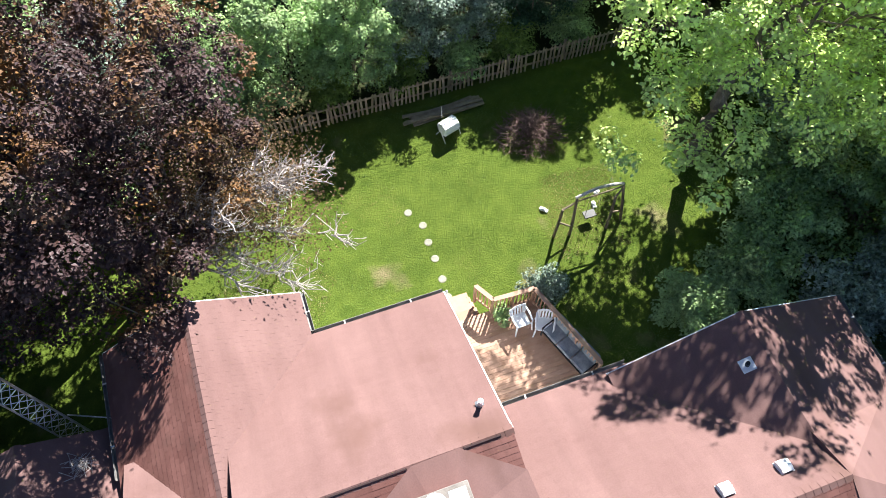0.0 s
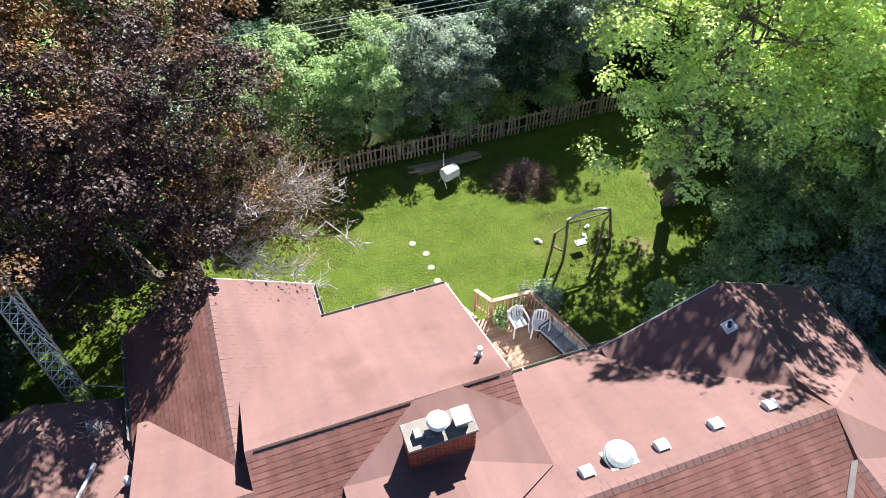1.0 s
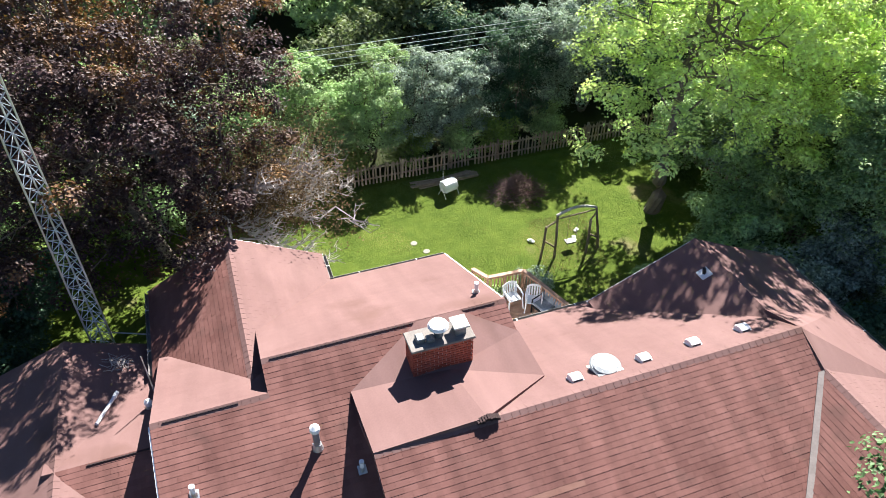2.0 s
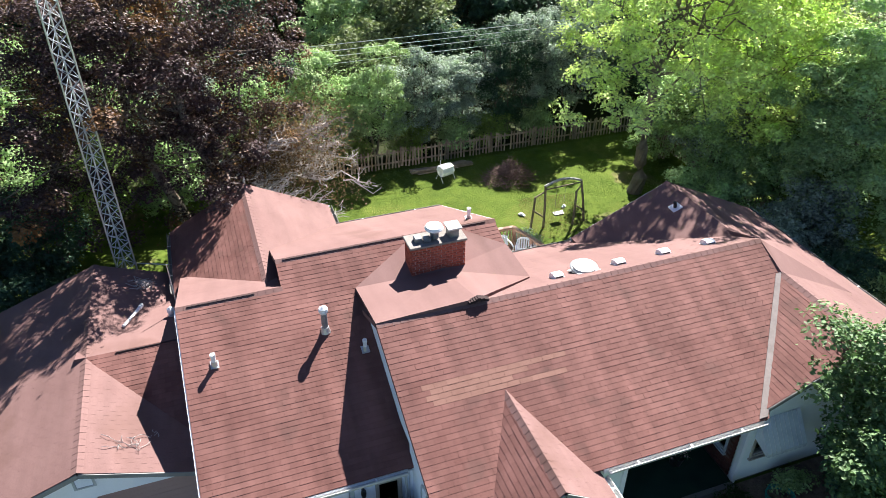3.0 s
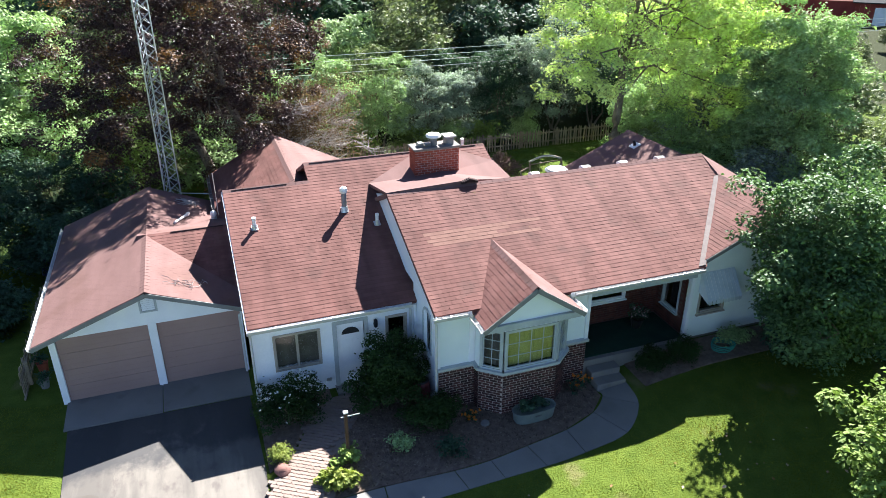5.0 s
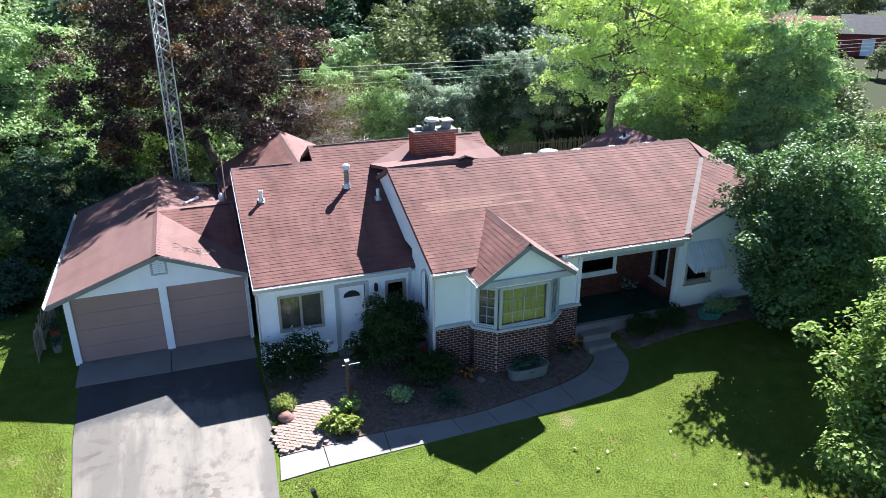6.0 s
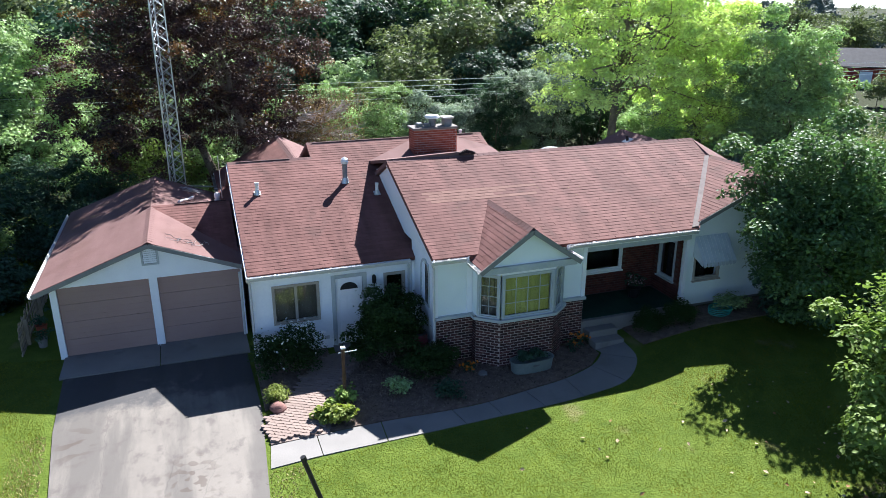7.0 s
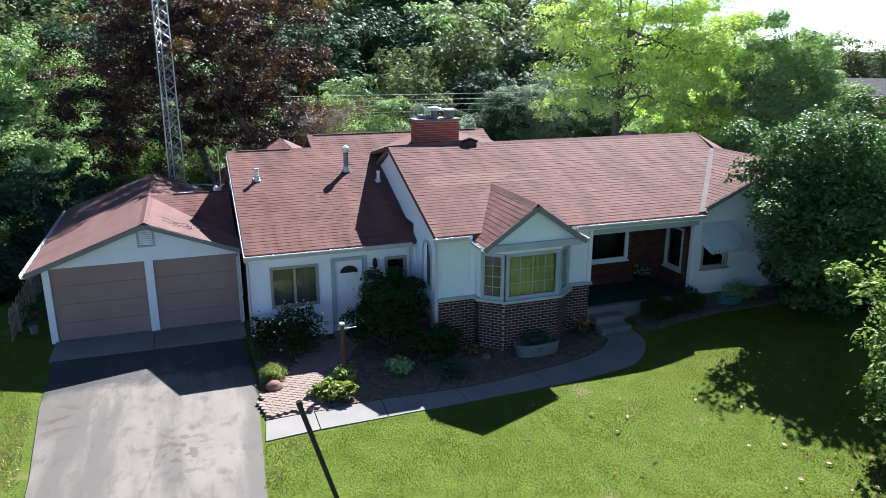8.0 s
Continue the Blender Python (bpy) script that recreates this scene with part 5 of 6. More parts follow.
bm.to_mesh(pm)
bm.free()
pm.materials.append(PAVER)


def in_poly(x, y, poly):
    inside = False
    for (ax, ay), (bx, by) in zip(poly, poly[1:] + poly[:1]):
        if (ay > y) != (by > y) and x < (bx - ax) * (y - ay) / (by - ay) + ax:
            inside = not inside
    return inside


PAVE = [(-6.2, -6.62), (-4.95, -6.62), (-4.5, -5.0), (-3.05, -2.85), (-4.05, -2.85), (-5.0, -3.9), (-5.55, -5.0), (-6.15, -5.7)]
rot = math.radians(148)
done = 0
for i in range(-40, 40):
    for j in range(-70, 70):
        lx, ly = i * 0.226 + (0.113 if j % 2 else 0), j * 0.113
        x, y = -4.5 + lx * math.cos(rot) - ly * math.sin(rot), -4.6 + lx * math.sin(rot) + ly * math.cos(rot)
        if in_poly(x, y, PAVE):
            done += 1
            o = part("paver", pm, PAVER, pavers)
            o.matrix_basis = pose(x, y, -0.0285 + rngs.uniform(-0.0012, 0.0012), 0, 0, 148 + rngs.uniform(-3.5, 3.5))

bed = thing("mulch_bed", "shaded mulch bed with scattered dry leaves", "flower bed", kind="structure")
MB = [(-4.9, -6.58), (-3.66, -6.57), (-1.89, -6.63), (-0.9, -6.59), (0.19, -6.41), (1.45, -6.19), (2.5, -5.79), (3.07, -5.25), (3.05, -4.4), (-1.5, -4.2), (-1.4, -2.2), (-3.0, -2.4), (-3.0, -2.8), (-4.42, -4.9)]
part("mulch", slab(bmesh.new(), [(x, y, 0.018) for x, y in MB[::-1]], 0.08), MULCH, bed)
MB2 = [(-6.2, -5.2), (-5.7, -4.95), (-5.12, -3.88), (-4.15, -2.76), (-4.15, -2.3), (-6.2, -2.3)]
part("mulch", slab(bmesh.new(), [(x, y, 0.018) for x, y in MB2], 0.08), MULCH, bed)
for i in range(14):
    x0, x1 = 4.4 + i * 0.6, 5.0 + i * 0.6
    part("mulch", slab(bmesh.new(), [(x, y, ground_z(x, y) + 0.02) for x, y in ((x0, -5.45), (x1, -5.45), (x1, -4.2), (x0, -4.2))], 0.08), MULCH, bed)
litter = np.array([(x, y) for x, y in zip(rngs.uniform(-5, 3.2, 9000), rngs.uniform(-6.6, -2.3, 9000)) if in_poly(x, y, MB)])
LITTER = mat("dry_leaf_litter", (0.069, 0.0489, 0.0345), (0.276, 0.212, 0.161), rough=0.9, scale=5, fine=30, piece=0.8)
lp = np.column_stack([litter, np.full(len(litter), 0.03)])
part("leaf_litter", leaf_mesh("leaf_litter", lp, rngs.normal(size=(len(lp), 3)) * 0.6 + np.array((0, 0, 1.0)), 0.055, LITTER, rngs), LITTER, bed, kind="stuff")


# ---- plants round the house ----


def shrub(name, label, loc, radii, leaves, leaf, material, seed, clumps=40, spread=0.25, blooms=None, category="shrub", stems=7):
    rng = np.random.default_rng(seed)
    ob = thing(name, label, category, (loc[0], loc[1], loc[2] + (ground_z(loc[0], loc[1]) if loc[1] < 0 else 0)))
    cs, pts, nrm = crown_points(rng, (0, 0, radii[2] * 0.95), radii, clumps, leaves, spread, low=-0.6, hollow=0.45, inner=0.45)
    pts[:, 2] = np.maximum(pts[:, 2], 0.03)
    bm = bmesh.new()
    for i in range(stems):
        t = cs[rng.integers(0, len(cs))]
        limb(bm, rng, (rng.normal() * 0.06, rng.normal() * 0.06, -0.05), t, 0.022, 0.006, 0.1, 3, 5)
    part("woody_base", bm, BARK, ob)
    part("foliage", leaf_mesh("foliage", pts, nrm, leaf, material, rng), material, ob)
    if blooms:
        n, size, bm_mat = blooms
        out = pts[:, 2] + 1.0 * rng.normal(size=len(pts)) * radii[2]
        top = pts[np.argsort(-out)[:n]]
        off = (top - np.array((0, 0, radii[2]))) * 0.12
        cen = np.repeat(top + off, 6, axis=0) + rng.normal(size=(n * 6, 3)) * size * 0.22
        part("blossom", leaf_mesh("blossom", cen, rng.normal(size=(n * 6, 3)) * 0.4 + np.array((0, -0.3, 1)), size, bm_mat, rng), bm_mat, ob, kind="stuff")
    return ob


WHITE_PETAL = mat("white_petal", (0.72, 0.72, 0.68), (0.86, 0.86, 0.82), rough=0.8, scale=6, fine=30)
ORANGE = mat("orange_petal", (0.5, 0.13, 0.02), (0.75, 0.26, 0.03), rough=0.8, scale=6, fine=30, piece=0.4)
shrub("daisy_bush", "leafy bush dotted with white daisies", (-5.25, -3.35, 0), (0.95, 0.75, 0.55), 9000, 0.065, LEAF_BUSH, 41, clumps=70, blooms=(60, 0.05, WHITE_PETAL))
shrub("shrub", "tall dark rounded shrub in front of the door", (-2.6, -3.6, 0), (1.05, 0.98, 1.05), 22000, 0.07, LEAF_BUSH, 42, clumps=120)
shrub("shrub", "low dark green shrub at the bed", (-1.85, -4.9, 0), (0.72, 0.6, 0.45), 8000, 0.06, LEAF_BUSH, 43, clumps=60)
shrub("shrub", "small green tuft in the mulch", (-2.9, -5.5, 0), (0.3, 0.28, 0.2), 900, 0.07, LEAF_GREEN, 44, clumps=14, spread=0.14)
shrub("shrub", "small green tuft in the mulch", (-1.75, -6.0, 0), (0.35, 0.3, 0.2), 900, 0.07, LEAF_DARK, 45, clumps=14, spread=0.14)
shrub("hosta", "yellow-green hosta in sun at the path", (-4.55, -6.25, 0), (0.36, 0.3, 0.19), 800, 0.12, LEAF_YELLOW, 46, clumps=14, spread=0.14)
shrub("hosta", "yellow-green hosta in sun at the path", (-4.95, -6.0, 0), (0.24, 0.22, 0.16), 420, 0.11, LEAF_YELLOW, 47, clumps=10, spread=0.12)
shrub("hosta", "green leafy clump at the post", (-4.25, -5.45, 0), (0.3, 0.26, 0.2), 600, 0.1, LEAF_LAWN, 48, clumps=12, spread=0.14)
shrub("moss_mound", "low mossy green mound beside the drive", (-5.85, -4.85, 0), (0.36, 0.32, 0.2), 3200, 0.035, LEAF_YELLOW, 49, clumps=30, spread=0.12)
shrub("orange_flower", "orange flowers at the brick base", (-0.80, -4.95, 0), (0.2, 0.16, 0.14), 300, 0.06, LEAF_DARK, 50, clumps=10, spread=0.08, blooms=(22, 0.06, ORANGE), category="flowers")
shrub("orange_flower", "rust-coloured flowers beside the steps", (2.62, -4.75, 0), (0.28, 0.2, 0.18), 420, 0.06, LEAF_DARK, 51, clumps=10, spread=0.1, blooms=(26, 0.06, ORANGE), category="flowers")
shrub("shrub", "dark low shrub below the porch", (4.95, -4.85, 0), (0.6, 0.4, 0.28), 4200, 0.055, LEAF_BUSH, 52)
shrub("shrub", "dark low shrub below the porch", (6.0, -4.9, 0), (0.55, 0.4, 0.26), 4200, 0.055, LEAF_BUSH, 53)
shrub("shrub", "low green plant beside the hose", (7.95, -4.75, 0), (0.45, 0.35, 0.24), 1400, 0.08, LEAF_GREEN, 54)

planter = thing("planter", "galvanised oval trough planted with greenery", "planter", (0.85, -5.45, 0.02), 2.0)
bm = bmesh.new()
oval = [(0.62 * math.copysign(abs(math.cos(a)) ** 0.6, math.cos(a)), 0.26 * math.copysign(abs(math.sin(a)) ** 0.8, math.sin(a))) for a in np.linspace(0, 2 * math.pi, 29)[:-1]]
rings = [[bm.verts.new((x * s_, y * s_, z)) for x, y in oval] for s_, z in ((0.93, 0.0), (1.0, 0.30), (1.03, 0.31), (1.03, 0.335), (0.98, 0.335), (0.96, 0.25))]
for a, b in zip(rings, rings[1:]):
    for k in range(28):
        bm.faces.new((a[k], a[(k + 1) % 28], b[(k + 1) % 28], b[k]))
bm.faces.new(rings[0][::-1])
bm.faces.new(rings[-1])
part("trough", bm, mat("dull_galvanised_trough", (0.17, 0.21, 0.21), (0.29, 0.34, 0.33), rough=0.5, metal=0.5, scale=3, fine=30, bump=0.1), planter)
part("handle", boxed(-0.09, 0.09, -0.275, -0.255, 0.20, 0.235), METAL_DARK, planter)
cs, pts, nrm = crown_points(rngp, (0, 0, 0.36), (0.52, 0.2, 0.13), 24, 1500, 0.12, low=-0.2)
part("greenery", leaf_mesh("greenery", pts, nrm, 0.06, LEAF_DARK, rngp), LEAF_DARK, planter)

post = thing("sign_post", "weathered wooden sign post with a thin metal arm", "post", (-4.26, -5.36, 0))
part("post", block(bmesh.new(), -0.04, 0.04, -0.04, 0.04, -0.1, 1.45, bevel=0.008), mat("brown_post_wood", (0.06, 0.034, 0.022), (0.12, 0.072, 0.048), rough=0.85, scale=4, fine=30, bump=0.4), post)
part("post_cap", block(bmesh.new(), -0.058, 0.058, -0.058, 0.058, 1.45, 1.49, bevel=0.01), CHROME, post)
part("arm", tube(bmesh.new(), [(-0.12, 0, 1.34), (0.34, -0.02, 1.36)], [0.011, 0.011], 6), CHROME, post)
pole = thing("black_pole", "slender black metal pole leaning over the lawn", "pole", (-5.29, -11.24, 0))
part("shaft", tube(bmesh.new(), [(0, 0, -0.1), (-0.80, 0, 2.66)], [0.04, 0.04], 12), BLACK, pole)
part("tip", tube(bmesh.new(), [(-0.80 + 0.02, 0, 2.62), (-0.80, 0, 2.69)], [0.05, 0.045], 12), BLACK, pole)
rock = thing("rock", "rounded reddish rock at the path edge", "rock", (-5.9, -5.32, 0.1))
bm = bmesh.new()
bmesh.ops.create_icosphere(bm, subdivisions=3, radius=0.2)
for v in bm.verts:
    v.co *= 1 + 0.25 * noise.noise(v.co * 5)
    v.co.z *= 0.7
part("stone", bm, mat("reddish_rock", (0.10, 0.045, 0.04), (0.28, 0.15, 0.125), rough=0.9, scale=5, fine=40, bump=0.6), rock)
urn = thing("barrel", "dark red barrel beside the brick corner", "barrel", (-1.85, -3.9, 0))
part("body", tube(bmesh.new(), [(0, 0, 0), (0, 0, 0.2), (0, 0, 0.5), (0, 0, 0.75), (0, 0, 0.82)], [0.2, 0.24, 0.26, 0.23, 0.2], 18), mat("dark_red_plastic", (0.11, 0.02, 0.022), (0.2, 0.045, 0.045), rough=0.55, scale=3, fine=30), urn)
part("lid", tube(bmesh.new(), [(0, 0, 0.82), (0, 0, 0.86)], [0.21, 0.18], 18), BLACK, urn)
disc = thing("stepping_disc", "small pale round stone in the mulch", "stone", (-0.5, -5.28, 0.02))
part("stone", tube(bmesh.new(), [(0, 0, 0), (0, 0, 0.05)], [0.13, 0.11], 14), CONCRETE, disc)
hose = thing("garden_hose", "coiled turquoise garden hose on the bed", "hose", (7.4, -4.95, 0.03 + ground_z(7.4, -4.95)))
TEAL = mat("turquoise_hose", (0.02, 0.17, 0.15), (0.05, 0.30, 0.26), rough=0.5, scale=4, fine=20)
bm = bmesh.new()
tube(bm, [((0.34 + 0.03 * math.sin(k * 0.9)) * math.cos(k * 0.42), (0.30 + 0.03 * math.cos(k * 1.3)) * math.sin(k * 0.42), 0.03 + 0.0035 * k) for k in range(60)], [0.016] * 60, 6)
part("coil", bm, TEAL, hose)

# ---- deck ----
deck = thing("deck", "raised wooden deck with slatted railing", "deck")
DZ = 0.40
y = 4.44
while y < 8.0:
    x1 = 6.8 if y < 5.0 else 6.78 - (y - 5.0) * 0.345
    part("deck_board", block(bmesh.new(), 2.87, x1, y, y + 0.132, DZ - 0.035, DZ), DECK, deck)
    y += 0.14
part("joist", boxed(2.9, 5.7, 7.9, 7.96, DZ - 0.25, DZ - 0.036), DECK, deck)
part("rim_joist", boxed(2.9, 6.7, 4.44, 4.5, DZ - 0.25, DZ - 0.036), DECK, deck)
for px, py in ((4.45, 7.9), (5.7, 7.9), (6.55, 5.3), (6.2, 6.6), (3.0, 7.9)):
    part("support_post", boxed(px - 0.05, px + 0.05, py - 0.05, py + 0.05, -0.75, DZ - 0.036), DECK, deck)


def railing(pts, posts, z=DZ, tall=0.92):
    for a, b in zip(pts, pts[1:]):
        a3, b3 = Vector((*a, 0)), Vector((*b, 0))
        ln = (b3 - a3).length
        board("top_rail", (*a, z + tall), (*b, z + tall), 0.14, 0.04, DECK, deck)
        board("upper_rail", (*a, z + tall - 0.08), (*b, z + tall - 0.08), 0.04, 0.09, DECK, deck)
        board("lower_rail", (*a, z + 0.1), (*b, z + 0.1), 0.04, 0.09, DECK, deck)
        k = int(ln / 0.125)
        for i in range(1, k):
            p = a3.lerp(b3, i / k)
            part("baluster", boxed(p.x - 0.019, p.x + 0.019, p.y - 0.019, p.y + 0.019, z + 0.06, z + tall - 0.05), DECK, deck)
    for p in posts:
        part("rail_post", boxed(p[0] - 0.045, p[0] + 0.045, p[1] - 0.045, p[1] + 0.045, z - 0.2, z + tall - 0.01), DECK, deck)


railing([(4.12, 8.62), (4.45, 8.02), (5.78, 7.95), (6.68, 5.1)], [(4.12, 8.62), (4.45, 8.02), (5.1, 7.98), (5.78, 7.95), (6.08, 7.0), (6.38, 6.05), (6.68, 5.1)])
for i in range(4):
    part("stair_tread", boxed(2.95, 4.1, 8.12 + i * 0.28, 8.42 + i * 0.28, DZ - 0.2 * (i + 1) - 0.04, DZ - 0.2 * (i + 1)), DECK, deck)
for x in (2.97, 4.06):
    board("stringer", (x, 8.1, DZ - 0.16), (x, 9.2, DZ - 0.98), 0.05, 0.2, DECK, deck)

PLASTIC = mat("white_plastic", (0.74, 0.75, 0.78), (0.85, 0.86, 0.88), rough=0.35, scale=3, fine=20, bump=0.03, spec=0.5)


def garden_chair(loc, rz, label):
    ob = thing("garden_chair", label, "chair", loc, rz, group="white plastic chairs")
    part("seat", block(bmesh.new(), -0.23, 0.23, -0.22, 0.24, 0.40, 0.43, bevel=0.012), PLASTIC, ob)
    bm = bmesh.new()
    tilt = pose(0, 0.22, 0.42, -14, 0, 0)
    for k in range(5):
        x = -0.18 + k * 0.09
        block(bm, x - 0.026, x + 0.026, -0.012, 0.012, 0.0, 0.40 - 0.03 * abs(k - 2), tilt)
    for k in range(8):
        a0, a1 = math.pi * k / 8, math.pi * (k + 1) / 8
        q = [(0.245 * math.cos(a), -0.014, 0.36 + 0.12 * math.sin(a)) for a in (a0, a1)] + [(0.19 * math.cos(a), -0.014, 0.34 + 0.06 * math.sin(a)) for a in (a1, a0)]
        slab(bm, q, -0.028, tilt)
    for s_ in (-1, 1):
        block(bm, s_ * 0.245 - 0.03, s_ * 0.245 + 0.03, -0.014, 0.014, 0.0, 0.37, tilt)
    part("backrest", bm, PLASTIC, ob)
    for s_ in (-1, 1):
        part("armrest", tube(bmesh.new(), [(s_ * 0.27, -0.22, 0.62), (s_ * 0.285, 0.0, 0.65), (s_ * 0.27, 0.26, 0.66)], [0.03, 0.032, 0.03], 8), PLASTIC, ob)
        part("leg", tube(bmesh.new(), [(s_ * 0.26, -0.23, 0.62), (s_ * 0.255, -0.23, 0.4), (s_ * 0.285, -0.28, 0.0)], [0.028, 0.03, 0.022], 8), PLASTIC, ob)
        part("leg", tube(bmesh.new(), [(s_ * 0.24, 0.24, 0.42), (s_ * 0.275, 0.33, 0.0)], [0.03, 0.022], 8), PLASTIC, ob)


garden_chair((5.12, 7.30, DZ), 4, "white moulded plastic armchair on the deck")
garden_chair((5.74, 6.92, DZ), -28, "white moulded plastic armchair turned towards the sofa")
CUSHION = mat("grey_mottled_cushion", (0.10, 0.12, 0.15), (0.30, 0.33, 0.37), rough=0.9, scale=5, fine=60, bump=0.3)
sofa = thing("deck_sofa", "metal deck sofa with grey cushions along the railing", "sofa", (6.18, 6.02, DZ), -71.5)
for s_ in (-0.9, 0.9):
    for yy in (-0.3, 0.28):
        part("leg", boxed(s_ - 0.02, s_ + 0.02, yy - 0.02, yy + 0.02, 0, 0.6 if yy < 0 else 0.8), BLACK, sofa)
    part("arm_rail", tube(bmesh.new(), [(s_, -0.32, 0.6), (s_, 0.28, 0.62)], [0.022, 0.022], 8), BLACK, sofa)
part("front_rail", boxed(-0.9, 0.9, -0.32, -0.28, 0.30, 0.35), BLACK, sofa)
part("back_rail", tube(bmesh.new(), [(-0.9, 0.30, 0.8), (0.9, 0.30, 0.8)], [0.02, 0.02], 8), BLACK, sofa)
for k in range(3):
    x = -0.88 + k * 0.59
    part("seat_cushion", block(bmesh.new(), x, x + 0.575, -0.3, 0.2, 0.35, 0.47, bevel=0.035), CUSHION, sofa)
    part("back_cushion", block(bmesh.new(), x, x + 0.575, 0.0, 0.14, 0.0, 0.42, m=pose(0, 0.14, 0.45, -14, 0, 0), bevel=0.035), CUSHION, sofa)
shrub("potted_plant", "leafy potted plant at the railing corner", (4.62, 7.72, DZ), (0.24, 0.22, 0.26), 700, 0.08, LEAF_GREEN, 61, clumps=12, spread=0.13, category="plant")
shrub("shrub", "silvery green shrub outside the deck railing", (6.55, 8.35, -0.6), (0.75, 0.6, 0.62), 4200, 0.075, LEAF_SILVER, 62)
# ---- back yard ----
STONE_PALE = mat("mossy_pale_stone", (0.15, 0.145, 0.11), (0.34, 0.33, 0.27), rough=0.95, scale=7, fine=40, bump=0.4)
for i, (x, y) in enumerate(((3.27, 12.95), (3.6, 12.29), (3.56, 11.58), (3.57, 10.9), (3.55, 10.08), (3.5, 9.4))):
    st = thing("stepping_stone", "round pale stepping stone set in the grass", "stepping stone", (x, y, -0.625), group="stepping stones")
    part("stone", tube(bmesh.new(), [(0, 0, -0.05), (0, 0, 0.022), (0, 0, 0.03)], [0.14, 0.14, 0.11], 14), STONE_PALE, st)

SWING_WOOD = mat("grey_brown_log", (0.12, 0.09, 0.065), (0.28, 0.22, 0.17), rough=0.9, scale=4, fine=30, bump=0.4)
swing = thing("swing_frame", "rustic log swing frame with an arched top beam", "swing", (0, 0, -0.62))
for a, b in (((8.31, 10.23), (8.42, 10.55)), ((7.75, 10.35), (7.95, 10.5)), ((10.26, 10.2), (10.1, 10.52)), ((9.62, 10.05), (9.85, 10.4))):
    tall = 1.85 if a[0] in (8.31, 10.26) else 1.45
    part("post", tube(bmesh.new(), [(*a, -0.05), ((a[0] + b[0]) / 2 + 0.02, (a[1] + b[1]) / 2, tall / 2), (*b, tall)], [0.055, 0.052, 0.048], 8), SWING_WOOD, swing)
part("top_beam", tube(bmesh.new(), [(8.38 + 1.74 * k / 8, 10.56, 1.84 + 0.22 * math.sin(math.pi * k / 8)) for k in range(9)], [0.055] * 9, 8), mat("bleached_log", (0.34, 0.32, 0.29), (0.55, 0.52, 0.48), rough=0.9, scale=4, fine=30), swing)
part("tie_beam", tube(bmesh.new(), [(8.45, 10.5, 1.72), (10.08, 10.5, 1.78)], [0.03, 0.03], 6), SWING_WOOD, swing)
for a, b in (((8.33, 10.25, 0.5), (7.8, 10.38, 0.9)), ((10.2, 10.28, 0.5), (9.68, 10.12, 0.95)), ((7.95, 10.5, 1.42), (8.4, 10.53, 1.6)), ((9.85, 10.4, 1.42), (10.1, 10.5, 1.6))):
    part("brace", tube(bmesh.new(), [a, b], [0.035, 0.035], 6), SWING_WOOD, swing)
part("swing_seat", block(bmesh.new(), 8.95, 9.4, 10.45, 10.75, 0.32, 0.37, bevel=0.01), BLACK, swing)
for x in (8.97, 9.38):
    part("rope", tube(bmesh.new(), [(x, 10.55, 0.37), (x, 10.55, 1.8)], [0.008, 0.008], 5), DEAD, swing)
for i, (x, y, w_) in enumerate(((9.95, 11.5, 0.12), (9.62, 11.05, 0.15), (7.85, 11.45, 0.16))):
    toy = thing("garden_toy", "pale plastic toy lying in the grass", "toy", (x, y, -0.6), 30 + 50 * i)
    part("body", block(bmesh.new(), -w_, w_, -0.07, 0.07, 0, 0.06, bevel=0.02), PLASTIC, toy)
    part("top", block(bmesh.new(), -w_ * 0.4, w_ * 0.5, -0.05, 0.05, 0.06, 0.12, bevel=0.02), PLASTIC, toy)

cart = thing("tumbler_cart", "white ribbed compost tumbler on a stand", "garden cart", (5.8, 15.75, -0.6), 18)
cart.scale = (0.8, 0.8, 0.8)
part("drum", tube(bmesh.new(), [(-0.42, 0, 0.62), (-0.40, 0, 0.62), (0.40, 0, 0.62), (0.42, 0, 0.62)], [0.28, 0.34, 0.34, 0.28], 12), PLASTIC, cart)
for k in range(8):
    a = 2 * math.pi * k / 8
    part("rib", tube(bmesh.new(), [(-0.4, 0.345 * math.cos(a), 0.62 + 0.345 * math.sin(a)), (0.4, 0.345 * math.cos(a), 0.62 + 0.345 * math.sin(a))], [0.03, 0.03], 5), PLASTIC, cart)
for s_ in (-0.46, 0.46):
    part("leg", tube(bmesh.new(), [(s_, -0.35, 0), (s_, 0, 0.62), (s_, 0.35, 0)], [0.022, 0.022, 0.022], 6), PLASTIC, cart)
part("handle_pole", tube(bmesh.new(), [(-0.1, 0.36, 0), (-0.12, 0.38, 1.7)], [0.015, 0.012], 6), STEEL, cart)
planks = thing("plank_pile", "grey weathered planks lying by the fence", "planks", (6.0, 16.85, -0.6))
for k in range(9):
    part("plank", block(bmesh.new(), -1.5, 1.4, -0.07, 0.07, 0, 0.035, m=pose(rngs.uniform(-0.3, 0.3), rngs.uniform(-0.3, 0.3), 0.035 * k * 0.6, 0, 0, rngs.uniform(-8, 8))), FENCE, planks)
brush = thing("brush_pile", "tangled heap of dead brown branches", "brush pile", (8.7, 14.75, -0.65))
bm = bmesh.new()
rb = np.random.default_rng(71)
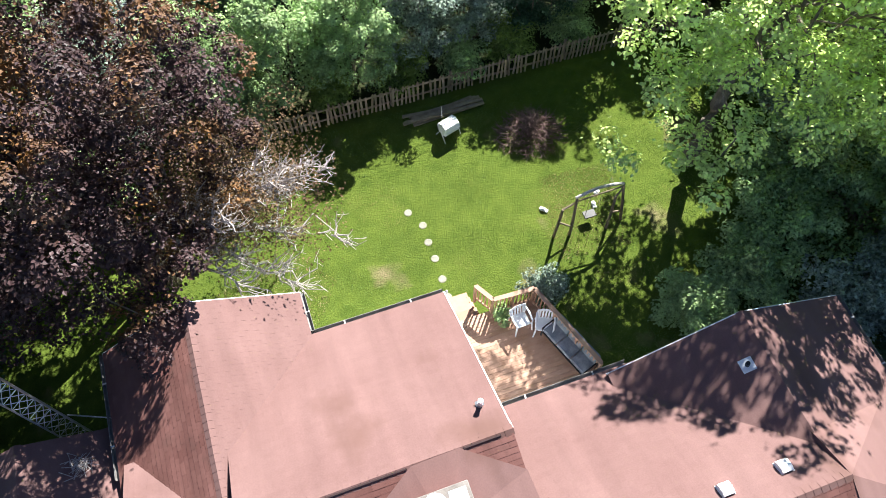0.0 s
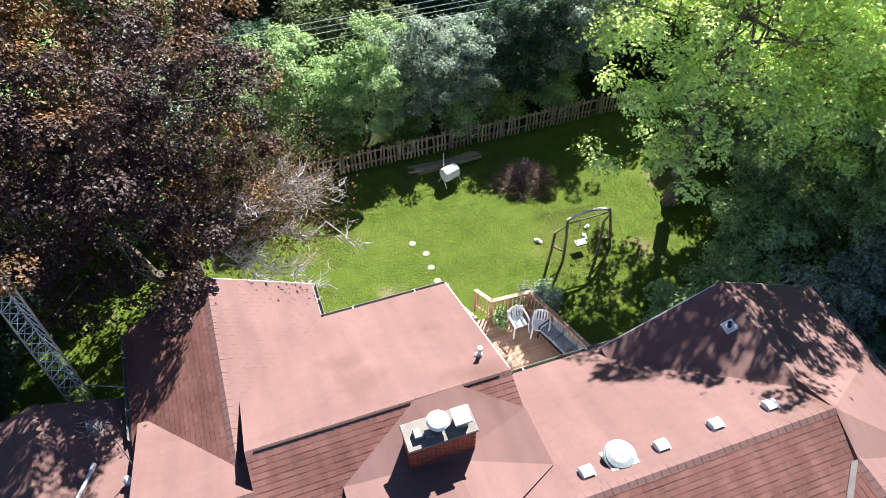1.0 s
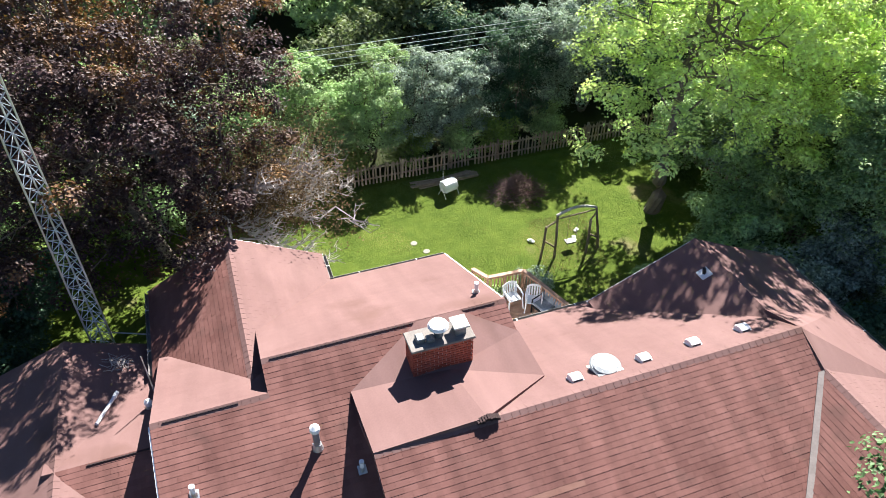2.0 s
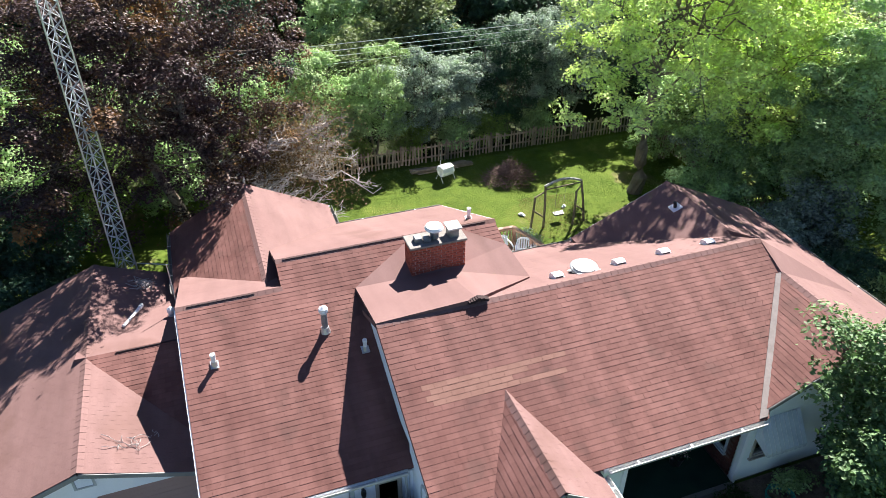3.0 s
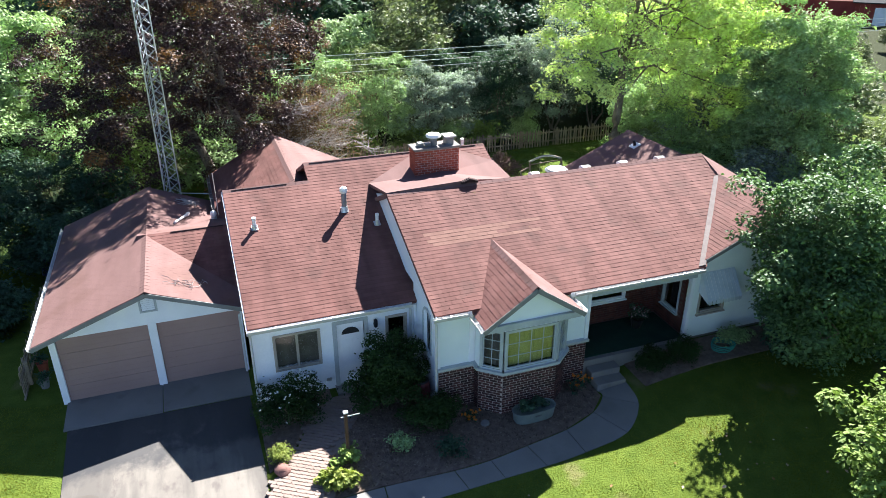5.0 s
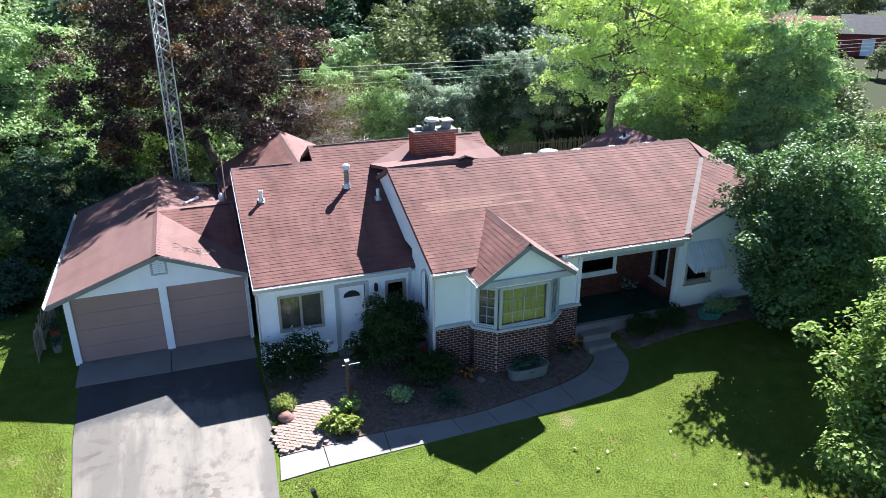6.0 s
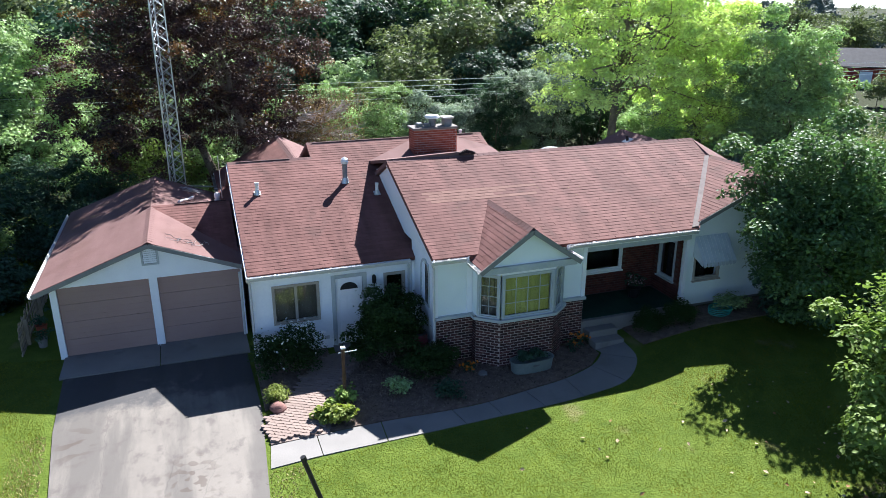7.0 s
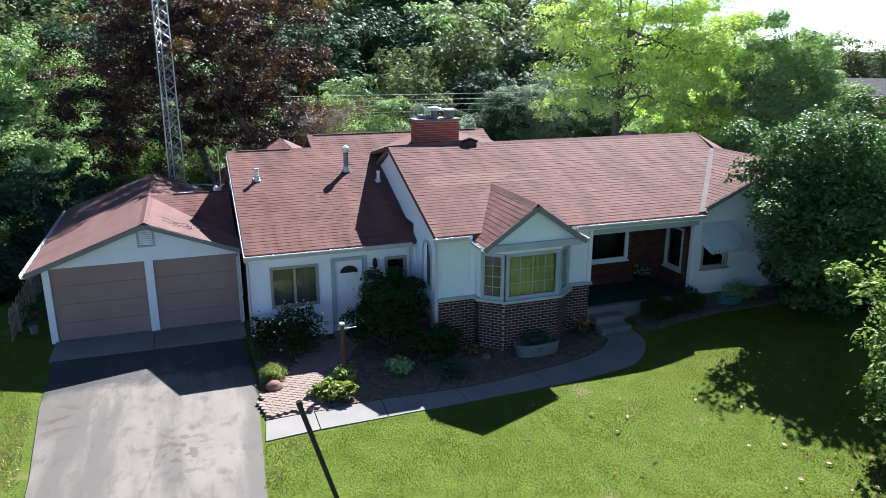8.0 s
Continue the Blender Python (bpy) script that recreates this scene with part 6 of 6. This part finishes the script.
for i in range(760):
    a = rb.uniform(0, 2 * math.pi)
    r = rb.uniform(0, 1.35)
    p = Vector((r * math.cos(a), r * 0.85 * math.sin(a), rb.uniform(0.02, 1) * max(0.1, 1.15 - 0.75 * r)))
    d = Vector((math.cos(a + rb.normal() * 0.8), math.sin(a + rb.normal() * 0.8), rb.uniform(-0.2, 0.8))).normalized() * rb.uniform(0.25, 0.75)
    tube(bm, [p - d * 0.5, p + Vector(rb.normal(size=3)) * 0.05, p + d * 0.5], [0.014, 0.01, 0.004], 3)
part("brushwood", bm, mat("dead_brown_brush", (0.09, 0.055, 0.05), (0.24, 0.16, 0.14), rough=0.95, scale=4, fine=30, piece=0.8), brush, kind="stuff")


def picket_fence(p0, p1, label, tall=1.05, step=0.172, z=-0.62, seed=5):
    rng = np.random.default_rng(seed)
    a, b = Vector((*p0, 0)), Vector((*p1, 0))
    m, ln = frame_of(p0, p1)
    ob = thing("picket_fence", label, "fence")
    bm = bmesh.new()
    vs = [(-0.042, 0), (0.042, 0), (0.042, tall - 0.08), (0.0, tall), (-0.042, tall - 0.08)]
    slab(bm, [(x, 0.0, zz) for x, zz in vs], -0.02)
    me = bpy.data.meshes.new("picket")
    bmesh.ops.recalc_face_normals(bm, faces=bm.faces)
    bm.to_mesh(me)
    bm.free()
    me.materials.append(FENCE)
    for i in range(int(ln / step)):
        if rng.uniform() < 0.04:
            continue
        o = part("picket", me, FENCE, ob)
        o.matrix_basis = m @ pose(i * step + rng.uniform(-0.012, 0.012), rng.uniform(-0.01, 0.01), z + rng.uniform(-0.05, 0.05), 0, rng.normal() * 2.2, 0)
    for zz in (0.25, 0.78):
        part("rail", block(bmesh.new(), 0, ln, 0.022, 0.06, z + zz, z + zz + 0.08, m), FENCE, ob)
    for i in range(int(ln / 2.4) + 1):
        part("fence_post", block(bmesh.new(), i * 2.4 - 0.045, i * 2.4 + 0.045, 0.06, 0.15, z - 0.1, z + tall, m), FENCE, ob)


picket_fence((-3.0, 17.7), (17.6, 17.7), "weathered wooden picket fence along the lawn", seed=5)
picket_fence((17.6, 17.7), (17.9, 4.5), "shaded wooden picket fence beside the maple", seed=6)
picket_fence((-12.45, 5.6), (-12.35, 0.0), "grey picket fence beside the garage", z=-0.28, seed=7)

for x, y, r, h, m_ in ((-11.85, 0.5, 0.14, 0.26, CONCRETE), (-12.0, 1.4, 0.16, 0.3, BRICK_RED), (-11.7, 2.3, 0.15, 0.3, BLACK)):
    pt = thing("garden_pot", "plant pot standing beside the garage wall", "pot", (x, y, ground_z(x, y) - 0.02))
    part("pot", tube(bmesh.new(), [(0, 0, 0), (0, 0, h), (0, 0, h + 0.03)], [r * 0.75, r, r * 1.08], 14), m_, pt)
    cs, pts, nrm = crown_points(rngp, (0, 0, h + 0.12), (0.22, 0.22, 0.16), 10, 260, 0.1)
    part("plant", leaf_mesh("plant", pts, nrm, 0.07, LEAF_DARK, rngp), LEAF_DARK, pt)
bin_ = thing("rain_barrel", "dark blue plastic barrel behind the garage", "barrel", (-12.9, 9.6, -0.75))
part("body", tube(bmesh.new(), [(0, 0, 0), (0, 0, 0.1), (0, 0, 0.45), (0, 0, 0.8), (0, 0, 0.9)], [0.26, 0.29, 0.31, 0.29, 0.25], 18), mat("dark_blue_plastic", (0.012, 0.025, 0.07), (0.03, 0.06, 0.14), rough=0.45, scale=3, fine=20), bin_)
part("lid", tube(bmesh.new(), [(0, 0, 0.9), (0, 0, 0.94)], [0.26, 0.22], 18), BLACK, bin_)

# ---- trees ----
tree("purple_maple", "large dark purple maple with bare lower branches", (-5.0, 13.4, -0.6), (-1.9, 0.4, 7.0), (6.2, 5.6, 6.4), 0.3, 450, 135000, 0.11, LEAF_PURPLE, 3, stems=3, limbs=40, spread=0.6, hollow=0.42, low=-0.8, inner=0.2)
tree("maple", "large bright green maple beside the lawn", (13.7, 11.7, -0.6), (1.2, 0.1, 8.4), (5.5, 5.5, 6.0), 0.36, 420, 58000, 0.14, LEAF_BRIGHT, 5, limbs=24, fork=0.3, spread=0.6, low=-0.62, hollow=0.5, inner=0.1)
tree("maple", "second green maple crowding the garden corner", (19.3, 11.6, -0.6), (0, 0, 5.9), (4.1, 4.3, 4.5), 0.22, 280, 40000, 0.15, LEAF_BRIGHT, 9, limbs=16, fork=0.3, spread=0.6, low=-0.85, hollow=0.5, inner=0.12, small=True)
tree("tree", "tall green tree behind the house wing", (19.4, 5.6, -0.6), (-0.3, 0, 5.4), (2.7, 2.7, 4.7), 0.2, 240, 66000, 0.12, LEAF_GREEN, 6, spread=0.55, hollow=0.5, low=-0.9, inner=0.2, small=True)
tree("tree", "round dark green tree beside the front wall", (9.65, -6.3, 0.35), (0, 0.1, 3.2), (2.6, 2.45, 3.05), 0.15, 270, 48000, 0.12, LEAF_SHADE, 7, spread=0.5, hollow=0.5, low=-0.97, inner=0.4)
tree("tree", "leafy green tree on the front lawn", (7.1, -12.95, 0), (0, 0, 2.75), (2.85, 2.85, 2.95), 0.14, 260, 56000, 0.125, LEAF_LAWN, 8, spread=0.5, hollow=0.5, low=-0.97, inner=0.35)

tree("tree", "yellow-green tree beyond the purple maple", (-14.6, 20.5, -0.6), (0, 0, 5.4), (3.0, 3.0, 4.2), 0.18, 170, 26000, 0.15, LEAF_GREEN, 17, limbs=14, spread=0.6, low=-0.9, hollow=0.5, inner=0.12, small=True)

# bare grey branches on the lawn side of the purple maple
bare = thing("dead_branches", "bare grey branches reaching from the purple maple", "branches", (-4.4, 12.9, 3.2))
rbn = np.random.default_rng(91)
for i in range(12):
    bm = bmesh.new()
    a = rbn.uniform(-0.9, 0.55)
    tip = Vector((math.cos(a) * rbn.uniform(2.6, 6.0), math.sin(a) * rbn.uniform(2.0, 4.6), rbn.uniform(-1.7, 2.2)))
    limb(bm, rbn, (0, 0, 0), tip, 0.085, 0.018, 0.12, 6, 6)
    for k in range(24):
        s0 = tip * rbn.uniform(0.35, 1.0)
        e0 = s0 + Vector((rbn.uniform(0.1, 1.0), rbn.uniform(-0.8, 0.8), rbn.uniform(-0.25, 0.5)))
        limb(bm, rbn, s0, e0, 0.03, 0.011, 0.2, 3, 4)
        for q in range(4):
            s1 = s0.lerp(e0, rbn.uniform(0.3, 1))
            limb(bm, rbn, s1, s1 + Vector((rbn.uniform(-0.1, 0.45), rbn.uniform(-0.35, 0.35), rbn.uniform(-0.15, 0.25))), 0.012, 0.007, 0.1, 2, 3)
    part("branch", bm, DEAD, bare)

k = 15000
reach = rbn.uniform(0.35, 1.0, k)[:, None] * np.column_stack([rbn.uniform(1.4, 5.6, k), rbn.uniform(-2.3, 2.2, k), rbn.uniform(-2.0, 2.6, k)])
part("sparse_foliage", leaf_mesh("sparse_foliage", reach, rbn.normal(size=(k, 3)) + np.array((0, 0, 0.8)), 0.085, LEAF_RUST, rbn), LEAF_RUST, bare)

# shrubs and small trees behind the fence
HEDGE = [(-2.5, 19.5, 1.9, 2.3, LEAF_GREEN), (0.5, 19.6, 1.9, 2.5, LEAF_GREEN), (3.3, 19.7, 1.9, 2.4, LEAF_GREEN), (6.0, 19.9, 1.8, 2.2, LEAF_SILVER), (8.4, 20.1, 1.8, 2.1, LEAF_SILVER), (10.6, 19.7, 1.7, 2.5, LEAF_DARK),
         (12.6, 20.4, 2.0, 3.0, LEAF_SILVER), (15.0, 20.6, 2.2, 3.3, LEAF_SILVER), (17.5, 20.0, 2.0, 3.0, LEAF_DARK), (-5.5, 20.0, 2.3, 2.6, LEAF_SILVER), (-8.5, 21, 2.4, 2.7, LEAF_GREEN), (20.5, 19.5, 2.2, 2.8, LEAF_GREEN),
         (-1.0, 18.7, 0.9, 0.8, LEAF_GREEN), (2.1, 18.6, 0.8, 0.7, LEAF_LAWN), (4.9, 18.7, 0.9, 0.8, LEAF_LAWN), (7.3, 18.6, 0.8, 0.7, LEAF_GREEN), (9.4, 18.7, 0.8, 0.75, LEAF_LAWN), (11.9, 18.7, 0.9, 0.8, LEAF_GREEN)]
for i, (x, y, r, h, m_) in enumerate(HEDGE):
    tree("hedge_tree", "leafy shrub growing behind the picket fence", (x, y, -0.65), (0, 0, h * 1.15), (r, r * 0.9, h * 1.15), 0.07, 95, 21000 if r > 1 else 5500, 0.1, m_, 100 + i, spread=0.46, limbs=7, stems=3, low=-0.9, wild=0.26, category="shrub", group="hedge shrubs", inner=0.16, small=True)
for i, (x, y, r, h, m_) in enumerate(((-13.0, 17.6, 2.0, 2.1, LEAF_GREEN), (-15.6, 7.5, 1.9, 1.8, LEAF_LAWN), (-14.4, 11.0, 1.8, 1.7, LEAF_DARK), (-18.5, 12.5, 2.4, 2.5, LEAF_GREEN), (-16.2, 16.5, 2.4, 2.8, LEAF_GREEN), (-20.0, 8.0, 2.2, 2.4, LEAF_GREEN), (-13.9, 5.2, 1.0, 1.0, LEAF_DARK),
                                      (15.4, 4.6, 1.5, 1.5, LEAF_SILVER), (15.6, 1.6, 1.3, 1.3, LEAF_DARK), (11.0, 6.2, 1.0, 0.8, LEAF_GREEN), (13.0, 6.6, 1.4, 1.1, LEAF_GREEN), (14.9, 8.0, 1.6, 1.5, LEAF_GREEN), (17.0, -0.5, 1.6, 1.6, LEAF_GREEN), (9.9, -5.5, 1.1, 0.75, LEAF_DARK), (11.7, -6.0, 1.3, 0.9, LEAF_DARK), (16.2, 9.6, 1.7, 1.9, LEAF_GREEN), (18.3, 7.6, 1.9, 2.3, LEAF_GREEN), (18.0, 11.6, 1.9, 2.2, LEAF_SILVER), (16.9, 14.2, 1.8, 2.2, LEAF_GREEN), (19.6, 15.5, 2.0, 2.4, LEAF_GREEN), (17.6, 4.6, 1.6, 1.9, LEAF_SILVER), (19.4, 2.2, 1.7, 1.9, LEAF_GREEN),
                                      (-12.2, 9.0, 1.5, 1.3, LEAF_DARK), (-11.2, 12.3, 1.6, 1.6, LEAF_DARK), (-13.2, 13.6, 1.9, 2.0, LEAF_DARK), (-9.4, 16.8, 1.9, 2.1, LEAF_LAWN), (-17.2, 4.0, 1.7, 1.6, LEAF_LAWN), (-6.4, 17.3, 1.6, 1.8, LEAF_GREEN))):
    tree("bush", "dense leafy bush at the edge of the garden", (x, y, -0.65 if y > -2 else 0.3), (0, 0, h), (r, r, h), 0.05, 80, 11500, 0.115, m_, 140 + i, spread=0.46, limbs=6, stems=3, low=-0.9, wild=0.25, category="bush", group="garden bushes", inner=0.2, small=True)

# woodland
WOODS = [tree("woodland_tree", "tall woodland tree beyond the fence", (0, 60 + 9 * k, -0.7), (0, 0, 6.6), (4.2, 4.2, 5.4), 0.22, 190, 7600, 0.37, m_, 200 + k, spread=0.95, limbs=6, low=-0.85, wild=0.25, group="woodland trees", inner=0.2, small=True) for k, m_ in enumerate((LEAF_WOOD, LEAF_DARK, LEAF_GREEN))]
rw = np.random.default_rng(4)
for row, (yy, step, hh) in enumerate(((25, 3.6, 0.4), (30, 5.0, 0.62), (37, 6.0, 0.85), (46, 7.0, 1.15), (58, 8.0, 1.5), (72, 10.0, 1.8))):
    for xx in np.arange(-52 - row * 14, 21 + row * 3.0, step):
        h = hh * rw.uniform(0.8, 1.15)
        c = copy_thing(WOODS[rw.integers(0, 3)], pose(xx + rw.uniform(-1.5, 1.5), yy + rw.uniform(-2, 2), -0.7, 0, 0, rw.uniform(0, 360)))
        c.scale = (h * 1.05, h * 1.05, h)
for xx, yy, h in ((-22, 14, 0.7), (-18, 21, 0.6), (-20, 26, 0.75), (-24, 22, 0.75), (-16, 26, 0.7), (-27, 18, 0.9), (-21, 20, 0.8), (-30, 8, 0.8), (-26, 2, 0.6), (-34, 14, 0.9), (24, 12, 0.6), (23, 19, 0.55), (27, 11, 0.6), (21, 24, 0.6), (30, 16, 0.6), (25, 27, 0.7), (23, 8, 0.45), (27, 17, 0.7), (25, 22, 0.6), (30, 23, 0.55), (22, 3, 0.35), (26, 6, 0.35), (24, 37, 0.95), (29, 41, 1.0), (33, 46, 1.1), (37, 49, 1.05), (35, 58, 1.3), (41, 62, 1.2), (30, 52, 1.2), (48, 42, 0.5), (57, 54, 0.6), (66, 60, 0.65), (80, 62, 0.7), (92, 68, 0.8), (58, 33, 0.3), (47, 27, 0.28), (88, 52, 0.5), (104, 62, 0.8), (72, 76, 0.8), (97, 84, 0.9), (114, 78, 0.9), (40, 21, 0.3), (70, 30, 0.35)):
    c = copy_thing(WOODS[0 if xx > 0 else (0, 1, 2, 1)[int(xx + yy) % 4]], pose(xx, yy, -0.7, 0, 0, rw.uniform(0, 360)))
    c.scale = (h, h, h)

# ---- distance ----
field = part("field", slab(bmesh.new(), [(34, 18, -0.62), (90, 30, -0.62), (110, 60, -0.62), (60, 44, -0.62)], 0.05), mat("brown_ploughed_field", (0.075, 0.055, 0.04), (0.13, 0.10, 0.07), rough=0.95, scale=0.2, fine=4), None)
tagged(field, "bare brown field beyond the garden", "field", kind="structure")
barn = thing("barn", "small red barn with a dark roof", "barn", (74, 47, -0.65), -40)
BARN_RED = mat("barn_red_boards", (0.17, 0.025, 0.02), (0.30, 0.05, 0.04), rough=0.8, scale=1, fine=12, piece=0.3)
for k in range(18):
    part("board", boxed(-4.5 + k * 0.5, -4.02 + k * 0.5, -3.0, -2.9, 0, 2.6), BARN_RED, barn)
part("wall", slab(bmesh.new(), [(-4.5, -2.9, 0), (-4.5, 2.9, 0), (-4.5, 2.9, 2.6), (-4.5, 0, 4.3), (-4.5, -2.9, 2.6)], 9.0), BARN_RED, barn)
for s_ in (-1, 1):
    part("roof", slab(bmesh.new(), [(-4.9, s_ * 3.3, 2.45), (4.9, s_ * 3.3, 2.45), (4.9, 0, 4.45), (-4.9, 0, 4.45)][::s_], 0.15), mat("dark_barn_roof", (0.03, 0.032, 0.038), (0.07, 0.07, 0.08), rough=0.8), barn)
part("door", boxed(-2.4, -1.0, -3.06, -2.98, 0, 2.0), WHITE, barn)
upole = thing("utility_pole", "wooden utility pole with a crossarm and transformer", "utility pole", (44, 38.5, -0.7))
part("pole", tube(bmesh.new(), [(0, 0, 0), (0, 0, 11.2)], [0.19, 0.13], 10), BARK, upole)
part("crossarm", board("crossarm_beam", (-1.1, 0.6, 10.7), (1.1, -0.6, 10.7), 0.12, 0.14, BARK, upole).data.copy(), BARK, upole)
part("transformer", tube(bmesh.new(), [(0.35, -0.2, 7.6), (0.35, -0.2, 8.8)], [0.3, 0.3], 14), STEEL, upole)
# Haze over the far trees is mixed into this leaf colour.
LEAF_FAR = mat("hazed_far_leaf", (0.07, 0.095, 0.08), (0.15, 0.18, 0.15), rough=0.9, scale=0.05, fine=1, bump=0, piece=0.5)
rf = np.random.default_rng(77)
far = thing("far_treeline", "line of distant trees with haze in their colour", "treeline", kind="stuff")
k = 60000
ang = rf.uniform(math.radians(15), math.radians(75), k)
dist = rf.uniform(170, 260, k)
hmax = 7 + 4 * np.sin(ang * 40) + 3 * np.sin(ang * 97 + 1)
cen = np.column_stack([dist * np.sin(ang), dist * np.cos(ang), -1 + rf.uniform(0, 1, k) ** 0.7 * np.maximum(hmax, 3)])
part("foliage", leaf_mesh("foliage", cen, rf.normal(size=(k, 3)) + np.array((0, -0.4, 0.8)), 1.25, LEAF_FAR, rf, small=True), LEAF_FAR, far, kind="stuff")

# overhead lines beyond the fence
for i, (z0_, z1_, y_) in enumerate(((5.1, 4.9, 20.0), (4.75, 4.6, 20.1), (4.4, 4.35, 20.2), (3.9, 4.1, 20.3))):
    wire = thing("overhead_wire", "thin overhead power line", "wire", group="overhead wires")
    pts_ = [(-40 + 100 * k / 24, y_ + 0.02 * k, z0_ + (z1_ - z0_) * k / 24 - 0.0 + 0.35 * ((k / 12 - 1) ** 2)) for k in range(25)]
    part("strand", tube(bmesh.new(), pts_, [0.013] * 25, 4), CHROME, wire)

# ---- grass blades ----


def grass(name, label, poly, holes, per_m2, seed, size, material=GRASS):
    rng = np.random.default_rng(seed)
    xs, ys = [p[0] for p in poly], [p[1] for p in poly]
    n = int((max(xs) - min(xs)) * (max(ys) - min(ys)) * per_m2)
    x, y = rng.uniform(min(xs), max(xs), n), rng.uniform(min(ys), max(ys), n)
    thin = np.sin(x * 1.7 + 1.3 * np.sin(y * 1.1)) * np.sin(y * 1.9 + 1.7 * np.sin(x * 0.7)) + 0.5 * np.sin(x * 4.1 + y * 3.3)
    ok = rng.uniform(-1.6, 1.2, n) < thin + 0.7
    pts = [(a, b) for a, b in zip(x[ok], y[ok]) if in_poly(a, b, poly) and not any(in_poly(a, b, h) for h in holes)]
    z = np.array([ground_z(a, b) for a, b in pts]) - 0.02
    p = np.column_stack([np.array(pts), z])
    k = len(p)
    h = rng.uniform(0.5, 1.3, k) * size
    a = rng.uniform(0, 2 * math.pi, k)
    w = np.column_stack([np.cos(a), np.sin(a), np.zeros(k)]) * (size * 0.28)
    tip = np.column_stack([rng.normal(size=k) * 0.6 * h, rng.normal(size=k) * 0.6 * h, h])
    v = np.stack([p - w, p + w, p + tip], 1).reshape(-1, 3)
    f = np.arange(k * 3).reshape(-1, 3)
    ob = part(name, raw_mesh(name, v, f, material), material)
    tagged(ob, label, "grass", kind="stuff")


DRIVE_POLY = [(-11.2, -0.4), (-10.98, -4.5), (-10.68, -7.5), (-10.33, -14), (-9.8, -40), (-6.3, -40), (-6.6, -14), (-6.5, -9.3), (-6.2, -5.15), (-6.2, -0.4)]
FRONT = [(-16, -18), (12.5, -18), (12.5, -5.3), (4.4, -5.3), (3.98, -5.98), (2.95, -6.9), (1.5, -7.2), (-1.77, -7.38), (-3.71, -7.45), (-6.4, -7.6), (-6.5, -9.3), (-11, -9), (-11.3, -0.5), (-12.3, -0.4), (-16, 2)]
grass("front_grass", "short mown grass blades of the front lawn", FRONT, [DRIVE_POLY], 900, 301, 0.034)
BACK = [(-6, 9.6), (-1, 9.6), (-1, 8.2), (2.8, 8.2), (4.0, 9.3), (7.3, 7.9), (7.2, 4.8), (14, 5), (17, 10), (17, 17.4), (-3, 17.4), (-6, 14)]
grass("back_grass", "short green grass blades of the back lawn", BACK, [], 850, 302, 0.036, GRASS_BACK)
for i, dry in enumerate(([(-4.2, 9.7), (-0.9, 9.7), (0.2, 11.2), (-0.8, 12.6), (-4.0, 12.0)], [(-11.7, -4.6), (-11.05, -4.6), (-10.7, -9.2), (-11.5, -8.8)], [(7.6, 9.4), (10.2, 9.2), (11.0, 12.6), (8.2, 12.8)], [(0.5, -16.5), (6.5, -15.5), (5.5, -12.2), (2.5, -13.0)], [(-6.4, -7.65), (-5.6, -7.65), (-6.3, -9.4), (-6.55, -9.3)])):
    grass("dry_grass", "straw-coloured dry grass worn into the lawn", dry, [], 480, 320 + i, 0.05, STRAW)

# fallen leaves on the front lawn
rl = np.random.default_rng(61)
fx, fy = rl.uniform(-2.0, 7.5, 150), rl.uniform(-14.5, -8.0, 150)
keep = rl.random(150) < np.clip((fx + 3) / 9, 0.08, 1)
fallen = np.column_stack([fx, fy, [ground_z(a, b) + 0.035 for a, b in zip(fx, fy)]])[keep]
LEAF_FALLEN = mat("fallen_tan_leaf", (0.22, 0.10, 0.04), (0.45, 0.36, 0.26), rough=0.9, scale=5, fine=20, bump=0, piece=1.0)
ob = part("fallen_leaves", leaf_mesh("fallen_leaves", fallen, rl.normal(size=(len(fallen), 3)) * 0.3 + np.array((0, 0, 1.0)), 0.1, LEAF_FALLEN, rl), LEAF_FALLEN)
tagged(ob, "dry tan leaves fallen on the front lawn", "leaves", kind="stuff")
